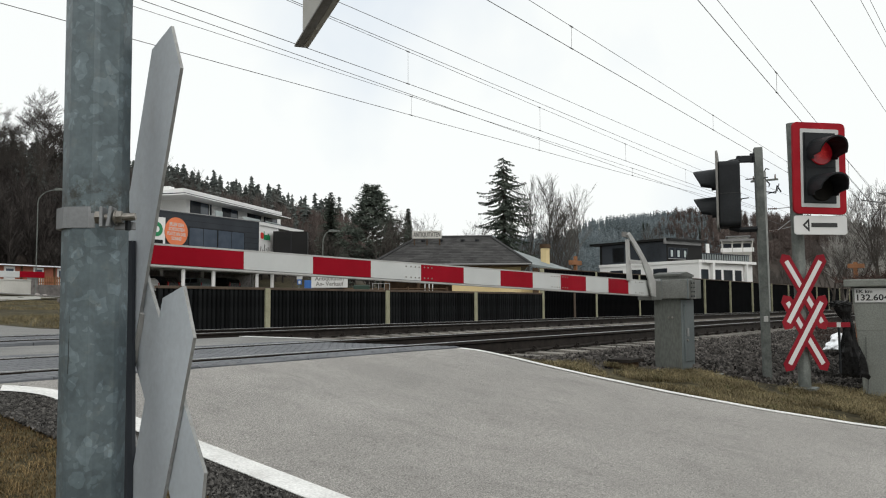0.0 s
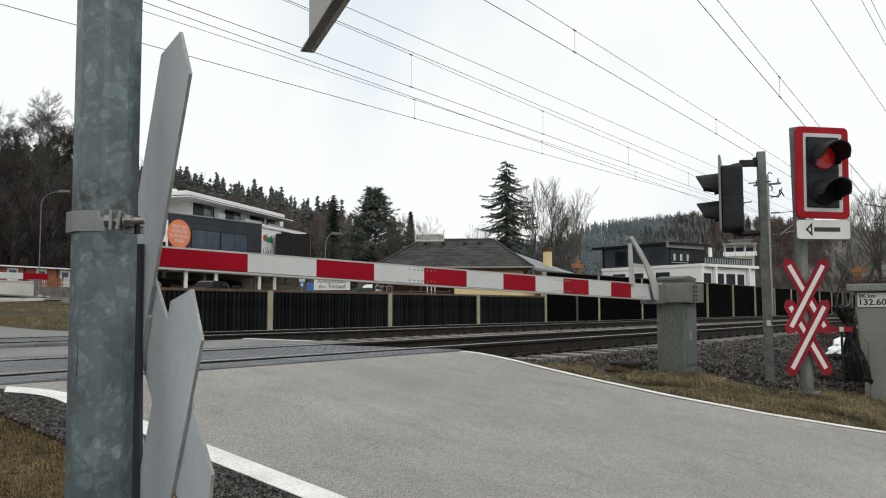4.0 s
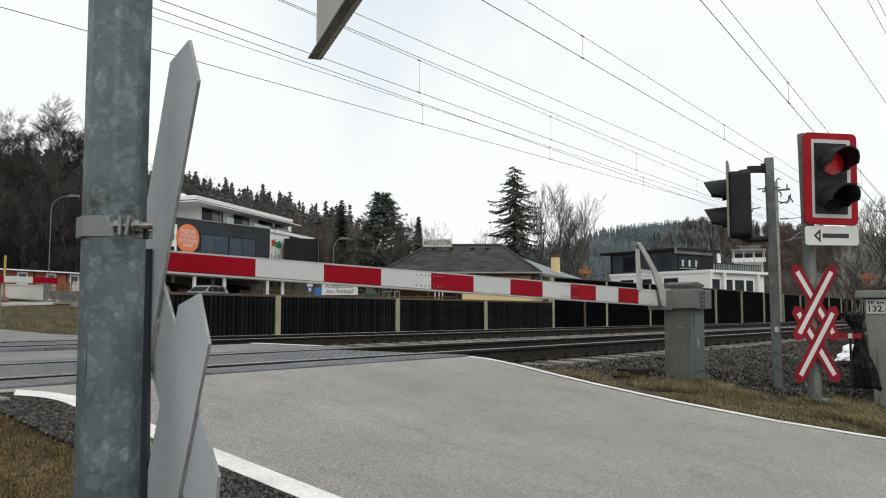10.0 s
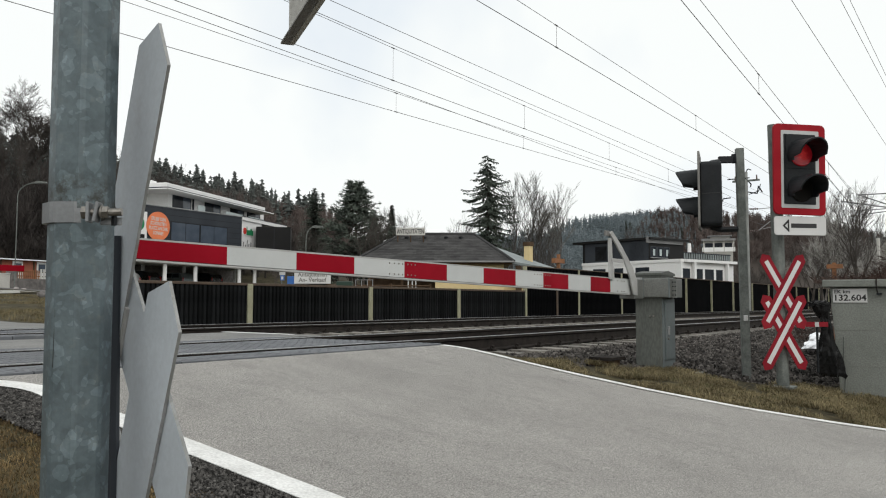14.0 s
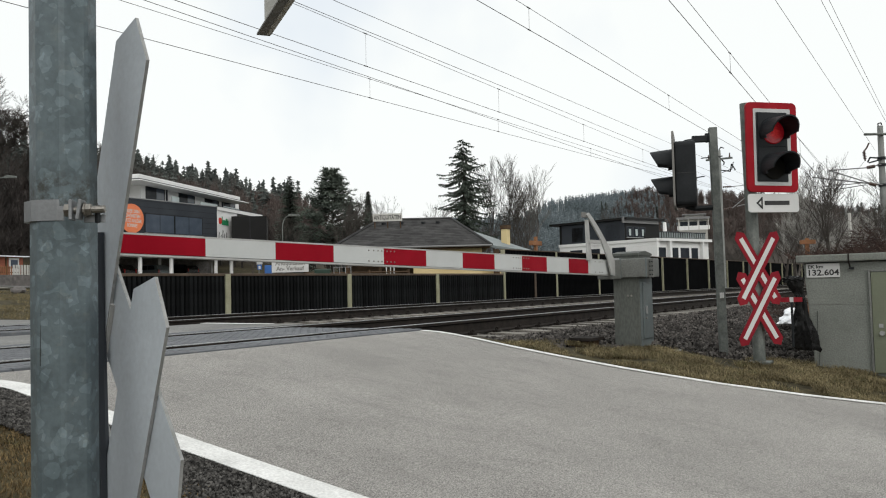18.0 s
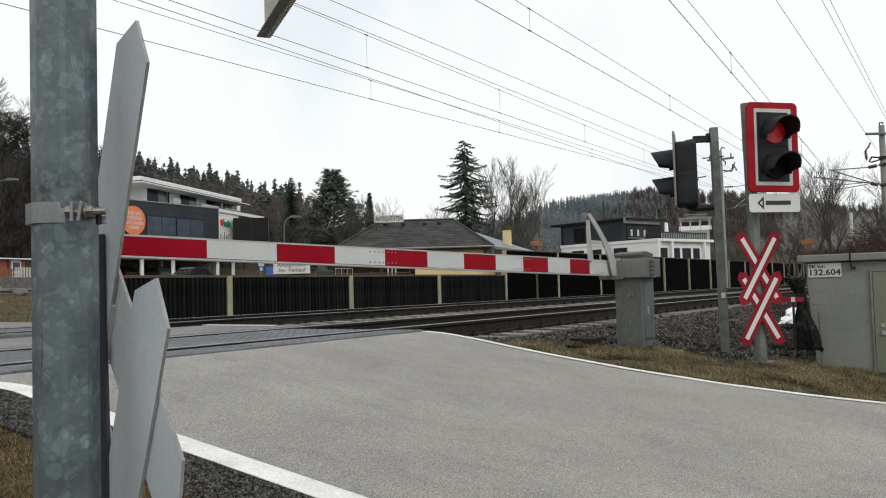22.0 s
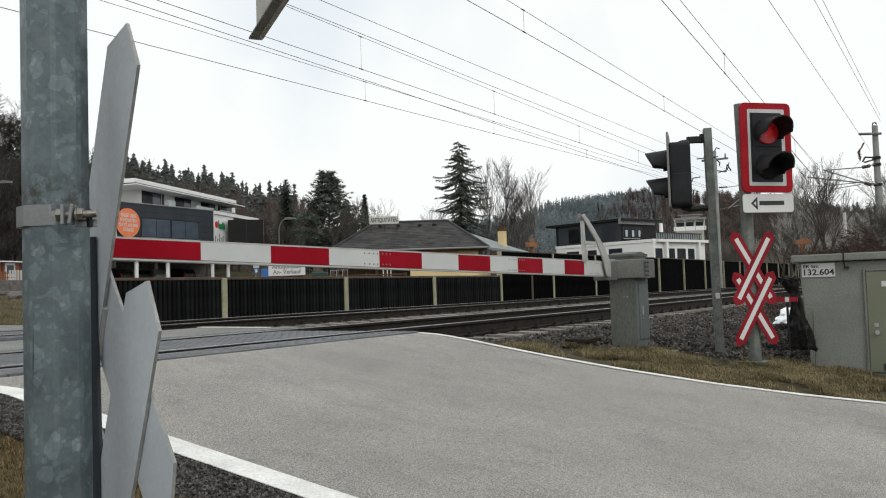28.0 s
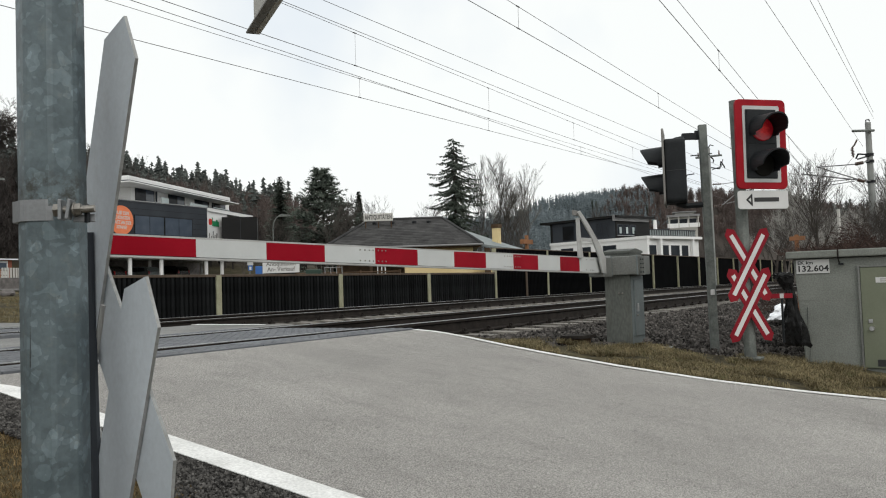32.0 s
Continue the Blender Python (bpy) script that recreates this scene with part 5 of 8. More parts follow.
def window(parent, m, x0, x1, y0, y1, panes=1, frame_material=None, depth=0.05, glass=None):
    """A window set into a face: frame, sill and panes."""
    fm = frame_material or M_ANTHRACITE
    w = part("window", slab(m, x0 - 0.05, x1 + 0.05, y0 - 0.05, y1 + 0.05, -0.10, depth * 0.4), fm, parent)
    for k in range(panes):
        a, b = x0 + (x1 - x0) * k / panes + 0.03, x0 + (x1 - x0) * (k + 1) / panes - 0.03
        part("pane", slab(m, a, b, y0, y1, depth * 0.4, depth * 0.4 + 0.012), glass or M_GLASSDARK, w)
    part("sill", slab(m, x0 - 0.08, x1 + 0.08, y0 - 0.10, y0 - 0.055, 0, depth + 0.06), M_ALU, w)
    return w


# ---- shop with flats above, beyond the street ----
shop = thing("shop_building", "white and anthracite shop building with flats above", "building")
ms = upright(42.8, 61.3, 0, 276)    # the street front
GS = 2.75
# Stone tone, darker than the render, carries the shade of the undercroft
part("ground_floor_wall", slab(ms, -3.5, 17.5, GS - 1.2, 4.7, -7.3, -7.0), M_STONE, shop)
part("side_wall", slab(ms, -3.2, -2.9, GS - 1.2, 6.0, -4.4, -3.3), M_WALLWHITE, shop)
part("floor_slab", slab(ms, -3.2, 17.4, 4.7, 6.0, -7.3, -0.06), M_WALLWHITE, shop, "white storey slab over open parking")
part("upper_wall", slab(ms, -3.2, 11.2, 6.0, 9.52, -4.4, 0.0), M_ANTHRACITE, shop, "anthracite clad upper wall")
part("parapet", slab(ms, -3.25, 11.24, 9.52, 9.60, -4.45, 0.04), M_ALU, shop)
for k in range(7):  # joints of the cladding
    part("cladding_joint", slab(ms, -3.2, 11.2, 6.35 + 0.5 * k, 6.37 + 0.5 * k, 0.0, 0.006), M_BLACKCLAD, shop)
for x in (2.25, 5.85, 11.6, 13.8):
    part("column", tube(ms @ Vector((x, GS - 1.0, -0.6)), ms @ Vector((x, 4.72, -0.6)), 0.18, sides=12), M_WALLWHITE, shop, "slender white column")
for x in (3.6, 8.6, 10.2, 15.6):
    part("column", tube(ms @ Vector((x, GS - 1.0, -5.0)), ms @ Vector((x, 4.72, -5.0)), 0.16, sides=10), M_WALLWHITE, shop)
part("ceiling_light", slab(ms, 1.0, 10.0, 4.64, 4.69, -4.0, -3.8), M_WALLWHITE, shop)
window(shop, ms, 2.30, 5.66, 6.66, 8.26, 2, M_BLACKCLAD, glass=M_GLASSBLUE)
window(shop, ms, 5.78, 9.18, 6.66, 8.26, 2, M_BLACKCLAD, glass=M_GLASSBLUE)
# the end part is turned away from the front
mE = upright(*(ms @ Vector((11.22, 0, 0))), 292)
part("end_wall", slab(mE, 0.0, 4.3, 4.9, 9.55, -4.4, 0.0), M_WALLWHITE, shop, "white rendered end wall")
part("fascia", slab(mE, 0.0, 10.3, 9.24, 9.58, -4.4, 0.12), M_WALLWHITE, shop, "white roof fascia")
part("fascia_cap", slab(mE, -0.02, 10.35, 9.58, 9.63, -4.42, 0.14), M_ANTHRACITE, shop)
sg = part("shop_sign", slab(mE, 0.12, 2.5, 7.75, 8.75, 0.0, 0.03), M_WALLWHITE, shop)
part("red_mark", prism(rounded(0.62, 0.62, 0.2), mE @ pose(0.55, 8.22, 0.03), 0.03), M_REDSHAPE, sg)
for k, (h, w) in enumerate(((0.82, 0.12), (0.5, 0.32), (0.5, 0.3), (0.66, 0.3), (0.5, 0.24))):
    x = 0.92 + (0, 0.15, 0.5, 0.83, 1.16)[k]
    part("green_bar", slab(mE, x, x + w, 7.85, 7.85 + h, 0.03, 0.06), M_GREEN, sg)
for k, (x, h) in enumerate(((0.2, 0.85), (0.62, 0.6), (1.0, 1.1), (1.35, 0.75), (1.75, 0.9))):
    part("grey_motif", prism([(x, 6.2), (x + 0.3, 6.2), (x + 0.22, 6.3 + 0.6 * h), (x + 0.3, 6.2 + h), (x + 0.12, 6.3 + h), (x + 0.04, 6.3 + 0.4 * h)], mE @ pose(0, 0, 0.002), 0.01), M_GREENEAVE, shop)
mq = upright(57.78, 60.72, 0, 225)
part("black_cube", slab(mq, -2.67, 0.75, 4.9, 8.75, -5.0, 0.0), M_BLACKCLAD, shop, "black clad protruding box")
part("cube_joint", slab(mq, -0.9, -0.87, 4.9, 8.75, 0.0, 0.006), M_ANTHRACITE, shop)
part("panel", slab(ms, -2.7, -0.4, 5.6, 8.9, 0.0, 0.06), M_WALLWHITE, shop, "white sign panel")
part("green_motif", prism(disc(0.62, 24), ms @ pose(-1.3, 7.85, 0.06), 0.02), M_GREEN, shop)
part("white_core", prism(disc(0.26, 16), ms @ pose(-1.3, 7.85, 0.082), 0.006), M_WALLWHITE, shop)
part("green_motif", slab(ms, -1.92, -1.62, 7.3, 8.75, 0.06, 0.079), M_GREEN, shop)
part("black_field", slab(ms, -2.4, -0.65, 5.9, 6.95, 0.06, 0.08), M_BLACKCLAD, shop)
part("green_motif", slab(ms, -2.4, -1.9, 6.9, 8.3, 0.06, 0.08), M_GREEN, shop)
od = part("orange_disc", prism(disc(1.27, 40), ms @ pose(0.77, 7.75, 0.08), 0.06), M_ORANGE, shop, "round orange sign with white words")
for k, (words, w) in enumerate((("ERLEB' DEN", 1.55), ("SCHÖNSTEN", 1.75), ("PLATZ AN DER", 2.05), ("SONNE!", 1.1))):
    lettering("writing", words, 0.42, ms @ pose(0.77, 8.37 - 0.41 * k, 0.145, 0, 0, -1.5), M_SIGNWHITE, od, w)
# set back top storey with its wide roof, on a line of its own
mt0 = upright(42.8, 61.3, 0, 292)
mt = mt0 @ pose(0, 0, -2.2)
part("top_wall", slab(mt0, 6.2, 26.5, 9.4, 11.62, -9.0, -2.2), M_WALLWHITE, shop, "white set-back top storey")
part("roof", slab(mt0, 3.1, 25.2, 11.40, 11.50, -9.6, -0.3, 0.02), M_WALLWHITE, shop, "broad white flat roof slab")
part("roof_edge", slab(mt0, 3.2, 24.6, 11.50, 11.60, -9.5, -0.45), M_ANTHRACITE, shop, "dark roof edge strip")
part("roof_crown", slab(mt0, 3.35, 23.6, 11.60, 12.02, -9.4, -0.62, 0.05), M_WALLWHITE, shop)
part("roof_vent", slab(mt0, 3.9, 4.7, 12.02, 12.36, -3.2, -2.5, 0.05), M_WALLWHITE, shop)
part("pipe", tube(mt @ Vector((10.55, 9.4, 0.07)), mt @ Vector((10.55, 11.42, 0.07)), 0.09, sides=8), M_ANTHRACITE, shop)
part("pipe", tube(mt @ Vector((22.3, 10.4, 0.07)), mt @ Vector((22.3, 11.42, 0.07)), 0.12, sides=8), M_ANTHRACITE, shop)
for x0, x1, y0 in ((6.95, 10.25, 9.95), (12.9, 16.1, 10.05), (18.3, 21.5, 10.2), (22.8, 25.5, 10.3)):
    w = window(shop, mt, x0, x1, y0, 11.42, 2, M_BLACKCLAD, glass=M_GLASSDARK)
    part("far_pane", slab(mt, x0 + 0.54 * (x1 - x0), x1 - 0.14, y0 + 0.05, 11.34, 0.033, 0.04), M_GLASSBLUE, w)
for x0, x1 in ((8.6, 9.95), (14.15, 17.8), (19.2, 23.0)):
    part("glass_screen", slab(mt0, x0, x1, 9.70, 10.56, -0.5, -0.46), M_TIN, shop, "frosted glass balcony screen")

# ---- low house with the hipped roof ----
antique = thing("hipped_roof_house", "low yellow house with dark hipped shingle roof", "house")
mh2 = upright(31.7, 28.0, 0, 214)
W_H, D_H, E_H, R_H = 8.05, 8.2, 3.40, 5.03
part("wall", slab(mh2, 4.1, W_H - 0.4, 0.6, E_H, -D_H + 0.4, -0.4), M_YELLOW, antique, "yellow rendered walls")
part("porch_wall", slab(mh2, 0.4, 4.1, 0.6, E_H, -D_H + 0.4, -2.2), M_WOODDARK, antique, "dark boarded wall of the open porch")
for x in (0.6, 2.3):
    part("porch_post", slab(mh2, x, x + 0.14, 0.6, E_H, -0.6, -0.46), M_WOODDARK, antique)
eave = [mh2 @ Vector((x, E_H - 0.12, z)) for x, z in ((-0.1, 0.1), (W_H + 0.1, 0.1), (W_H + 0.1, -D_H - 0.1), (-0.1, -D_H - 0.1))]
ridge = [mh2 @ Vector((2.1, R_H, -D_H / 2)), mh2 @ Vector((W_H - 1.9, R_H, -D_H / 2))]


def roof_face(corners, courses):
    """Overlapping courses of shingles climbing one face of the roof: each course a strip with a proud lower edge."""
    a, b, c, d = corners  # eave left, eave right, top right, top left
    bm = bmesh.new()
    nrm = (b - a).cross(d - a).normalized()
    for k in range(courses):
        s0, s1 = k / courses, (k + 1) / courses
        l0, r0 = a.lerp(d, s0), b.lerp(c, s0)
        l1, r1 = a.lerp(d, s1), b.lerp(c, s1)
        n = max(2, int((r0 - l0).length / 0.33))
        for j in range(n):
            p = [l0.lerp(r0, j / n), l0.lerp(r0, (j + 0.96) / n), l1.lerp(r1, (j + 0.96) / n), l1.lerp(r1, j / n)]
            lift = 0.012 + 0.008 * ((j * 5 + k * 3) % 4) / 4
            q = [p[0] + nrm * lift, p[1] + nrm * lift, p[2] + nrm * 0.004, p[3] + nrm * 0.004]
            v = [bm.verts.new(x) for x in q] + [bm.verts.new(p[0]), bm.verts.new(p[1])]
            bm.faces.new(v[:4])
            bm.faces.new((v[4], v[5], v[1], v[0]))
    return bm


under = bmesh.new()
vs = [under.verts.new(p) for p in eave + ridge]
for f in ((0, 1, 5, 4), (1, 2, 5), (2, 3, 4, 5), (3, 0, 4), (3, 2, 1, 0)):
    under.faces.new([vs[i] for i in f])
roof = part("roof", under, M_ROOF, antique, "dark hipped shingle roof")
M_SHINGLE = mat("roof_shingles", (0.043, 0.042, 0.042), (0.068, 0.067, 0.066), 1.2, 0.9, 0, 0.3, 12, 0.3, (0.09, 0.085, 0.08), spread=0.22, island=True, spec=0.12)
e = eave
for corners in ((e[0], e[1], ridge[1], ridge[0]), (e[1], e[2], ridge[1], ridge[1]), (e[3], e[0], ridge[0], ridge[0])):
    tagged(part("shingles", roof_face(corners, 17), M_SHINGLE, roof), kind="stuff")
for p, q in ((ridge[0], ridge[1]), (e[1], ridge[1]), (e[0], ridge[0])):
    part("ridge_cap", tube(p + Vector((0, 0, 0.04)), q + Vector((0, 0, 0.04)), 0.07, sides=6), M_ROOF, roof)
part("gutter", tube(e[0] + Vector((-0.06, -0.05, 0)), e[1] + Vector((-0.06, -0.05, 0)), 0.05, sides=8), M_GREENEAVE, antique, "grey metal gutter")
part("fascia", slab(mh2, 0, W_H, E_H - 0.25, E_H - 0.12, -0.06, 0.02), M_WOODDARK, antique)
for x in (2.4, 3.4, 4.6, 5.4):
    part("snow_guard", block(mh2 @ Vector((x, 4.75, -3.4)) - Vector((0.08, 0.08, 0.02)), mh2 @ Vector((x, 4.75, -3.4)) + Vector((0.08, 0.08, 0.1))), M_BLACK, roof)
# side annex with a light sheet roof
part("annex_wall", slab(mh2, W_H - 0.4, W_H + 2.0, 0.6, 2.9, -6.4, -0.9), M_YELLOW, antique)
an = bmesh.new()
q = [mh2 @ Vector(c) for c in ((W_H - 0.55, 3.42, -0.3), (W_H + 2.4, 2.92, -0.2), (W_H + 2.0, 3.35, -4.0), (W_H - 1.0, 4.35, -3.0))]
vs = [an.verts.new(p) for p in q] + [an.verts.new(p - Vector((0, 0, 0.12))) for p in q]
for f in ((0, 1, 2, 3), (7, 6, 5, 4), (0, 4, 5, 1), (1, 5, 6, 2), (2, 6, 7, 3), (3, 7, 4, 0)):
    an.faces.new([vs[i] for i in f])
part("annex_roof", an, M_OLDTIN, antique, "light sheet metal annex roof")
part("porch_post", slab(mh2, W_H + 0.2, W_H + 0.5, 0.6, 3.1, -0.55, -0.3), M_WOODDARK, antique)
ch = part("chimney", block((39.0, 21.88, 3.0), (39.36, 22.24, 4.28), 0.01), M_YELLOW, antique, "pale yellow chimney")
part("chimney_cap", block((38.96, 21.84, 4.28), (39.40, 22.28, 4.50), 0.01), M_WOODDARK, ch)
rs = thing("roof_sign", "weathered white signboard with dark capitals on the roof ridge", "sign")
mrs = upright(35.5, 27.35, 5.07, 214)
part("board", slab(mrs, -0.8, 0.8, -0.2, 0.22, 0, 0.04), M_SLABLIGHT, rs)
lettering("writing", "ANTIQUITÄTEN", 0.34, mrs @ pose(0, 0, 0.042), M_TEXT, rs, 1.48)
for x in (-0.7, 0.0, 0.7):
    part("support", slab(mrs, x - 0.03, x + 0.03, -0.62, -0.2, -0.05, 0.0), M_WOODDARK, rs)
bs = thing("shop_board", "white board with dark lettering on posts", "sign")
mbs = upright(24.72, 24.18, 2.33, 214)
part("board", slab(mbs, -0.76, 0.76, -0.36, 0.27, 0, 0.04), M_SIGNWHITE, bs)
lettering("writing", "Antiquitäten", 0.24, mbs @ pose(0, 0.01, 0.042), M_SIGNEDGE, bs, 1.22)
lettering("writing", "An- Verkauf", 0.24, mbs @ pose(0, -0.21, 0.042), M_SIGNEDGE, bs, 1.16)
for x in (-0.6, 0.6):
    part("post", slab(mbs, x - 0.04, x + 0.04, -1.5, -0.3, -0.08, 0.0), M_WOODDARK, bs)

# ---- modern white and black house ----
villa = thing("modern_villa", "modern white house with black clad upper floor", "house")
mv = upright(58.55, 20.31, 0, 163)   # face towards the far street; x runs to the near corner
GV = 0.9
# this face is 10 m long and ends at the corner x = 0
part("lower_wall", slab(mv, -9.6, 0, GV, 4.25, -6.6, 0), M_WALLWHITE, villa, "white rendered lower floor")
part("terrace_edge", slab(mv, -9.65, 0.02, 4.2, 4.42, -6.6, 0.05), M_WALLWHITE, villa)
part("upper_wall", slab(mv, -9.7, -2.95, 4.42, 5.98, -4.4, -0.15), M_BLACKCLAD, villa, "black clad upper floor")
part("upper_roof", slab(mv, -10.6, -2.6, 6.0, 6.17, -4.7, 0.1), M_BLACKCLAD, villa, "flat dark roof slab")
for x, w_ in ((-8.3, 1.2), (-4.85, 1.4)):
    part("cladding_panel", slab(mv, x, x + w_, 4.55, 5.7, -0.15, -0.1), M_BLACKCLAD, villa)
window(villa, mv, -8.4, -7.2, 3.3, 3.85, 1)
window(villa, mv, -6.2, -5.4, 3.3, 3.85, 1)
window(villa, mv, -4.1, -2.9, 3.3, 3.85, 1)
mv2 = upright(58.55, 20.31, 0, 253)  # face towards the railway
for x0, x1 in ((0.25, 1.0), (1.7, 2.55), (2.95, 3.95), (4.35, 5.1)):
    window(villa, mv2, x0, x1, 1.5, 3.68, 1)
part("pillar", slab(mv2, 1.2, 1.45, 0.9, 4.2, 0.05, 0.3), M_WALLWHITE, villa)
part("pillar", slab(mv2, 5.4, 5.6, 0.9, 4.2, 0.05, 0.3), M_WALLWHITE, villa)
part("side_terrace", slab(mv2, 0.3, 6.7, 4.2, 4.40, -3, 0.3), M_WALLWHITE, villa)
for x0 in (0.35, 1.15, 1.95):
    w = window(villa, mv2 @ pose(0, 0, -2.95), x0, x0 + 0.62, 4.72, 5.45, 1)
    # Pale strip stands in for light reflected in the pane
    part("curtain", slab(mv2, x0 + 0.2, x0 + 0.46, 4.8, 5.3, -2.916, -2.912), M_TIN, w)
part("balcony_front", slab(mv2, 0.1, 3.3, 4.42, 4.86, -1.2, -1.12), M_BLACKCLAD, villa)
part("rear_upper_wall", slab(mv2, 0.1, 3.9, 4.42, 5.98, -9.4, -3.0), M_ANTHRACITE, villa)
rail = part("terrace_railing", slab(mv2, 0.3, 6.2, 4.86, 4.92, 0.0, 0.06), M_ANTHRACITE, villa)
for k in range(20):
    part("baluster", slab(mv2, 0.32 + 0.295 * k, 0.50 + 0.295 * k, 4.44, 4.85, 0.015, 0.035), M_OLDTIN, rail, "grey railing panel")
part("railing_base", slab(mv2, 0.3, 6.2, 4.42, 4.86, -0.02, 0.01), M_BLACKCLAD, villa)
part("flue", tube(mv2 @ Vector((2.85, 4.6, -1.3)), mv2 @ Vector((2.85, 5.75, -1.3)), 0.17, 0.12, sides=10), M_WALLWHITE, villa)
part("roof_edge_cladding", slab(mv2, -0.3, 4.15, 5.75, 6.2, -2.9, -2.8), M_GREENEAVE, villa)

# houses further back on the slope
def far_house(x, y, w, d, h, roof_h, facing, wall, label, flat=False, base=None):
    hs = thing("far_house", label, "house", group="houses on the far slope")
    z = ground_z(x, y) - 0.5 if base is None else base
    m = upright(x, y, z, facing)
    part("wall", slab(m, -w / 2, w / 2, min(0, ground_z(x, y) - 1 - z), h, -d, 0), wall, hs)
    if flat:
        part("roof", slab(m, -w / 2 - 0.4, w / 2 + 0.4, h, h + 0.35, -d - 0.4, 0.6), M_GREENEAVE, hs)
    else:
        bm = prism([(-w / 2 - 0.4, h), (w / 2 + 0.4, h), (0, h + roof_h)], m @ pose(0, 0, -d - 0.4), d + 0.8)
        part("roof", bm, M_ROOF, hs)
    for k in range(3):
        for r in range(max(1, int(h // 2.6))):
            c = -w / 2 + (k + 0.5) * w / 3
            window(hs, m, c - 0.13 * w, c + 0.13 * w, 2.6 * r + min(0.9, 0.3 * h), 2.6 * r + min(2.2, 0.75 * h), 1)
    return hs


flat_house = far_house(127.8, 38.4, 4.2, 5, 1.5, 0, 198, M_SLABLIGHT, "white house with a wide grey flat roof", True, 9.3)
hs_ = upright(127.8, 38.4, 9.3, 198)
for x in (-2.2, -0.7, 0.8, 2.2):
    part("balcony_post", slab(hs_, x - 0.06, x + 0.06, -0.2, 1.5, 1.0, 1.12), M_SLABLIGHT, flat_house)
part("balcony_rail", slab(hs_, -2.4, 2.4, -0.2, 0.45, 1.02, 1.1), M_WALLWHITE, flat_house)
part("upper_storey", slab(hs_, -1.2, 1.7, 1.85, 2.25, -4.0, -0.8), M_SLABLIGHT, flat_house)
part("upper_roof", slab(hs_, -1.6, 2.0, 2.25, 2.4, -4.4, -0.3), M_GREENEAVE, flat_house)
far_house(123.5, 44.6, 2.2, 5, 2.2, 0.9, 205, M_WALLWHITE, "small white gabled house", False, 8.6)
far_house(105, 38, 8, 8, 5.2, 2.8, 220, M_SLABLIGHT, "pale house with a dark pitched roof")
far_house(150, 16, 9, 8, 5.4, 3, 200, M_WALLWHITE, "white house with a dark pitched roof")
far_house(120, 46, 9, 8, 5.2, 3, 215, M_SLABLIGHT, "pale house with a dark pitched roof")

# ---- across the street on the far side of the field ----
mp_ = Matrix.Translation((20.0, 52.6, 0)) @ pose(0, 0, 0, 0, 0, 11.5)
gw = thing("garden_wall", "long pale rendered garden wall along the street", "wall")
part("wall", slab(mp_, -14, 7.5, 0, 0.25, 1.8, 2.98), M_SLABLIGHT, gw)
part("coping", slab(mp_, -14, 7.5, -0.04, 0.29, 2.98, 3.04), M_SLABLIGHT, gw)
part("pillar", slab(mp_, 7.5, 8.0, -0.06, 0.4, 1.8, 3.25), M_STONE, gw, "grey stone gate pillar")
pick = thing("picket_fence", "weathered wooden picket fence on a stone base", "fence")
part("base", slab(mp_, 8.02, 13.4, 0, 0.3, 1.8, 2.72), M_STONE, pick, "rough grey stone base")
for z in (2.86, 3.16):
    part("rail", slab(mp_, 8.02, 13.4, 0.13, 0.17, z, z + 0.06), M_WOODDARK, pick)
for k in range(28):
    wide = k > 11
    x = 8.1 + 0.15 * k if not wide else 9.9 + 0.22 * (k - 12)
    part("picket", slab(mp_, x, x + (0.13 if wide else 0.07), 0.08, 0.12, 2.72, 3.40 if wide else 3.30), M_SLABLIGHT if wide else M_WOODORANGE, pick)
shed = thing("garden_shed", "low brick red building with white doors behind the wall", "shed")
part("wall", slab(mp_, -13, 13.6, 3.5, 7.0, 2.0, 4.12), M_BRICKRED, shed, "brick red boarded wall")
part("roof", slab(mp_, -13.3, 13.9, 3.2, 7.3, 4.12, 4.20), M_SNOW, shed, "thin flat roof with old snow")
for k, x in enumerate((2.2, 5.6, 8.1, 10.4, 12.4)):
    d_ = part("door", slab(mp_, x, x + 0.82, 3.44, 3.5, 2.5, 4.05), M_SIGNWHITE, shed)
    part("pane", slab(mp_, x + 0.12, x + 0.70, 3.425, 3.44, 3.3, 3.9), M_GLASSBLUE, d_)
for k, x in enumerate((0.8, 3.9, 6.9, 9.4, 12.1)):
    part("post", slab(mp_, x, x + 0.12, 3.42, 3.5, 2.2, 4.12), M_WOODDARK, shed)
M_REDSTONE = mat("red_brown_stone", (0.10, 0.06, 0.05), (0.17, 0.10, 0.085), 4, 0.95, 0, 0.5, 20)
for k, (x, y, s_, m_) in enumerate(((18.2, 40.1, 0.42, M_REDSTONE), (18.3, 33.3, 0.30, M_STONE), (22.8, 44.4, 0.16, M_STONE), (23.3, 44.6, 0.13, M_STONE))):
    bm = bmesh.new()
    bmesh.ops.create_icosphere(bm, subdivisions=2, radius=s_)
    for v in bm.verts:
        v.co = v.co * (1 + 0.35 * noise.noise(v.co * 4 + Vector((k, 0, 0))))
        v.co.z *= 0.6
        v.co += Vector((x, y, ground_z(x, y) + 0.12))
    tagged(part("boulder", bm, m_), "reddish brown boulder beside the footpath" if k == 0 else "grey field boulder lying in the grass", "boulder", "boulders beyond the track")
M_STREET = mat("dark_street_asphalt", (0.065, 0.062, 0.058), (0.10, 0.096, 0.09), 1, 0.9, 0, 0.3, 30)
street = []
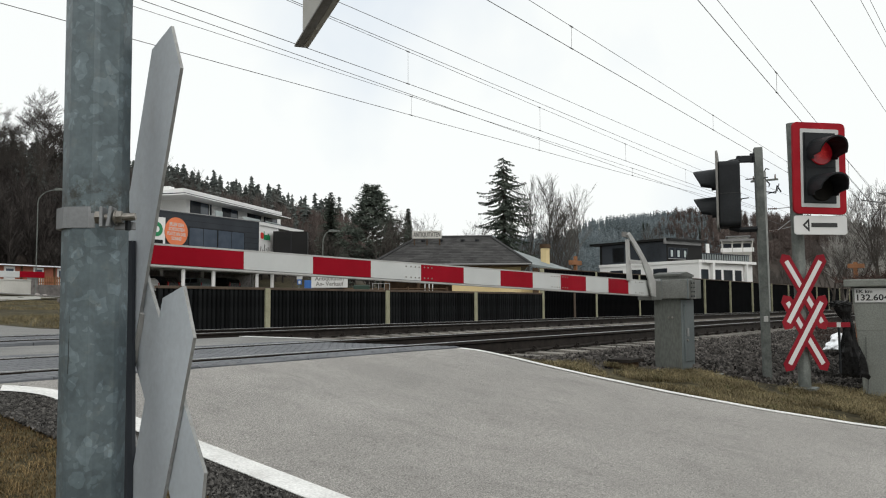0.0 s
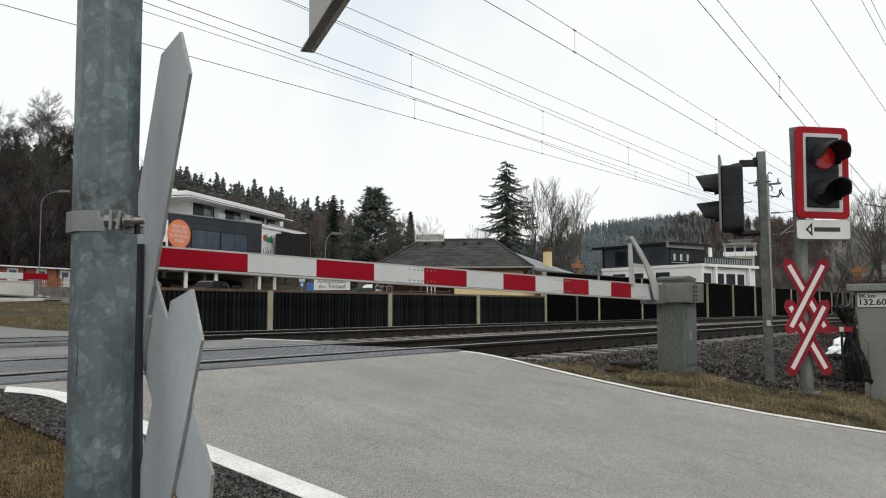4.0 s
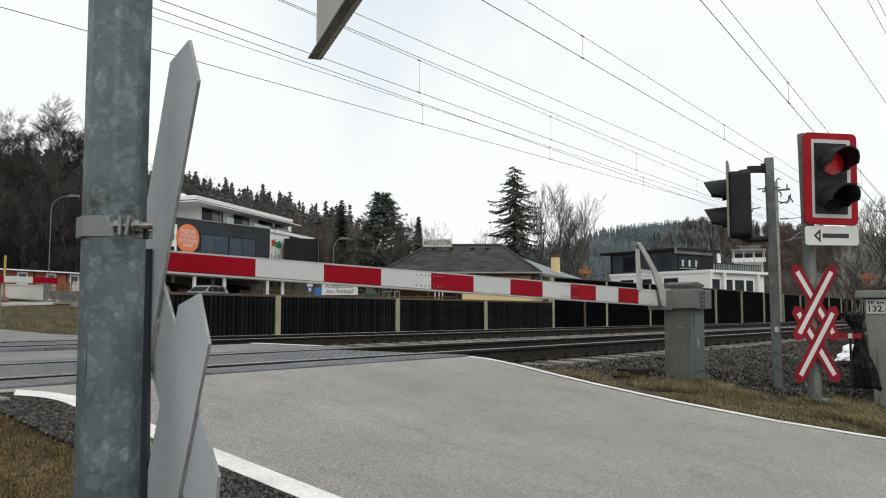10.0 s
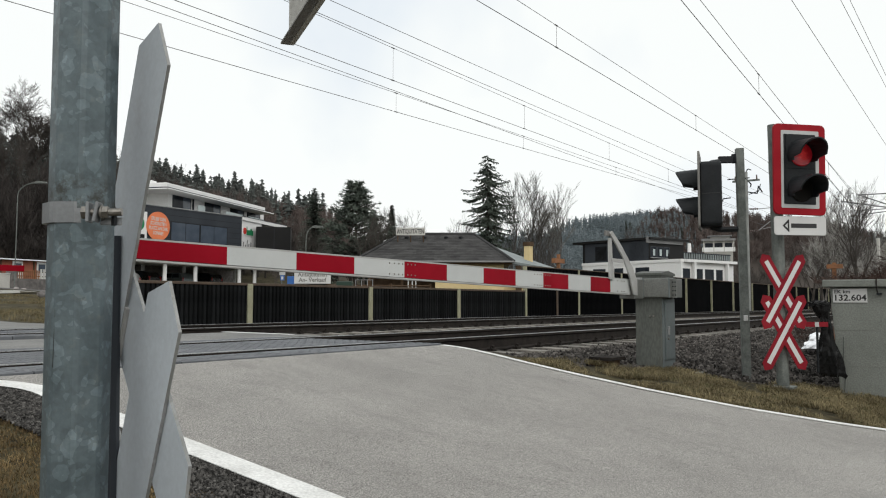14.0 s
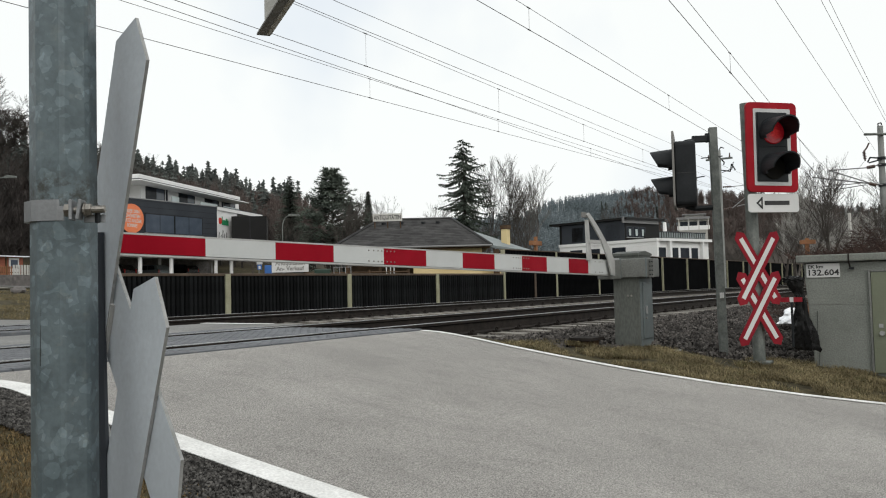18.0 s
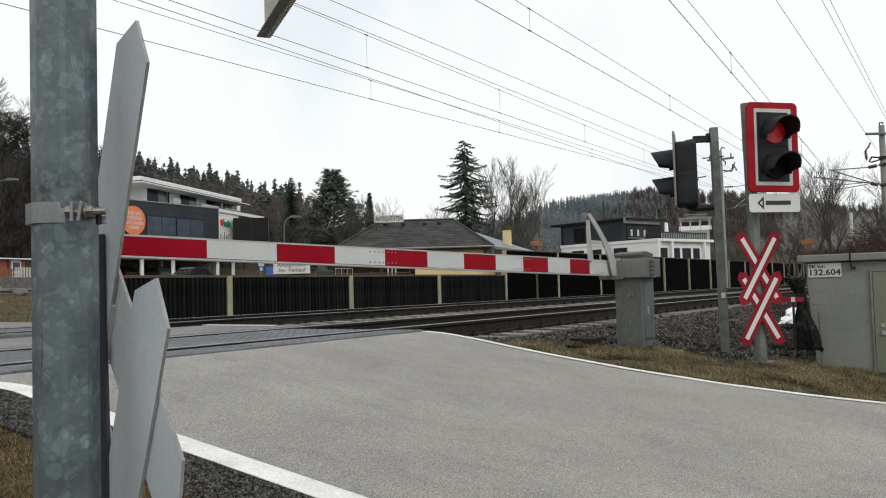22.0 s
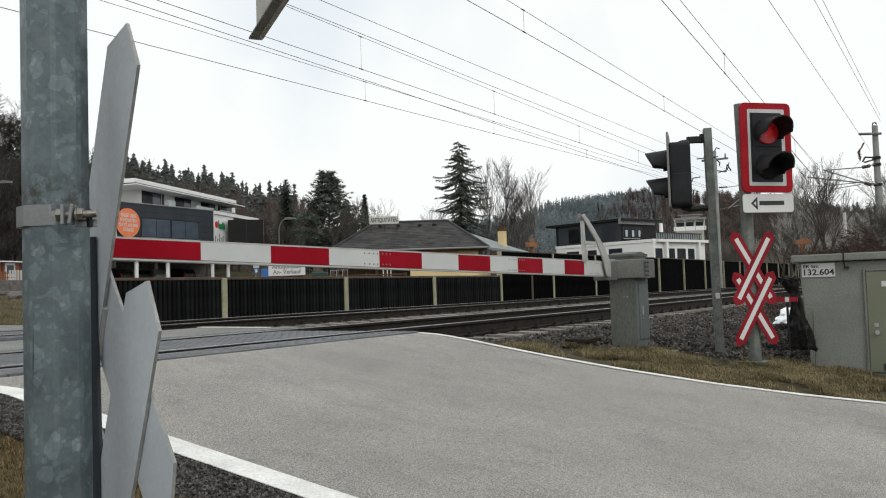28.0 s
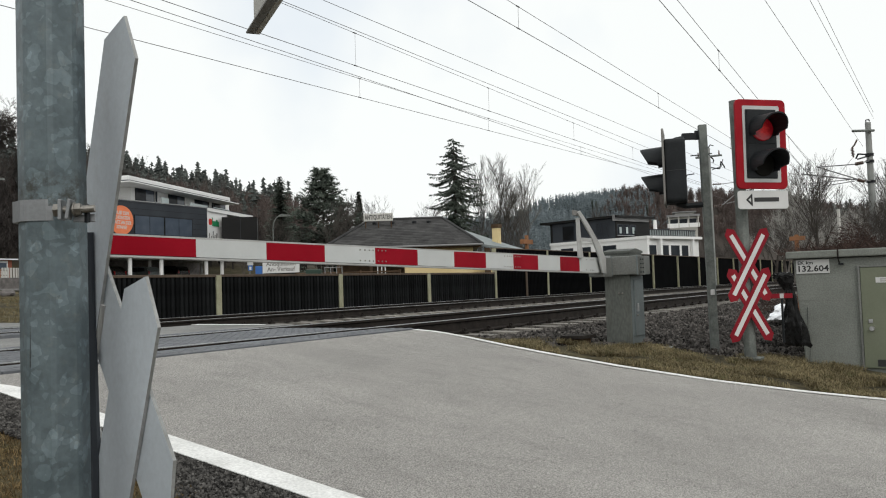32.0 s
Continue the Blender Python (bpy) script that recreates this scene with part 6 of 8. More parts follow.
LANE = ((-15, 76), (-2.5, 64.5), (8.2, 54.2), (14.0, 50.2), (20.0, 48.8), (25.4, 48.3), (30.2, 50.9), (36.1, 54.0), (43.2, 56.4), (51.4, 58.8), (70.7, 61.7), (100, 63.5), (150, 66))
sv, sf = [], []
for k, (x, y) in enumerate(LANE):
    x0, y0 = LANE[max(0, k - 1)]
    x1, y1 = LANE[min(len(LANE) - 1, k + 1)]
    d_ = math.hypot(x1 - x0, y1 - y0)
    nx, ny = -(y1 - y0) / d_, (x1 - x0) / d_
    for w in (-2.6, 2.6):
        sv.append((x + nx * w, y + ny * w, ground_z(x + nx * w, y + ny * w) + 0.10))
for k in range(len(LANE) - 1):
    sf.append((2 * k, 2 * k + 2, 2 * k + 3, 2 * k + 1))
tagged(raw("street", sv, sf, M_STREET), "asphalt street beyond the field", "road", kind="structure")
pv = []
for (x, y), (x2, y2) in zip(((5.0, 27.0), (10.0, 30.3), (15.0, 33.7), (18.8, 36.8), (21.3, 38.6), (29.0, 44.0)), ((7.5, 32.5), (12.5, 36.4), (17.7, 39.9), (22.4, 43.8), (25.5, 46.0), (31.0, 49.0))):
    pv += [(x, y, ground_z(x, y) + 0.05), (x2, y2, ground_z(x2, y2) + 0.05)]
tagged(raw("footpath", pv, [(2 * k, 2 * k + 2, 2 * k + 3, 2 * k + 1) for k in range(5)], M_PATH), "pale side road through the grass", "path", kind="structure")

# ---- lamps, signs and the opposite barrier ----
def street_lamp(x, y, top, reach, turn, base=None):
    z = ground_z(x, y) if base is None else base
    ob = thing("street_lamp", "slim grey street lamp with a curved arm", "street lamp", "street lamps")
    a = Vector((math.cos(radians(turn)), math.sin(radians(turn)), 0))
    p = Vector((x, y, z))
    pts = [p, Vector((x, y, top - 0.9))]
    for k in range(1, 6):
        u = k / 5
        pts.append(Vector((x, y, top - 0.9 + 0.85 * math.sin(u * 1.57))) + a * (reach * (1 - math.cos(u * 1.57))))
    part("mast", chain(pts, 0.034, 8), M_GREYPOLE, ob)
    hd_ = pts[-1]
    part("lamp_head", prism([(-0.1, -0.06), (0.65, -0.04), (0.62, 0.07), (0.1, 0.12), (-0.1, 0.06)], Matrix(((a.x, 0, -a.y, hd_.x), (a.y, 0, a.x, hd_.y), (0, 1, 0, hd_.z), (0, 0, 0, 1))) @ pose(0, 0, -0.1), 0.2), M_GREYPOLE, ob, "flat metal lamp head")
    return ob


street_lamp(39.6, 39.4, 6.3, 0.5, -56)
street_lamp(27.3, 53.4, 9.0, 1.2, -53)

stop = thing("stop_sign", "red octagonal stop sign on a thin pole", "stop sign")
part("pole", tube((13.83, 31.49, 0.9), (13.83, 31.49, 3.75), 0.024), M_SIGNEDGE, stop)
mstop = upright(13.75, 31.39, 3.48, 246)
oct_ = [(0.30 * math.cos(radians(22.5 + 45 * k)), 0.30 * math.sin(radians(22.5 + 45 * k))) for k in range(8)]
pl = part("plate", prism(oct_, mstop, 0.01), M_SIGNWHITE, stop)
part("red_field", prism([(0.93 * x, 0.93 * y) for x, y in oct_], mstop @ pose(0, 0, 0.0102), 0.002), M_REDEDGE, pl)
lettering("writing", "STOP", 0.24, mstop @ pose(0, 0, 0.0135), M_SIGNWHITE, pl, 0.46)
ym = thing("marker_post", "yellow and orange plastic marker post in the grass", "post")
part("upper_sleeve", tube((19.9, 43.4, 2.9), (19.9, 43.4, 4.15), 0.06, sides=10), M_YELLOWPOST, ym, "yellow upper half")
part("lower_sleeve", tube((19.9, 43.4, 1.7), (19.9, 43.4, 2.9), 0.06, sides=10), M_WOODORANGE, ym, "faded orange lower half")
opp = thing("level_crossing_barrier", "lowered red and white barrier arm beyond the tracks", "barrier")
oc = [4.9, 5.4, 5.9, 6.4, 6.87, 7.38, 7.84]
for k, (a, b_) in enumerate(zip(oc, oc[1:])):
    part("arm_section", block((a, 14.97, 1.725 + 0.004 * k), (b_, 15.03, 1.845 + 0.002 * k), 0.004), M_REDBAR if k % 2 else M_WHITEBAR, opp)
part("arm_section", block((2.2, 14.96, 1.70), (4.9, 15.04, 1.86)), M_WHITEBAR, opp)
part("support", tube((6.875, 15.1, 0.6), (6.86, 15.1, 1.72), 0.024, 0.034), M_SIGNEDGE, opp, "thin weathered stanchion")
part("cabinet", block((1.7, 14.85, 0.6), (2.1, 15.2, 1.85), 0.01), M_CABINET, opp)
part("drive_housing", block((1.6, 14.8, 1.6), (2.3, 15.25, 1.9), 0.01), M_CABBOX, opp)
sg1 = thing("parking_sign", "small blue square sign on a pole", "sign")
SGX, SGY = 27.55, 28.95
part("pole", tube((SGX, SGY + 0.04, 0.8), (SGX, SGY + 0.04, 2.6), 0.03), M_GREYPOLE, sg1)
part("plate", slab(upright(SGX, SGY, 2.36, 214), -0.10, 0.10, -0.12, 0.12, 0, 0.02), M_BLUE, sg1)
part("white_field", slab(upright(SGX, SGY, 2.36, 214), -0.05, 0.05, -0.08, 0.06, 0.021, 0.024), M_SIGNWHITE, sg1)
part("upper_plate", slab(upright(SGX, SGY, 2.36, 214), -0.14, 0.14, 0.13, 0.27, 0, 0.02), M_SIGNGREY, sg1)
# ---- trees ----
def stick(v, f, a, b, r0, r1, sides=3):
    d = (b - a)
    q = d.to_track_quat("Z", "Y").to_matrix()
    o = len(v)
    for c, r in ((a, r0), (b, r1)):
        for k in range(sides):
            w = k * math.tau / sides
            v.append(c + q @ Vector((r * math.cos(w), r * math.sin(w), 0)))
    for k in range(sides):
        f.append((o + k, o + (k + 1) % sides, o + sides + (k + 1) % sides, o + sides + k))


def bare_tree(name, height, seed, label, spread=0.55, levels=6, stem=0.3, group="bare trees", thin=0.008):
    """A leafless tree: a tapered trunk with limbs, and a crown of fine twigs."""
    r_ = random.Random(seed)
    tv, tf, cv, cf = [], [], [], []

    def grow(p, d, length, rad, level):
        n = 3 if level < 3 else 2
        for s in range(n):
            q = p + d * (length / n)
            r2 = rad * (1 - 0.32 / n * (s + 1))
            if level < 3:
                stick(tv, tf, p, q, rad, r2, 6 if level == 0 else 4)
            else:
                stick(cv, cf, p, q, max(rad, thin), max(r2, 0.75 * thin), 3)
            d = (d + Vector((r_.gauss(0, 0.10), r_.gauss(0, 0.10), r_.gauss(0.03, 0.05)))).normalized()
            p, rad = q, r2
            if level < levels and (level > 0 or s > 0):
                for _ in range(1 if level < 2 else r_.choice((1, 2))):
                    a = r_.uniform(0, math.tau)
                    side = Vector((math.cos(a), math.sin(a), 0))
                    nd = (d * r_.uniform(0.55, 0.9) + side * spread * r_.uniform(0.6, 1.4) + Vector((0, 0, 0.12))).normalized()
                    grow(p, nd, length * r_.uniform(0.55, 0.75), rad * r_.uniform(0.5, 0.68), level + 1)
        if level < levels:
            grow(p, d, length * 0.7, rad * 0.8, level + 1)

    grow(Vector((0, 0, -0.3)), Vector((r_.gauss(0, 0.04), r_.gauss(0, 0.04), 1)).normalized(), height * 0.36, stem, 0)
    top = max(x.z for x in cv)
    k = height / top
    t = thing(name, label, "tree", group)
    raw("trunk", [x * k for x in tv], tf, M_BARK, t)
    tagged(raw("crown", [x * k for x in cv], cf, M_TWIG, t, "fine bare twigs"), kind="stuff")
    return t


def conifer(name, height, radius, seed, label, first=0.08, tiers=34, per=9, tip=1.25, group="conifers", droop=0.35, sparse=0.0, leaf=0.46, ragged=0.55):
    """A spruce or pine: trunk and whorls of boughs, each carrying ragged sprays of needles."""
    r_ = random.Random(seed)
    v, f, tv, tf = [], [], [], []
    stick(tv, tf, Vector((0, 0, -0.3)), Vector((0, 0, height * 0.98)), height * 0.016, 0.02, 7)
    count = int(tiers * per * 0.8 * (1 - sparse))
    for i in range(count):
        u = (i / count) ** 1.15
        z = height * (first + (1 - first) * u)
        lobe = 1 + 0.22 * noise.noise(Vector((u * 9, seed, i % 3)))
        a = r_.uniform(0, math.tau)
        L = (radius * (1 - u) ** (1 / tip) * lobe + 0.08) * r_.uniform(1.15 - ragged, 1.15)
        d = Vector((math.cos(a), math.sin(a), 0))
        s_ = Vector((-d.y, d.x, 0))
        n = max(3, int(L / (0.45 * leaf)))
        for m in range(n):
            w = (m + r_.random()) / n
            p = Vector((0, 0, z)) + d * (L * w) + Vector((0, 0, -droop * L * w * w + 0.1 * L * w))
            size = leaf * (1 + 0.35 * r_.random()) * (1.15 - 0.55 * w) * min(1.0, 0.35 + L / 2.0)
            for sgn in (-1, 1):
                o = len(v)
                t_ = p + d * size * r_.uniform(0.5, 1.1) + s_ * sgn * size * r_.uniform(0.5, 1.0) + Vector((0, 0, -size * r_.uniform(0.1, 0.6)))
                v += [p + s_ * sgn * 0.02, p + d * size * 0.5 + Vector((0, 0, 0.05 * size)), t_]
                f.append((o, o + 1, o + 2))
            o = len(v)
            v += [p - s_ * size * 0.35, p + s_ * size * 0.35, p + d * size * 0.9 + Vector((0, 0, -size * 0.25))]
            f.append((o, o + 1, o + 2))
    t = thing(name, label, "tree", group)
    raw("trunk", tv, tf, M_BARK, t)
    tagged(raw("crown", v, f, M_NEEDLE, t, "dark green needle sprays"), kind="stuff")
    return t


def spruce_tree(name, height, radius, seed, label, group="conifers"):
    """An old spruce: whorls of sagging boughs that lift at their tips, hung with curtains of sprays, and sky between the tiers."""
    r_ = random.Random(seed)
    v, f, tv, tf = [], [], [], []
    stick(tv, tf, Vector((0, 0, -0.3)), Vector((0, 0, height * 0.99)), 0.24, 0.02, 8)
    d0 = 0.12
    while d0 < height * 0.9:
        reach = radius * min(1.0, 0.10 + 0.9 * (d0 / 3.4) ** 0.75)
        for k in range(4 if d0 < 1.2 else 7):
            a = r_.uniform(0, math.tau)
            L = reach * r_.uniform(0.3, 1.12) * (0.95 + 0.15 * noise.noise(Vector((d0 * 0.9, math.cos(a), math.sin(a)))))
            sag, lift = r_.uniform(0.25, 0.65), r_.uniform(0.05, 0.35)
            z = height - d0 + r_.uniform(-0.3, 0.3) * min(1.0, d0)
            d = Vector((math.cos(a), math.sin(a), 0))
            s_ = Vector((-d.y, d.x, 0))
            n = max(2, int(L / 0.14))
            last = Vector((0, 0, z))
            for m in range(1, n + 1):
                w = m / n
                p = Vector((0, 0, z - L * (sag * w - lift * w * w * w))) + d * (L * w) + s_ * r_.gauss(0, 0.03)
                if m % 2 == 0 or m == n:
                    stick(tv, tf, last, p, 0.022 * (1.2 - w), 0.016 * (1.2 - w), 3)
                    last = p
                for _ in range(6):
                    out = d * r_.uniform(0.0, 0.22) + s_ * r_.uniform(-0.24, 0.24) * (0.5 + 0.5 * w)
                    fall = Vector((0, 0, -r_.uniform(0.04, 0.30) * (1.15 - 0.5 * w)))
                    e = (s_ * r_.uniform(-1, 1) + d * r_.uniform(-1, 1)).normalized() * r_.uniform(0.05, 0.10)
                    o = len(v)
                    v += [p - e, p + e, p + out + fall]
                    f.append((o, o + 1, o + 2))
        d0 += r_.uniform(0.16, 0.27)
    t = thing(name, label, "tree", group)
    raw("trunk", tv, tf, M_BARK, t)
    tagged(raw("crown", v, f, M_NEEDLE, t, "dark green hanging needle sprays"), kind="stuff")
    return t


def pine_tree(name, height, radius, seed, label, limbs=70, group="conifers"):
    """A broad pine: ascending limbs that end in rounded tufts of long needles."""
    r_ = random.Random(seed)
    v, f, tv, tf = [], [], [], []
    stick(tv, tf, Vector((0, 0, -0.3)), Vector((0.15, 0, height * 0.95)), height * 0.02, 0.03, 7)
    for i in range(limbs):
        u = (i + r_.random()) / limbs
        z = height * (0.12 + 0.86 * u)
        reach = radius * (min(1.0, 0.55 + 1.4 * u) if u < 0.4 else max(0.10, (1 - u) / 0.6) ** 0.75) * r_.uniform(0.55, 1.1)
        a = r_.uniform(0, math.tau)
        d = Vector((math.cos(a), math.sin(a), r_.uniform(0.1, 0.45)))
        p = Vector((0, 0, z - 0.2 * reach))
        stick(tv, tf, p, p + d * reach, 0.05, 0.015, 3)
        for w in (0.45, 0.7, 0.9, 1.0):
            for _ in range(2):
                c = p + d * reach * w + Vector((r_.gauss(0, 0.22), r_.gauss(0, 0.22), r_.gauss(0.05, 0.16)))
                for _ in range(22):
                    e = Vector((r_.gauss(0, 1), r_.gauss(0, 1), r_.gauss(0.35, 0.8))).normalized()
                    s_ = e.orthogonal().normalized() * 0.045
                    o = len(v)
                    v += [c - s_, c + s_, c + e * r_.uniform(0.22, 0.46)]
                    f.append((o, o + 1, o + 2))
    t = thing(name, label, "tree", group)
    raw("trunk", tv, tf, M_BARK, t)
    tagged(raw("crown", v, f, M_NEEDLE, t, "dark green needle tufts"), kind="stuff")
    return t


def plant(tree, x, y, turn=0, scale=1.0, z=None, copy=True):
    m = pose(x, y, ground_z(x, y) if z is None else z, 0, 0, turn)
    t = copy_thing(tree, m) if copy else tree
    if not copy:
        tree.matrix_basis = m
    t.scale = (scale,) * 3
    return t


# the tall spruce behind the hipped roof, and its neighbours
spruce = spruce_tree("spruce", 13.0, 2.6, 3, "tall dark spruce with drooping boughs")
plant(spruce, 58.85, 37.05, copy=False, z=0.9)
dark = conifer("conifer", 9.5, 1.9, 5, "dense dark green garden conifer", 0.02, 46, 30, 1.6, droop=0.1, leaf=0.28)
plant(dark, 54.3, 53.0, copy=False, z=2.2)
pine = pine_tree("pine", 10.3, 3.7, 8, "broad dark pine with a ragged top", 250)
plant(pine, 60.2, 53.2, copy=False, z=2.7)
plant(dark, 63.4, 53.5, 40, 0.93)
slim = conifer("cypress", 8.9, 1.25, 9, "slender dark green columnar conifer", 0.02, 60, 34, 1.3, droop=0.05, leaf=0.34)
plant(slim, 66.1, 53.4, copy=False, z=2.4)

bare = [bare_tree("bare_tree", 11.5, 21, "leafless tree with fine brown twigs", 0.40, 5, 0.2), bare_tree("bare_tree", 11.0, 34, "leafless tree with forked upright limbs", 0.30, 5, 0.2), bare_tree("bare_tree", 10.0, 55, "wide leafless tree with fine twigs", 0.48, 5, 0.2), bare_tree("bare_tree", 7.0, 78, "young leafless tree with thin twigs", 0.5, 5, 0.14)]
plant(bare[0], 63.4, 36.6, copy=False, z=0.9, scale=0.66)
plant(bare[1], 61.0, 33.2, 140, copy=False, z=0.9, scale=0.7)
plant(bare[2], 60.2, 31.9, copy=False, z=0.7, scale=0.6)
plant(bare[3], 71.3, 54.7, copy=False)
sparse = bare_tree("bare_tree", 12.0, 34, "tall leafless tree with grey forked limbs", 0.30, 5, 0.17, thin=0.009)
sparse.children[0].data.materials[0] = M_GREYBARK
sparse.children[1].data.materials[0] = M_GREYTWIG
plant(sparse, 62.74, 37.32, copy=False, z=0.9)
for (x, y), turn, size in (((62.04, 34.53), 100, 1.0), ((63.5, 33.93), 215, 0.86), ((62.14, 32.23), 320, 0.88)):
    plant(sparse, x, y, turn, size, z=0.9)
plant(bare[3], 73.0, 55.6, 70, 1.15)
for k, (x, y, s) in enumerate(((55.5, 48.0, 0.7), (58.8, 49.0, 0.8), (50.6, 49.5, 0.7), (47.5, 50.5, 0.6), (62.5, 48.5, 0.75))):
    plant(bare[k % 4], x, y, 50 * k, s)
# thicket beyond the villa and behind the hut
rnd = random.Random(12)
thicket = []
for k in range(64):
    x, y = rnd.uniform(30, 105), 0
    y = rnd.uniform(0.02, 0.25) * x - 2
    if 55 < x < 72 and y > 12:
        continue
    thicket.append((k, x, y, rnd.uniform(0, 360), rnd.uniform(0.24, 0.44) + 0.0032 * x))
for k in range(10):
    plant(bare[k % 4], rnd.uniform(75, 130), rnd.uniform(24, 60), rnd.uniform(0, 360), rnd.uniform(0.6, 0.9))
for k in range(26):  # scrub below the houses on the far slope
    x = rnd.uniform(76, 118)
    plant(bare[(k * 2 + 1) % 4], x, x * rnd.uniform(0.235, 0.335) - 1, rnd.uniform(0, 360), rnd.uniform(0.28, 0.5))
birch = bare_tree("birch", 8.5, 63, "leafless birch with a pale stem", 0.34, 5, 0.15)
birch.children[0].data.materials[0] = M_BIRCH
birch.children[1].data.materials[0] = M_PALETWIG
plant(birch, 41.4, 7.25, copy=False, z=0.4, scale=0.72)
for x, y, turn, k in ((44.0, 7.0, 130, 0.5), (52.0, 8.2, 200, 0.58), (46.0, 5.4, 20, 0.5), (58.0, 10.6, 300, 0.62), (47.0, 4.2, 250, 0.46), (62.0, 8.0, 160, 0.6), (68.0, 12.6, 45, 0.66)):
    plant(birch, x, y, turn, k, z=0.5)
for k, x, y, turn, size in thicket:
    plant(birch if k % 7 == 0 else bare[(k * 3) % 4], x, y, turn, size)
for k, (x, y, size) in enumerate(((273.0, 114.3, 0.74), (273.6, 113.0, 0.70), (259.7, 124.6, 0.66), (278.4, 100.7, 0.62), (279.8, 96.7, 0.58))):  # slim trees standing out on the far slope
    plant(slim, x, y, 60 * k, size)
# the wooded slope at the street's far end
big = bare_tree("bare_tree", 19.0, 91, "large leafless beech on the slope", 0.72, 7, 0.62, thin=0.016)
plant(big, 55.0, 105.5, copy=False, z=11.0)
plant(big, 47.0, 108.0, 100, 0.86, z=11.5)
plant(big, 40.0, 103.0, 190, 0.75, z=9.5)
for k in range(46):
    x, y = rnd.uniform(14, 78), rnd.uniform(80, 112)
    plant(bare[k % 3], x, y, rnd.uniform(0, 360), rnd.uniform(0.75, 1.1))


# ---- far woods: ragged crowns, joined ----
def woods(name, spots, label, material, conif, seed, tall=11.0, blades=70):
    r_ = random.Random(seed)
    v, f = [], []
    for x, y in spots:
        z, h = ground_z(x, y) - 0.4, tall * (r_.uniform(0.7, 1.12) if conif else r_.uniform(0.5, 1.2))
        if conif:
            R, lean, bare_to = h * r_.uniform(0.11, 0.20), r_.gauss(0, 0.03), r_.uniform(0.08, 0.5)
            stick(v, f, Vector((x, y, z)), Vector((x + lean * h, y, z + h)), 0.14, 0.03)
            for i in range(blades):
                u = r_.uniform(bare_to, 1.0)
                a, c = r_.uniform(0, 6.28), Vector((x + lean * h * u, y, z + h * u))
                q = R * (min(1.0, 0.28 + (1 - u) * 2.2)) * (0.75 + 0.5 * noise.noise(Vector((u * 8, x, y)))) * r_.uniform(0.35, 1.3) + 0.08
                d = Vector((math.cos(a), math.sin(a), 0))
                o = len(v)
                v += [c + Vector((0, 0, h * 0.025)), c - Vector((0, 0, h * 0.025)), c + d * q - Vector((0, 0, r_.uniform(-0.1, 0.5) * q))]
                f.append((o, o + 1, o + 2))
                e = Vector((-d.y, d.x, 0)) * q * 0.4
                v += [c + d * q * 0.3, c + d * q * 0.7 + e - Vector((0, 0, 0.3 * q)), c + d * q * 0.7 - e - Vector((0, 0, 0.3 * q))]
                f.append((o + 3, o + 4, o + 5))
        else:
            stick(v, f, Vector((x, y, z)), Vector((x, y, z + h * 0.7)), 0.14, 0.05)
            for i in range(90):
                a, u = r_.uniform(0, 6.28), r_.uniform(0.2, 1.0)
                R = h * 0.30 * math.sin(math.pi * min(1, u * 0.9 + 0.05)) * r_.uniform(0.3, 1.1)
                b = Vector((x + 0.35 * R * math.cos(a), y + 0.35 * R * math.sin(a), z + h * u * 0.78))
                t = Vector((x + R * math.cos(a), y + R * math.sin(a), z + h * (u * 0.85 + 0.15)))
                w = Vector((-math.sin(a), math.cos(a), 0.2)) * 0.05
                o = len(v)
                v += [b - w, b + w, t]
                f.append((o, o + 1, o + 2))
                for _ in range(3):
                    m_ = b.lerp(t, r_.uniform(0.3, 0.9))
                    e_ = m_ + Vector((r_.gauss(0, 0.6), r_.gauss(0, 0.6), r_.uniform(0.3, 1.2)))
                    o = len(v)
                    v += [m_ - w * 0.6, m_ + w * 0.6, e_]
                    f.append((o, o + 1, o + 2))
    return tagged(raw(name, v, f, material), label, "woods", kind="stuff")


def on_ridge(which, count, seed, lo=0.0, hi=1.0, x0=-1e9, x1=1e9):
    r_ = random.Random(seed)
    crest, width = RIDGES[which]
    out = []
    while len(out) < count:
        k = r_.randrange(len(crest) - 1)
        u = r_.random()
        cx = crest[k][0] + u * (crest[k + 1][0] - crest[k][0])
        cy = crest[k][1] + u * (crest[k + 1][1] - crest[k][1])
        # down the slope that faces the railway
        d = (lo + (hi - lo) * r_.random()) * width
        dx, dy = -cx, -cy
        n = math.hypot(dx, dy)
        x, y = cx + dx / n * d + r_.gauss(0, 3), cy + dy / n * d + r_.gauss(0, 3)
        if x0 <= cx <= x1 and y > -20:
            out.append((x, y))
    return out


woods("crest_conifers", on_ridge(0, 320, 1, -0.10, 0.2, 70, 160), "dark conifers along the hill's crest", M_FORESTDARK, True, 31, 10.8, 130)
woods("slope_conifers", on_ridge(0, 90, 2, 0.15, 0.7, 70, 150), "dark conifers among bare trees on the slope", M_FORESTDARK, True, 32, 10, 120)
woods("slope_woods", on_ridge(0, 520, 3, -0.05, 0.8, x1=80), "dark brown leafless woods on the hillside", M_FOREST, False, 33, 7.5)
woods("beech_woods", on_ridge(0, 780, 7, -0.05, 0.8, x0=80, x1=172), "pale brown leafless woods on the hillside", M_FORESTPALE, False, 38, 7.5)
woods("hill_frost_woods", on_ridge(1, 2600, 4, -0.06, 0.8, 240, 356), "frosted conifer woods on the distant hill", M_FROST, True, 34, 6.0, 34)
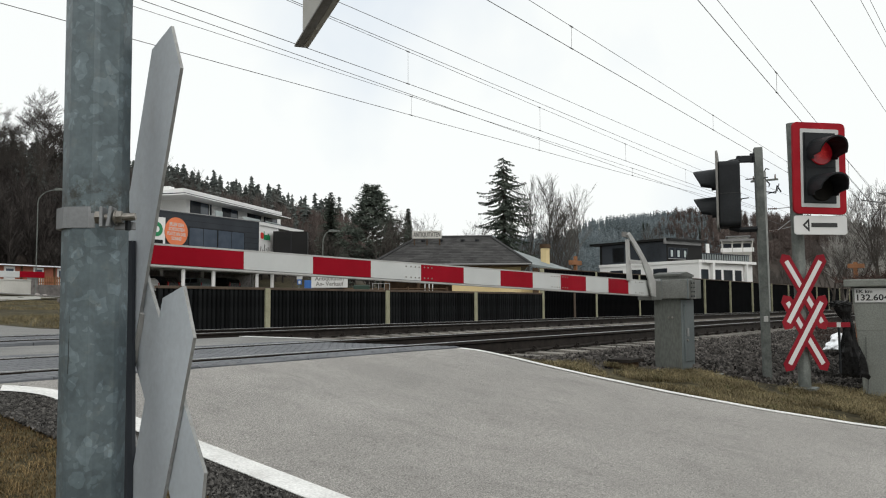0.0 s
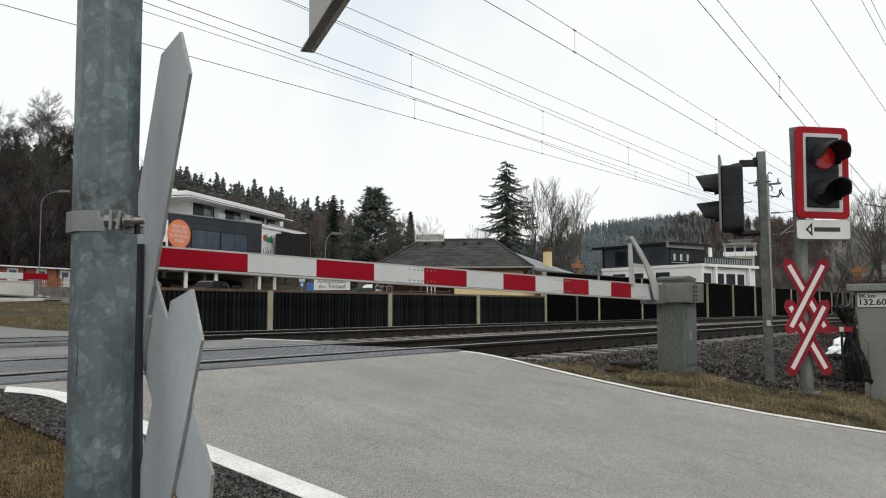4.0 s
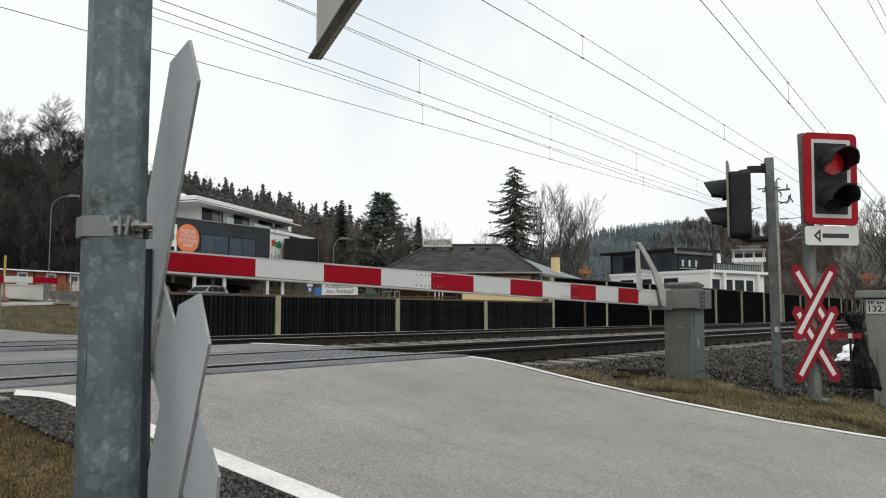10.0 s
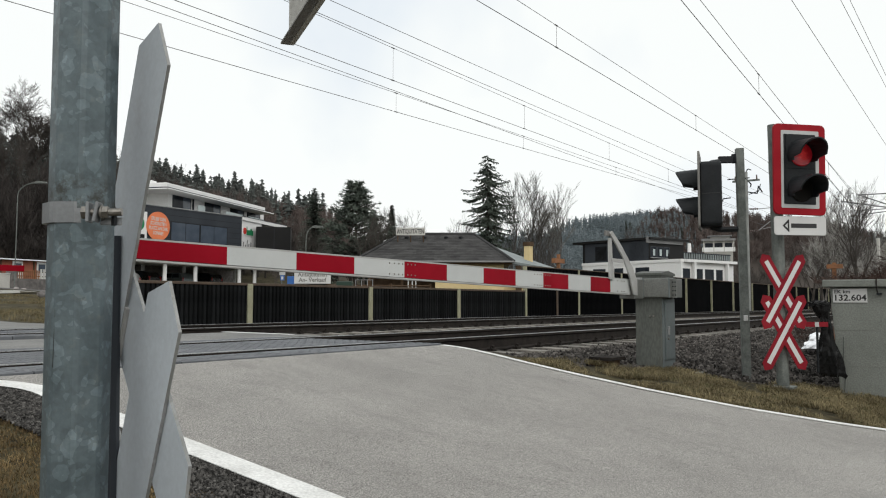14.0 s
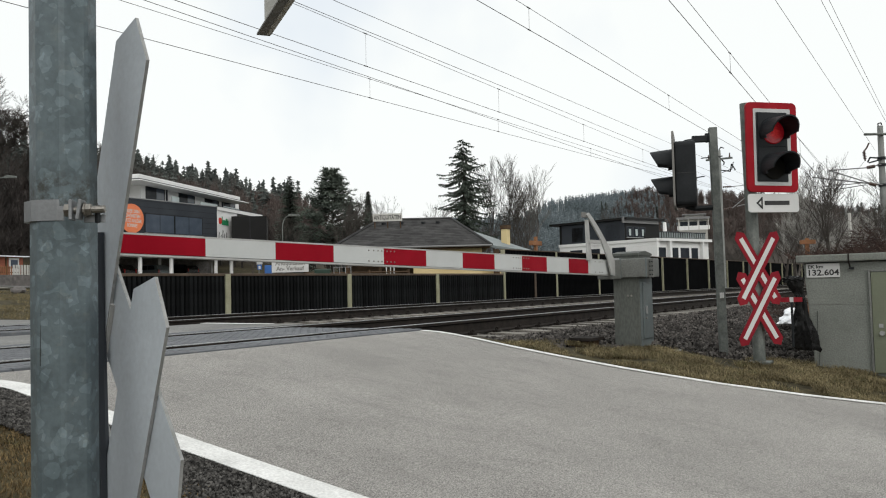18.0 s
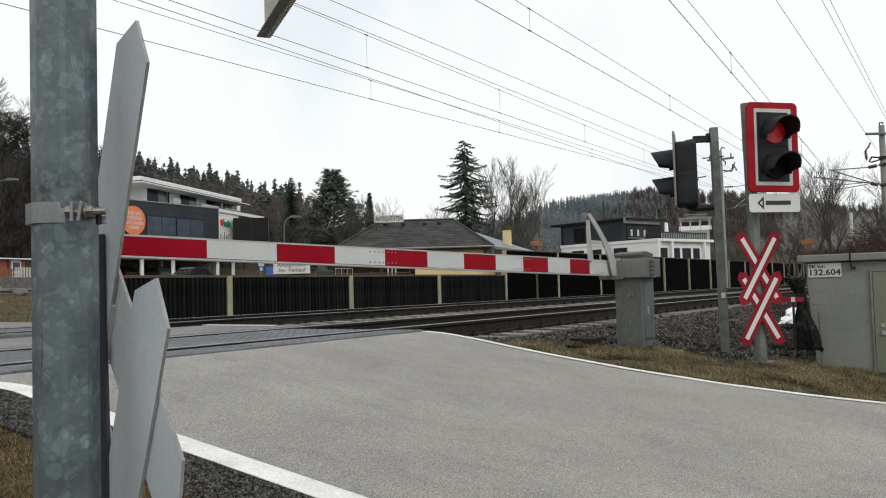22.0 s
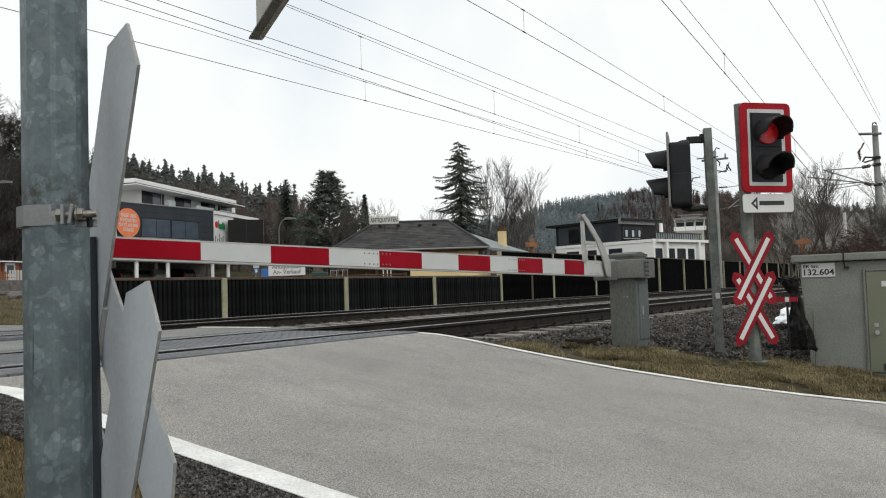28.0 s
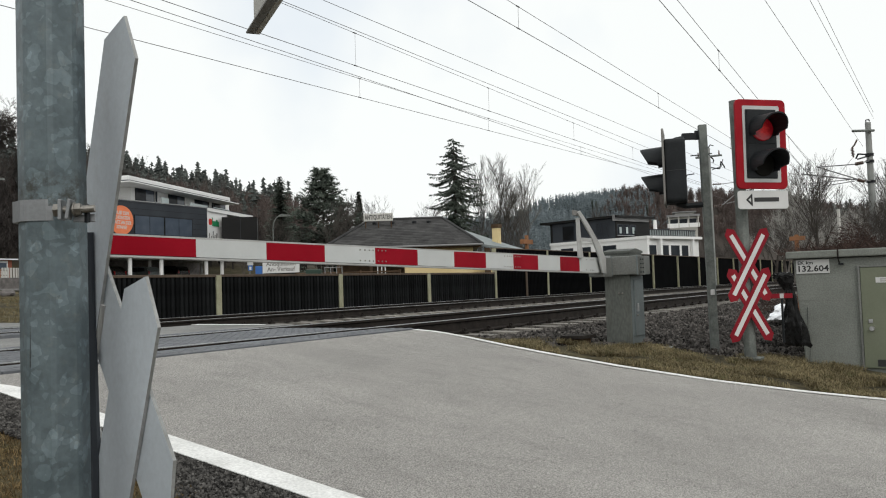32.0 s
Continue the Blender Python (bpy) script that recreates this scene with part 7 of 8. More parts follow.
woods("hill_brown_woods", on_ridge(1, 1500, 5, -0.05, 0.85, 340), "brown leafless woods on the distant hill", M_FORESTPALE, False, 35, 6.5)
woods("hill_dark_conifers", on_ridge(1, 150, 6, -0.05, 0.5, 398), "dark conifers scattered over the distant hill", M_FORESTDARK, True, 36, 8)
# undergrowth along the foot of the left slope
woods("slope_thicket", [(random.Random(k).uniform(10, 95), 76 + random.Random(k + 500).uniform(0, 16)) for k in range(260)], "brown thicket at the foot of the slope", M_FOREST, False, 37, 6.0)


# ---- brush on and behind the hut ----
def brush(name, cx, cy, cz, rx, ry, rz, count, seed, label):
    r_ = random.Random(seed)
    v, f = [], []
    for _ in range(count):
        a, b_ = r_.uniform(0, 6.28), r_.uniform(0, 1) ** 0.5
        p = Vector((cx + rx * b_ * math.cos(a), cy + ry * b_ * math.sin(a), cz + rz * r_.uniform(0, 1) * (1 - b_ * b_)))
        d = Vector((r_.gauss(0, 1), r_.gauss(0, 1), r_.uniform(-0.1, 1.0))).normalized() * r_.uniform(0.08, 0.24)
        stick(v, f, p, p + d, 0.004, 0.002)
    return tagged(raw(name, v, f, M_HEDGE), label, "brush", kind="stuff")


brush("roof_brush", 10.9, 0.2, 1.44, 1.35, 1.9, 0.10, 2600, 41, "dry brush lying over the hut's roof")
brush("brush_heap", 15.2, 1.75, 1.25, 0.55, 0.5, 0.85, 2200, 42, "dark heap of cut twigs")
brush("scrub", 15.5, 3.0, 0.4, 1.3, 0.8, 0.5, 1200, 43, "low scrub beside the ballast")
bank = bmesh.new()
bmesh.ops.create_icosphere(bank, subdivisions=3, radius=1)
for v in bank.verts:
    v.co = Vector((v.co.x * 3.0, v.co.y * 1.3, v.co.z * 1.1)) * (1 + 0.2 * noise.noise(v.co * 2)) + Vector((16.5, 0.9, 0.25))
tagged(part("spoil_bank", bank, M_SOIL), "low earth bank behind the hut", "earth bank", kind="stuff")
wp = thing("marker_post", "orange wooden marker post with crossbar", "post")
part("upright", block((14.96, 2.56, 0.3), (15.02, 2.62, 1.88)), M_WOODORANGE, wp)
part("crossbar", block((14.94, 2.46, 1.78), (15.04, 2.70, 1.85)), M_WOODORANGE, wp)
wq = thing("marker_post", "orange wooden marker post with crossbar behind the fence", "post")
part("upright", block((28.22, 14.55, 0.6), (28.34, 14.65, 3.06)), M_WOODORANGE, wq)
part("crossbar", block((27.87, 14.52, 2.72), (28.65, 14.68, 2.89)), M_WOODORANGE, wq)
ws = thing("white_stake", "pale weathered wooden stake in scrub", "post")
part("stake", tube((15.6, 1.98, 0.4), (15.5, 1.99, 2.30), 0.026, sides=6), M_SLABLIGHT, ws)
# ---- overhead line ----
def wire_run(name, a, b, r=0.011, lo=-45.0, hi=150.0):
    """A straight wire through two points, carried on along the track both ways."""
    a, b = Vector(a), Vector(b)
    d = (b - a) / (b.x - a.x)
    return part(name, tube(a + d * (lo - a.x), a + d * (hi - a.x), r, sides=5, caps=False), M_WIRE, None)


def catenary(label, contact, carrier, droppers, lo=-45.0, hi=150.0):
    t = thing("overhead_line", label, "overhead line", "overhead lines")
    (a, b), (c, d) = contact, carrier
    for name, p, q, r in (("contact_wire", a, b, 0.006), ("carrier_wire", c, d, 0.0048)):
        w = wire_run(name, p, q, r, lo=lo, hi=hi)
        w.parent = t
    da, dc = (Vector(b) - Vector(a)) / (b[0] - a[0]), (Vector(d) - Vector(c)) / (d[0] - c[0])
    for x in droppers:
        p, q = Vector(a) + da * (x - a[0]), Vector(c) + dc * (x - c[0])
        part("dropper", tube(p, q, 0.0035, sides=4), M_WIRE, t)
        part("clip", tube(p - Vector((0.06, 0, 0)), p + Vector((0.05, 0, 0)), 0.011, sides=6), M_WIRE, t)
        part("clip", tube(q - Vector((0.06, 0, 0)), q + Vector((0.05, 0, 0)), 0.011, sides=6), M_WIRE, t)
    return t


catenary("contact and carrier wire over the far track", ((10.11, 11.0, 5.28), (19.38, 11.0, 5.395)), ((7.55, 11.0, 5.75), (24.90, 11.0, 5.72)), (13.75, 19.3, 25.5), hi=48)
catenary("second contact and carrier wire over the far track", ((7.78, 10.0, 5.60), (27.79, 10.0, 5.42)), ((10.44, 10.0, 6.25), (27.83, 10.0, 5.86)), (12.4, 17.6, 22.7, 27.7, 34), hi=48)
catenary("contact and carrier wire over the near track", ((10.40, 6.25, 5.50), (25.54, 6.25, 5.17)), ((11.63, 6.25, 5.85), (25.59, 6.25, 5.50)), (12.1, 19.23, 26), hi=34)
catenary("contact and carrier wire beside the near track", ((10.48, 3.6, 5.235), (16.12, 3.6, 4.585)), ((11.44, 3.6, 5.467), (17.30, 3.6, 4.80)), (14.45, 20.5), hi=34)
feeders = thing("feeder_wires", "bundle of feeder wires on the mast tops", "overhead line", "overhead lines")
for a, b in (((9.64, 10.5, 5.628), (23.82, 10.5, 5.39)), ((13.2, 10.0, 6.256), (22.71, 10.0, 6.131)), ((13.2, 10.0, 6.598), (30.37, 10.0, 6.482)), ((16.07, 3.4, 6.923), (25.81, 3.4, 6.355)), ((20.43, 3.0, 7.61), (33.70, 3.0, 6.89)), ((21.68, 3.0, 7.96), (33.81, 3.0, 7.12))):
    w = wire_run("feeder_wire", a, b, 0.0058, lo=-45, hi=34.0 if a[1] < 4 else 48)
    w.parent = feeders


def insulator(a, b, parent):
    a, b = Vector(a), Vector(b)
    ins = part("insulator", tube(a, b, 0.03, sides=8), M_INSUL, parent)
    n = 5
    for k in range(n):
        c = a.lerp(b, (k + 0.5) / n)
        d = (b - a).normalized() * 0.012
        part("shed", tube(c - d, c + d, 0.065, sides=10), M_INSUL, ins)


def mast(x, y, base, top, track_y, z_low, z_high, label):
    t = thing("overhead_line_mast", label, "mast", "overhead line masts")
    part("pole", tube((x, y, base), (x, y, top), 0.14, 0.10, 12), M_MAST, t, "tapered grey concrete pole")
    s = 1 if track_y > y else -1
    a, b = (x, y + s * 0.15, z_low), (x, y + s * 0.15, z_high)
    insulator(a, (x, y + s * 0.65, z_low + 0.05), t)
    insulator(b, (x, y + s * 0.65, z_high - 0.02), t)
    part("cantilever_tube", tube((x, y + s * 0.65, z_low + 0.05), (x, track_y + s * 0.5, z_high + 0.05), 0.025), M_ALU, t)
    part("cantilever_tube", tube((x, y + s * 0.65, z_high - 0.02), (x, track_y, z_high + 0.02), 0.022), M_ALU, t)
    part("registration_arm", tube((x, y + s * 0.9, z_low + 0.12), (x, track_y + s * 0.2, z_low + 0.35), 0.018), M_ALU, t)
    part("steady_arm", chain([(x, track_y + s * 0.2, z_low + 0.35), (x, track_y - s * 0.5, z_low + 0.12)], 0.012), M_ALU, t)
    ca = part("cross_arm", block((x - 0.06, y - 0.75, top - 0.55), (x + 0.06, y + 0.75, top - 0.45)), M_GREYPOLE, t)
    for dy in (-0.6, 0.6):
        part("pin_insulator", tube((x, y + dy, top - 0.45), (x, y + dy, top - 0.2), 0.05, 0.03, 8), M_INSUL, ca)
    part("top_fitting", chain([(x, y, top), (x, y + s * 0.12, top + 0.18), (x, y + s * 0.3, top + 0.1)], 0.03), M_BLACK, t)
    part("switch_arm", chain([(x, y + s * 0.15, top - 1.3), (x, y + s * 0.7, top - 1.15), (x, y + s * 0.8, top - 0.75)], 0.025), M_BLACK, t)
    return t


near_mast = thing("overhead_line_mast", "grey overhead line mast with insulated brackets", "mast", "overhead line masts")
part("pole", tube((34.0, 3.2, 0.2), (34.0, 3.2, 6.75), 0.14, 0.10, 12), M_MAST, near_mast, "tapered grey concrete pole")
for run, r in (
    ([(32.72, 4.81, 5.12), (33.50, 3.64, 5.19), (33.79, 3.20, 5.30)], 0.022),
    ([(32.39, 5.32, 4.89), (33.56, 3.60, 4.61), (33.83, 3.20, 4.55)], 0.025),
    ([(32.73, 4.79, 5.12), (33.62, 3.51, 4.60)], 0.022),
    ([(32.62, 5.01, 4.53), (33.52, 3.66, 4.65)], 0.018),
    ([(32.57, 5.10, 4.34), (33.50, 3.70, 4.57)], 0.018),
):
    part("cantilever_tube", chain(run, r), M_WIRE, near_mast)
for a, b in (((33.50, 3.64, 5.19), (33.66, 3.39, 5.24)), ((33.56, 3.60, 4.61), (33.70, 3.39, 4.54)), ((33.42, 3.71, 5.79), (33.45, 3.68, 5.50))):
    insulator(a, b, near_mast)
part("lead", chain([(33.46, 3.68, 5.44), (33.42, 3.71, 5.79), (33.47, 3.62, 5.91), (33.52, 3.54, 6.09)], 0.03), M_INSUL, near_mast)
part("cross_arm", chain([(33.40, 3.66, 6.41), (34.0, 3.01, 6.43)], 0.05), M_GREYPOLE, near_mast)
part("top_fitting", chain([(33.95, 3.25, 6.7), (33.93, 3.26, 6.84), (33.98, 3.16, 6.86), (34.0, 3.14, 6.78)], 0.022), M_BLACK, near_mast)
part("switch_arm", chain([(33.51, 3.61, 5.39), (33.55, 3.53, 5.56), (33.9, 3.19, 5.54)], 0.03), M_BLACK, near_mast)
part("switch_arm", chain([(33.54, 3.56, 5.37), (33.9, 3.19, 5.50)], 0.03), M_BLACK, near_mast)
for z in (4.55, 5.30, 5.55):
    part("mast_band", tube((34.0, 3.2, z - 0.05), (34.0, 3.2, z + 0.05), 0.145, sides=12), M_BLACK, near_mast)
for run in ([(33.44, 3.71, 5.42), (33.17, 4.17, 4.81), (33.01, 4.45, 4.32)], [(32.03, 5.73, 6.43), (32.52, 5.09, 5.46), (32.73, 4.79, 5.12)], [(32.08, 5.71, 5.77), (32.53, 5.11, 4.88)], [(32.57, 5.00, 5.41), (32.50, 5.13, 5.17), (32.53, 5.11, 4.96), (32.58, 5.01, 5.17), (32.57, 5.00, 5.41)]):
    part("hanger_wire", chain(run, 0.006, 4), M_WIRE, near_mast)
far_mast = mast(48.48, 12.63, 0.4, 8.75, 10.75, 5.3, 6.6, "far grey overhead line mast with insulated brackets")
for run in ([(47.82, 13.48, 8.31), (48.51, 12.44, 8.41)], [(48.39, 12.63, 8.38), (48.58, 12.37, 8.04), (48.56, 12.41, 7.88)], [(48.20, 12.96, 7.67), (48.79, 12.10, 7.51), (48.82, 12.03, 7.94), (48.95, 11.85, 7.57)], [(47.69, 13.78, 7.01), (47.72, 13.72, 7.20), (47.96, 13.36, 7.26)], [(48.15, 12.98, 8.52), (48.10, 13.02, 8.75), (48.21, 12.86, 8.78), (48.25, 12.81, 8.58)]):
    part("line_fitting", chain(run, 0.035), M_BLACK, far_mast)
far_mast.location = (-0.08, 0.27, 0)
mast(78.0, 3.2, 0.2, 8.3, 6.25, 5.2, 6.5, "far grey overhead line mast with insulated brackets")
mast(98.0, 12.9, 0.4, 8.75, 10.75, 5.3, 6.6, "far grey overhead line mast with insulated brackets")
# ---- vehicles ----
def vehicle(name, label, length, width, height, paint, profile, glass, wheel_r=0.32, group="moving vehicles", axles=(0.19, 0.81)):
    """A car facing +x with its rear at x = 0: body from a side profile drawn in at the top, glazing, lamps and wheels."""
    t = thing(name, label, "car", group)
    pr = [(x * length, z * height) for x, z in profile]
    belt = 0.56 * height

    def inset(z):
        return 0.0 if z < belt else 0.17 * (z - belt) / (height - belt)
    bm = bmesh.new()
    L = [bm.verts.new((x, -width / 2 + inset(z), z)) for x, z in pr]
    R = [bm.verts.new((x, width / 2 - inset(z), z)) for x, z in pr]
    n = len(pr)
    bm.faces.new(L)
    bm.faces.new(R[::-1])
    for k in range(n):
        bm.faces.new((L[k], R[k], R[(k + 1) % n], L[(k + 1) % n]))
    bmesh.ops.recalc_face_normals(bm, faces=list(bm.faces))
    bmesh.ops.triangulate(bm, faces=[f for f in bm.faces if len(f.verts) > 4])
    body = part("body", bm, paint, t)
    for poly in glass:  # side windows on both flanks
        pg = [(x * length, z * height) for x, z in poly]
        for s in (-1, 1):
            g = bmesh.new()
            vs_ = [g.verts.new((x, s * (width / 2 - inset(z) + 0.006), z)) for x, z in pg]
            g.faces.new(vs_ if s < 0 else vs_[::-1])
            part("side_window", g, M_GLASSDARK, body)
    tops = sorted([p for p in pr if p[1] > 0.93 * height])
    fx, fz = tops[-1]
    rx, rz = tops[0]
    hood = max((p for p in pr if 0.5 * height < p[1] < 0.75 * height and p[0] > 0.5 * length), key=lambda p: -p[0])
    tail = min((p for p in pr if 0.45 * height < p[1] < 0.8 * height and p[0] < 0.3 * length), key=lambda p: p[0])
    for (ax_, az), (bx_, bz), nm in (((fx, fz), hood, "windscreen"), ((rx, rz), tail, "rear_window")):
        g = bmesh.new()
        o = 0.012 if nm == "windscreen" else -0.012
        pts = []
        for u, s in ((0.1, -1), (0.1, 1), (0.9, 1), (0.9, -1)):
            x, z = ax_ + (bx_ - ax_) * u, az + (bz - az) * u
            pts.append(g.verts.new((x + o, s * (width / 2 - inset(z) - 0.07), z + 0.008)))
        g.faces.new(pts)
        part(nm, g, M_GLASSDARK, body)
    for s in (-1, 1):
        part("headlight", block((length - 0.22, s * (width / 2 - 0.24) - 0.17, 0.40 * height), (length - 0.02, s * (width / 2 - 0.24) + 0.17, 0.48 * height), 0.02), M_SIGNWHITE, t)
        part("tail_light", block((-0.015, s * (width / 2 - 0.14) - 0.08, 0.45 * height), (0.12, s * (width / 2 - 0.14) + 0.08, 0.66 * height), 0.02), M_TAILRED, t)
        part("mirror", block((0.66 * length, s * (width / 2 + 0.08) - 0.09, 0.60 * height), (0.66 * length + 0.12, s * (width / 2 + 0.08) + 0.09, 0.68 * height), 0.02), paint, t)
    part("grille", block((length - 0.06, -0.45, 0.30 * height), (length + 0.012, 0.45, 0.42 * height), 0.02), M_BLACK, t)
    part("number_plate", block((length - 0.02, -0.26, 0.20 * height), (length + 0.02, 0.26, 0.27 * height)), M_SIGNWHITE, t)
    part("sill", block((0.28 * length, -width / 2 - 0.012, 0.11 * height), (0.72 * length, width / 2 + 0.012, 0.19 * height), 0.02), M_BLACK, t)
    wheels = []
    for ax_ in axles:
        for s in (-1, 1):
            w = thing("wheel", "", "")
            for key in ("label", "category"):
                if key in w:
                    del w[key]
            w.parent = t
            w.location = (ax_ * length, s * (width / 2 - 0.09), wheel_r)
            part("tyre", tube((0, -0.11, 0), (0, 0.11, 0), wheel_r, sides=20), M_TYRE, w)
            rim = part("rim", tube((0, s * 0.09, 0), (0, s * 0.118, 0), wheel_r * 0.64, sides=10), M_ALU, w)
            wheels.append(w)
    return t, wheels


SUV = [(0.02, 0.20), (0.98, 0.20), (1.0, 0.30), (0.985, 0.50), (0.93, 0.58), (0.74, 0.63), (0.60, 0.93), (0.50, 1.0), (0.20, 0.985), (0.10, 0.90), (0.01, 0.62), (0.0, 0.40)]
SUV_G = [[(0.14, 0.64), (0.36, 0.64), (0.36, 0.92), (0.20, 0.92)], [(0.38, 0.64), (0.53, 0.64), (0.53, 0.92), (0.38, 0.93)], [(0.55, 0.64), (0.70, 0.64), (0.58, 0.91), (0.55, 0.92)]]
VAN = [(0.01, 0.10), (0.98, 0.10), (1.0, 0.26), (0.97, 0.48), (0.86, 0.57), (0.72, 0.92), (0.64, 0.99), (0.30, 1.0), (0.03, 0.985), (0.005, 0.60), (0.0, 0.30)]
VAN_G = [[(0.60, 0.60), (0.82, 0.60), (0.70, 0.89), (0.60, 0.91)]]
WAGON = [(0.02, 0.20), (0.98, 0.18), (1.0, 0.30), (0.985, 0.48), (0.92, 0.56), (0.70, 0.63), (0.56, 0.94), (0.46, 1.0), (0.12, 0.96), (0.05, 0.86), (0.0, 0.60), (0.0, 0.35)]
WAGON_G = [[(0.10, 0.66), (0.30, 0.66), (0.30, 0.91), (0.13, 0.90)], [(0.32, 0.66), (0.47, 0.66), (0.47, 0.93), (0.32, 0.92)], [(0.49, 0.66), (0.66, 0.66), (0.54, 0.92), (0.49, 0.93)]]
small_van, small_van_wheels = vehicle("small_van", "white delivery van driving along the street", 4.5, 1.83, 1.84, M_CARWHITE, VAN, VAN_G)
white_suv, white_suv_wheels = vehicle("suv", "white compact sport utility car driving along the street", 4.4, 1.81, 1.60, M_CARWHITE, SUV, SUV_G, 0.35)
box_van, box_van_wheels = vehicle("panel_van", "white panel van with a plain flank motif", 4.4, 1.83, 1.88, M_CARWHITE, VAN, VAN_G)
part("flank_motif", block((1.75, -0.87, 0.75), (2.45, -0.80, 1.75), 0.004), M_CARDARK, box_van, "plain grey shapes on the flank")
part("rear_bumper", block((-0.03, -0.925, 0.2), (0.75, -0.90, 0.62), 0.02), M_BLACK, box_van)
part("rub_strip", block((0.9, -0.93, 0.5), (3.4, -0.905, 0.6)), M_BLACK, box_van)
wagon, wagon_wheels = vehicle("estate_car", "silver blue estate car driving along the street", 4.6, 1.77, 1.47, M_CARGREY, WAGON, WAGON_G, 0.32)
dark_car, dark_car_wheels = vehicle("dark_car", "dark car driving along the street", 4.3, 1.78, 1.5, M_CARDARK, WAGON, WAGON_G, 0.32)
grey_car, grey_car_wheels = vehicle("grey_car", "dark grey hatchback driving along the street", 4.3, 1.78, 1.5, M_CARDARK, SUV, SUV_G, 0.32)


def parked(kind, paint, x, y, turn, label):
    prof, gl, h = {"suv": (SUV, SUV_G, 1.6), "wagon": (WAGON, WAGON_G, 1.47)}[kind]
    t, _ = vehicle("parked_car", label, 4.4, 1.79, h, paint, prof, gl, 0.32, "parked cars")
    t.matrix_basis = pose(x, y, ground_z(x, y) + 0.02, 0, 0, turn)
    return t


for x, y, turn, paint, kind, label in (
        (50.8, 66.4, 100, M_CARGREY, "wagon", "silver car parked under the shop"), (46.2, 65.2, 105, M_CARDARK, "suv", "dark car parked under the shop"),
        (43.2, 64.0, 105, M_CARWHITE, "wagon", "white car parked under the shop"), (55.0, 67.3, 100, M_CARDARK, "wagon", "dark car parked under the shop")):
    parked(kind, paint, x, y, turn, label)
racks = thing("sales_rack", "low rack of old goods beside the board", "rack")
for k in range(6):
    part("upright", block((26.5 + 0.75 * k, 24.9 - 0.55 * k, 0.7), (26.58 + 0.75 * k, 24.98 - 0.55 * k, 2.05)), M_WOODDARK, racks)
part("rail", tube((26.5, 24.95, 1.95), (30.3, 22.2, 1.95), 0.03), M_WOODDARK, racks)
mg = upright(25.2, 22.85, 0, 214)
bin_ = thing("waste_container", "pale waste container with a dark green lid", "container")
part("body", slab(mg, -0.3, 0.3, 0.95, 1.86, -0.5, 0, 0.02), M_SIGNGREY, bin_)
part("lid", slab(mg, -0.32, 0.32, 1.86, 2.06, -0.52, 0.02, 0.03), M_LIDGREEN, bin_, "dark green lid")
mr_ = upright(25.75, 22.25, 0, 214)
rk = thing("metal_rack", "grey tubular metal rack behind the fence", "rack")
for x in (-0.34, -0.1, 0.14, 0.36):
    part("upright", tube(mr_ @ Vector((x, 0.95, 0)), mr_ @ Vector((x, 2.14, 0)), 0.014, sides=6), M_ALU, rk)
for z in (1.7, 2.12):
    part("rail", tube(mr_ @ Vector((-0.36, z, 0)), mr_ @ Vector((0.38, z, 0)), 0.012, sides=6), M_ALU, rk)
mw_ = upright(31.75, 24.37, 0, 214)
wf = thing("window_frame", "old white window frame leaning at the porch", "window frame")
for x in (-0.2, 0.0, 0.17):
    part("stile", slab(mw_, x, x + 0.05, 0.95, 2.45, 0, 0.05), M_SIGNWHITE, wf)
for z in (0.95, 1.7, 2.39):
    part("rail", slab(mw_, -0.15, 0.17, z, z + 0.06, 0.003, 0.047), M_SIGNWHITE, wf)
tagged(part("blue_crate", slab(upright(25.08, 25.86, 0, 214), -0.14, 0.14, 0.98, 2.32, -0.3, 0, 0.015), M_BLUE), "stacked blue crates behind the fence", "crate")
tagged(part("white_chest", block((25.9, 25.1, 0.8), (27.2, 25.7, 1.86), 0.02), M_SIGNWHITE), "white chest standing behind the fence", "chest")


# ---- what moves ----
def along(points, s):
    """Place and heading at s metres along a line of points, going straight on past its ends."""
    run = 0.0
    for k, ((x0, y0), (x1, y1)) in enumerate(zip(points, points[1:])):
        d = math.hypot(x1 - x0, y1 - y0)
        if s <= run + d or k == len(points) - 2:
            u = (s - run) / d
            return x0 + (x1 - x0) * u, y0 + (y1 - y0) * u, math.degrees(math.atan2(y1 - y0, x1 - x0))
        run += d
    return None


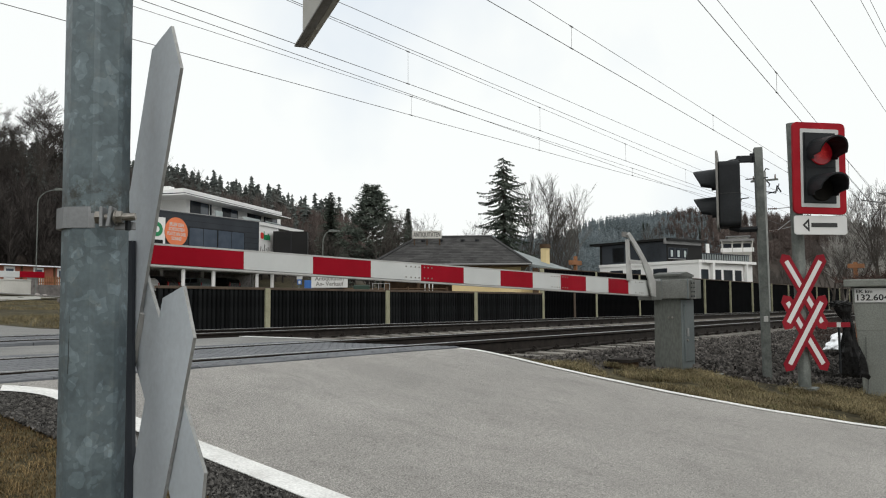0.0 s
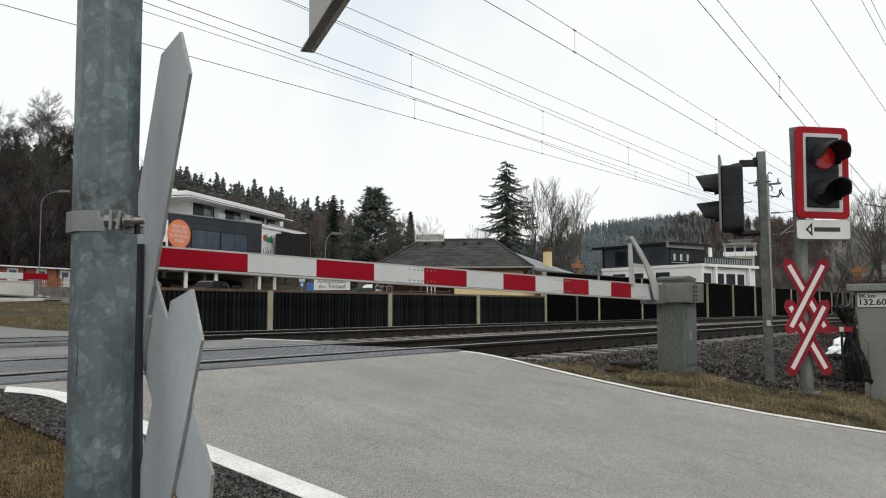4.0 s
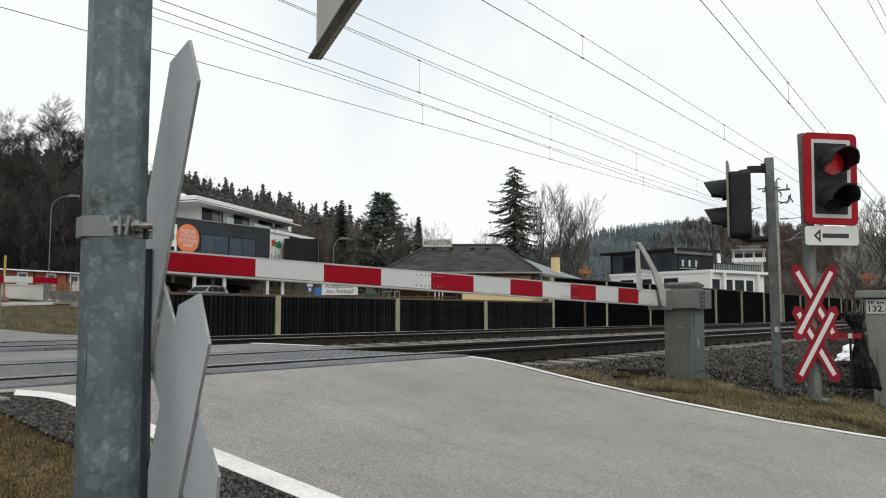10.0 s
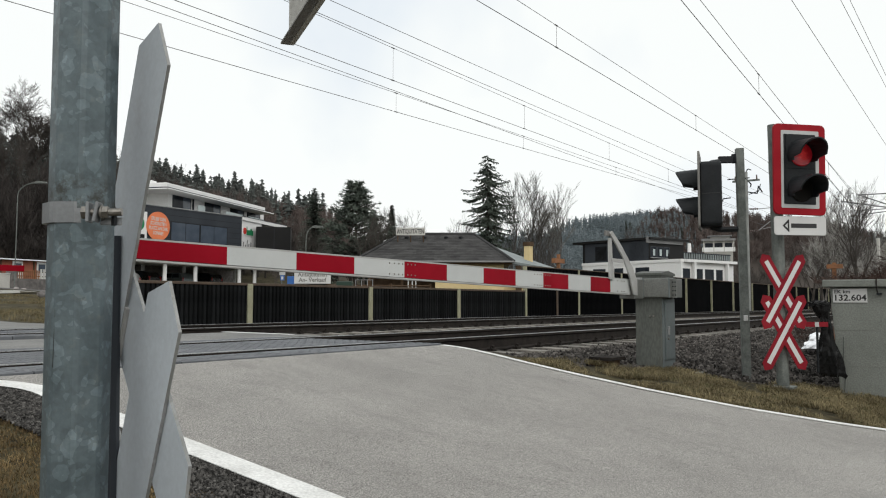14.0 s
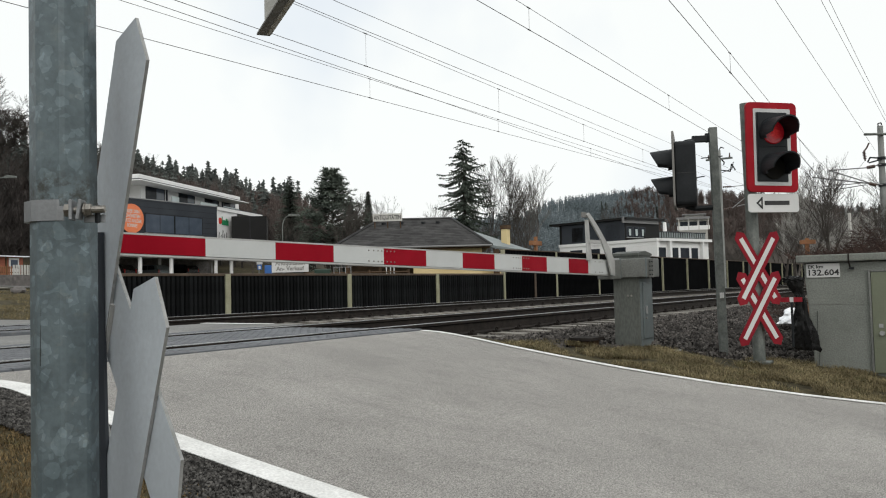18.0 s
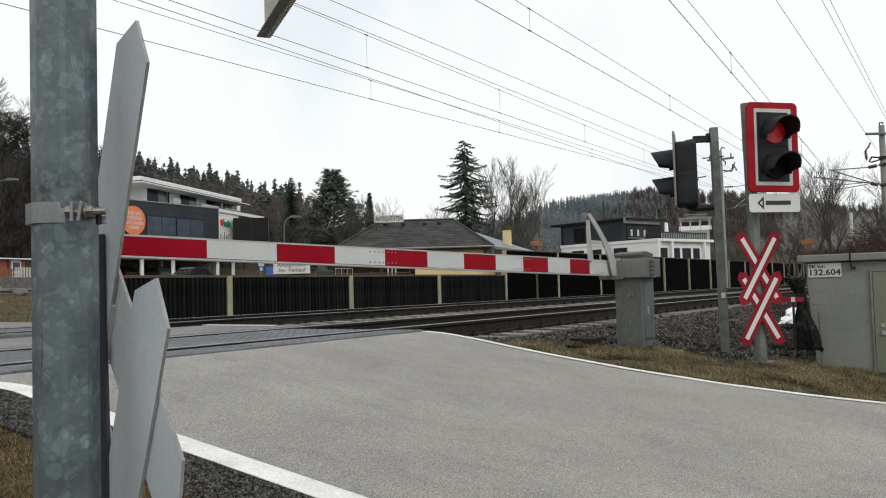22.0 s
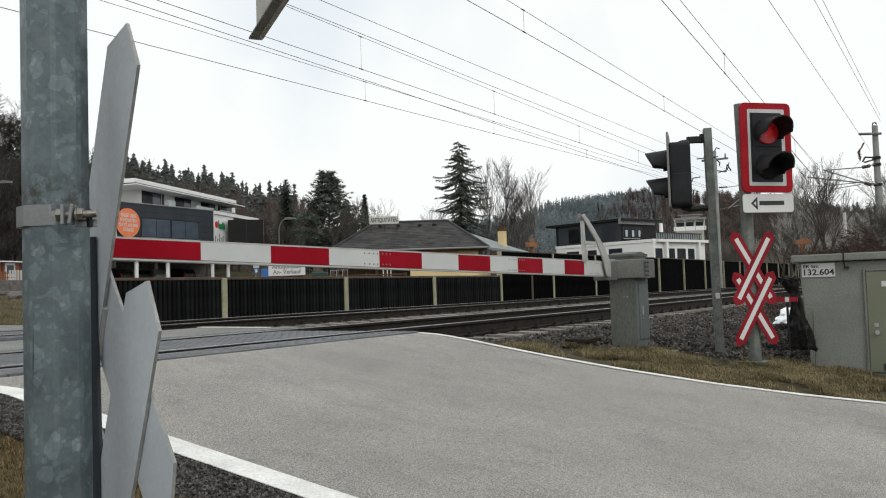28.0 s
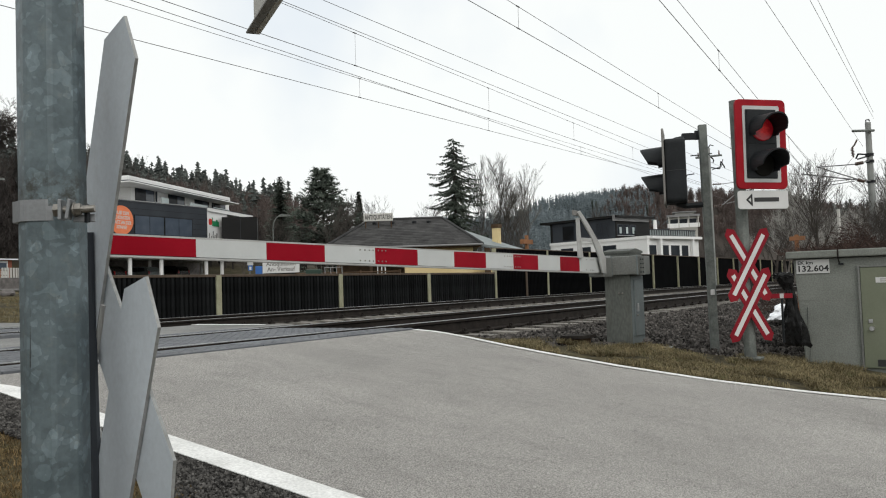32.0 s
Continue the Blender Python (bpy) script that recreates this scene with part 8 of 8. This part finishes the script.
FAR_LANE = ((-14.0, 78.0), (-2.0, 66.5), (8.5, 54.6), (14.4, 51.8), (20.5, 50.3), (26.0, 49.8), (31.0, 52.4), (37.0, 55.3), (44.1, 57.6), (52.4, 59.9), (71.8, 62.6), (100.0, 64.5))
NEAR_LANE = ((-15.0, 74.0), (-3.0, 62.5), (7.9, 51.0), (13.4, 48.6), (19.5, 47.4), (25.0, 46.9), (29.6, 49.6), (35.2, 52.6), (42.2, 55.1), (50.4, 57.6), (69.6, 60.6), (100.0, 62.6))
SHIFT = 31.5  # length of lane before the point from which distances count


def drive(car, wheels, lane, s0, t0, speed, length):
    """Rows for a car whose front is at s0 metres at t0 seconds, at a steady speed (negative: towards the lane's start)."""
    rows, turns = [], []
    lo, hi = -30.0, 105.0
    steps_ = []
    t = 0.0
    while t < 32.0 + 1e-6:
        s = min(hi, max(lo, s0 + speed * (t - t0)))
        steps_.append((t, s))
        t += 1 / 30 if lo < s < hi or (steps_[0:] and lo < s0 + speed * (t + 0.034 - t0) < hi) else 0.5
    if steps_[-1][0] < 31.99:
        steps_.append((32.0, min(hi, max(lo, s0 + speed * (32.0 - t0)))))
    last = None
    for k, (t, s) in enumerate(steps_):
        back = s - length if speed > 0 else s + length
        x, y, _ = along(lane, back + SHIFT)
        xf, yf, _ = along(lane, s + SHIFT)
        head = math.degrees(math.atan2(yf - y, xf - x))
        z = ground_z(x, y) + 0.12
        zf = ground_z(xf, yf) + 0.12
        tilt = -math.degrees(math.atan2(zf - z, length))
        if last is None or k % 6 == 0 or k == len(steps_) - 1 or steps_[k - 1][1] in (lo, hi):
            rows.append((t, pose(x, y, z, 0, tilt, head)))
        turns.append((t, 80.0 * abs(s - s0) * 30 / abs(speed) * (1 if (s - s0) * speed > 0 else -1)))
        last = s
    walk(car, rows)
    for w in wheels:
        p = w.location.copy()
        walk(w, [(t, pose(p.x, p.y, p.z, 0, a % 360, 0)) for t, a in turns])


def motions():
    drive(small_van, small_van_wheels, FAR_LANE, 48.5, 2.0, -19.3, 4.5)
    drive(white_suv, white_suv_wheels, FAR_LANE, 36.6, 5.5, -17.9, 4.4)
    drive(dark_car, dark_car_wheels, FAR_LANE, 11.0, 5.5, -17.0, 4.3)
    drive(box_van, box_van_wheels, NEAR_LANE, 14.8, 10.2, 20.7, 4.4)
    drive(wagon, wagon_wheels, FAR_LANE, 19.2, 11.2, -13.0, 4.6)
    drive(grey_car, grey_car_wheels, FAR_LANE, 40.0, 22.0, -12.0, 4.3)


motions()
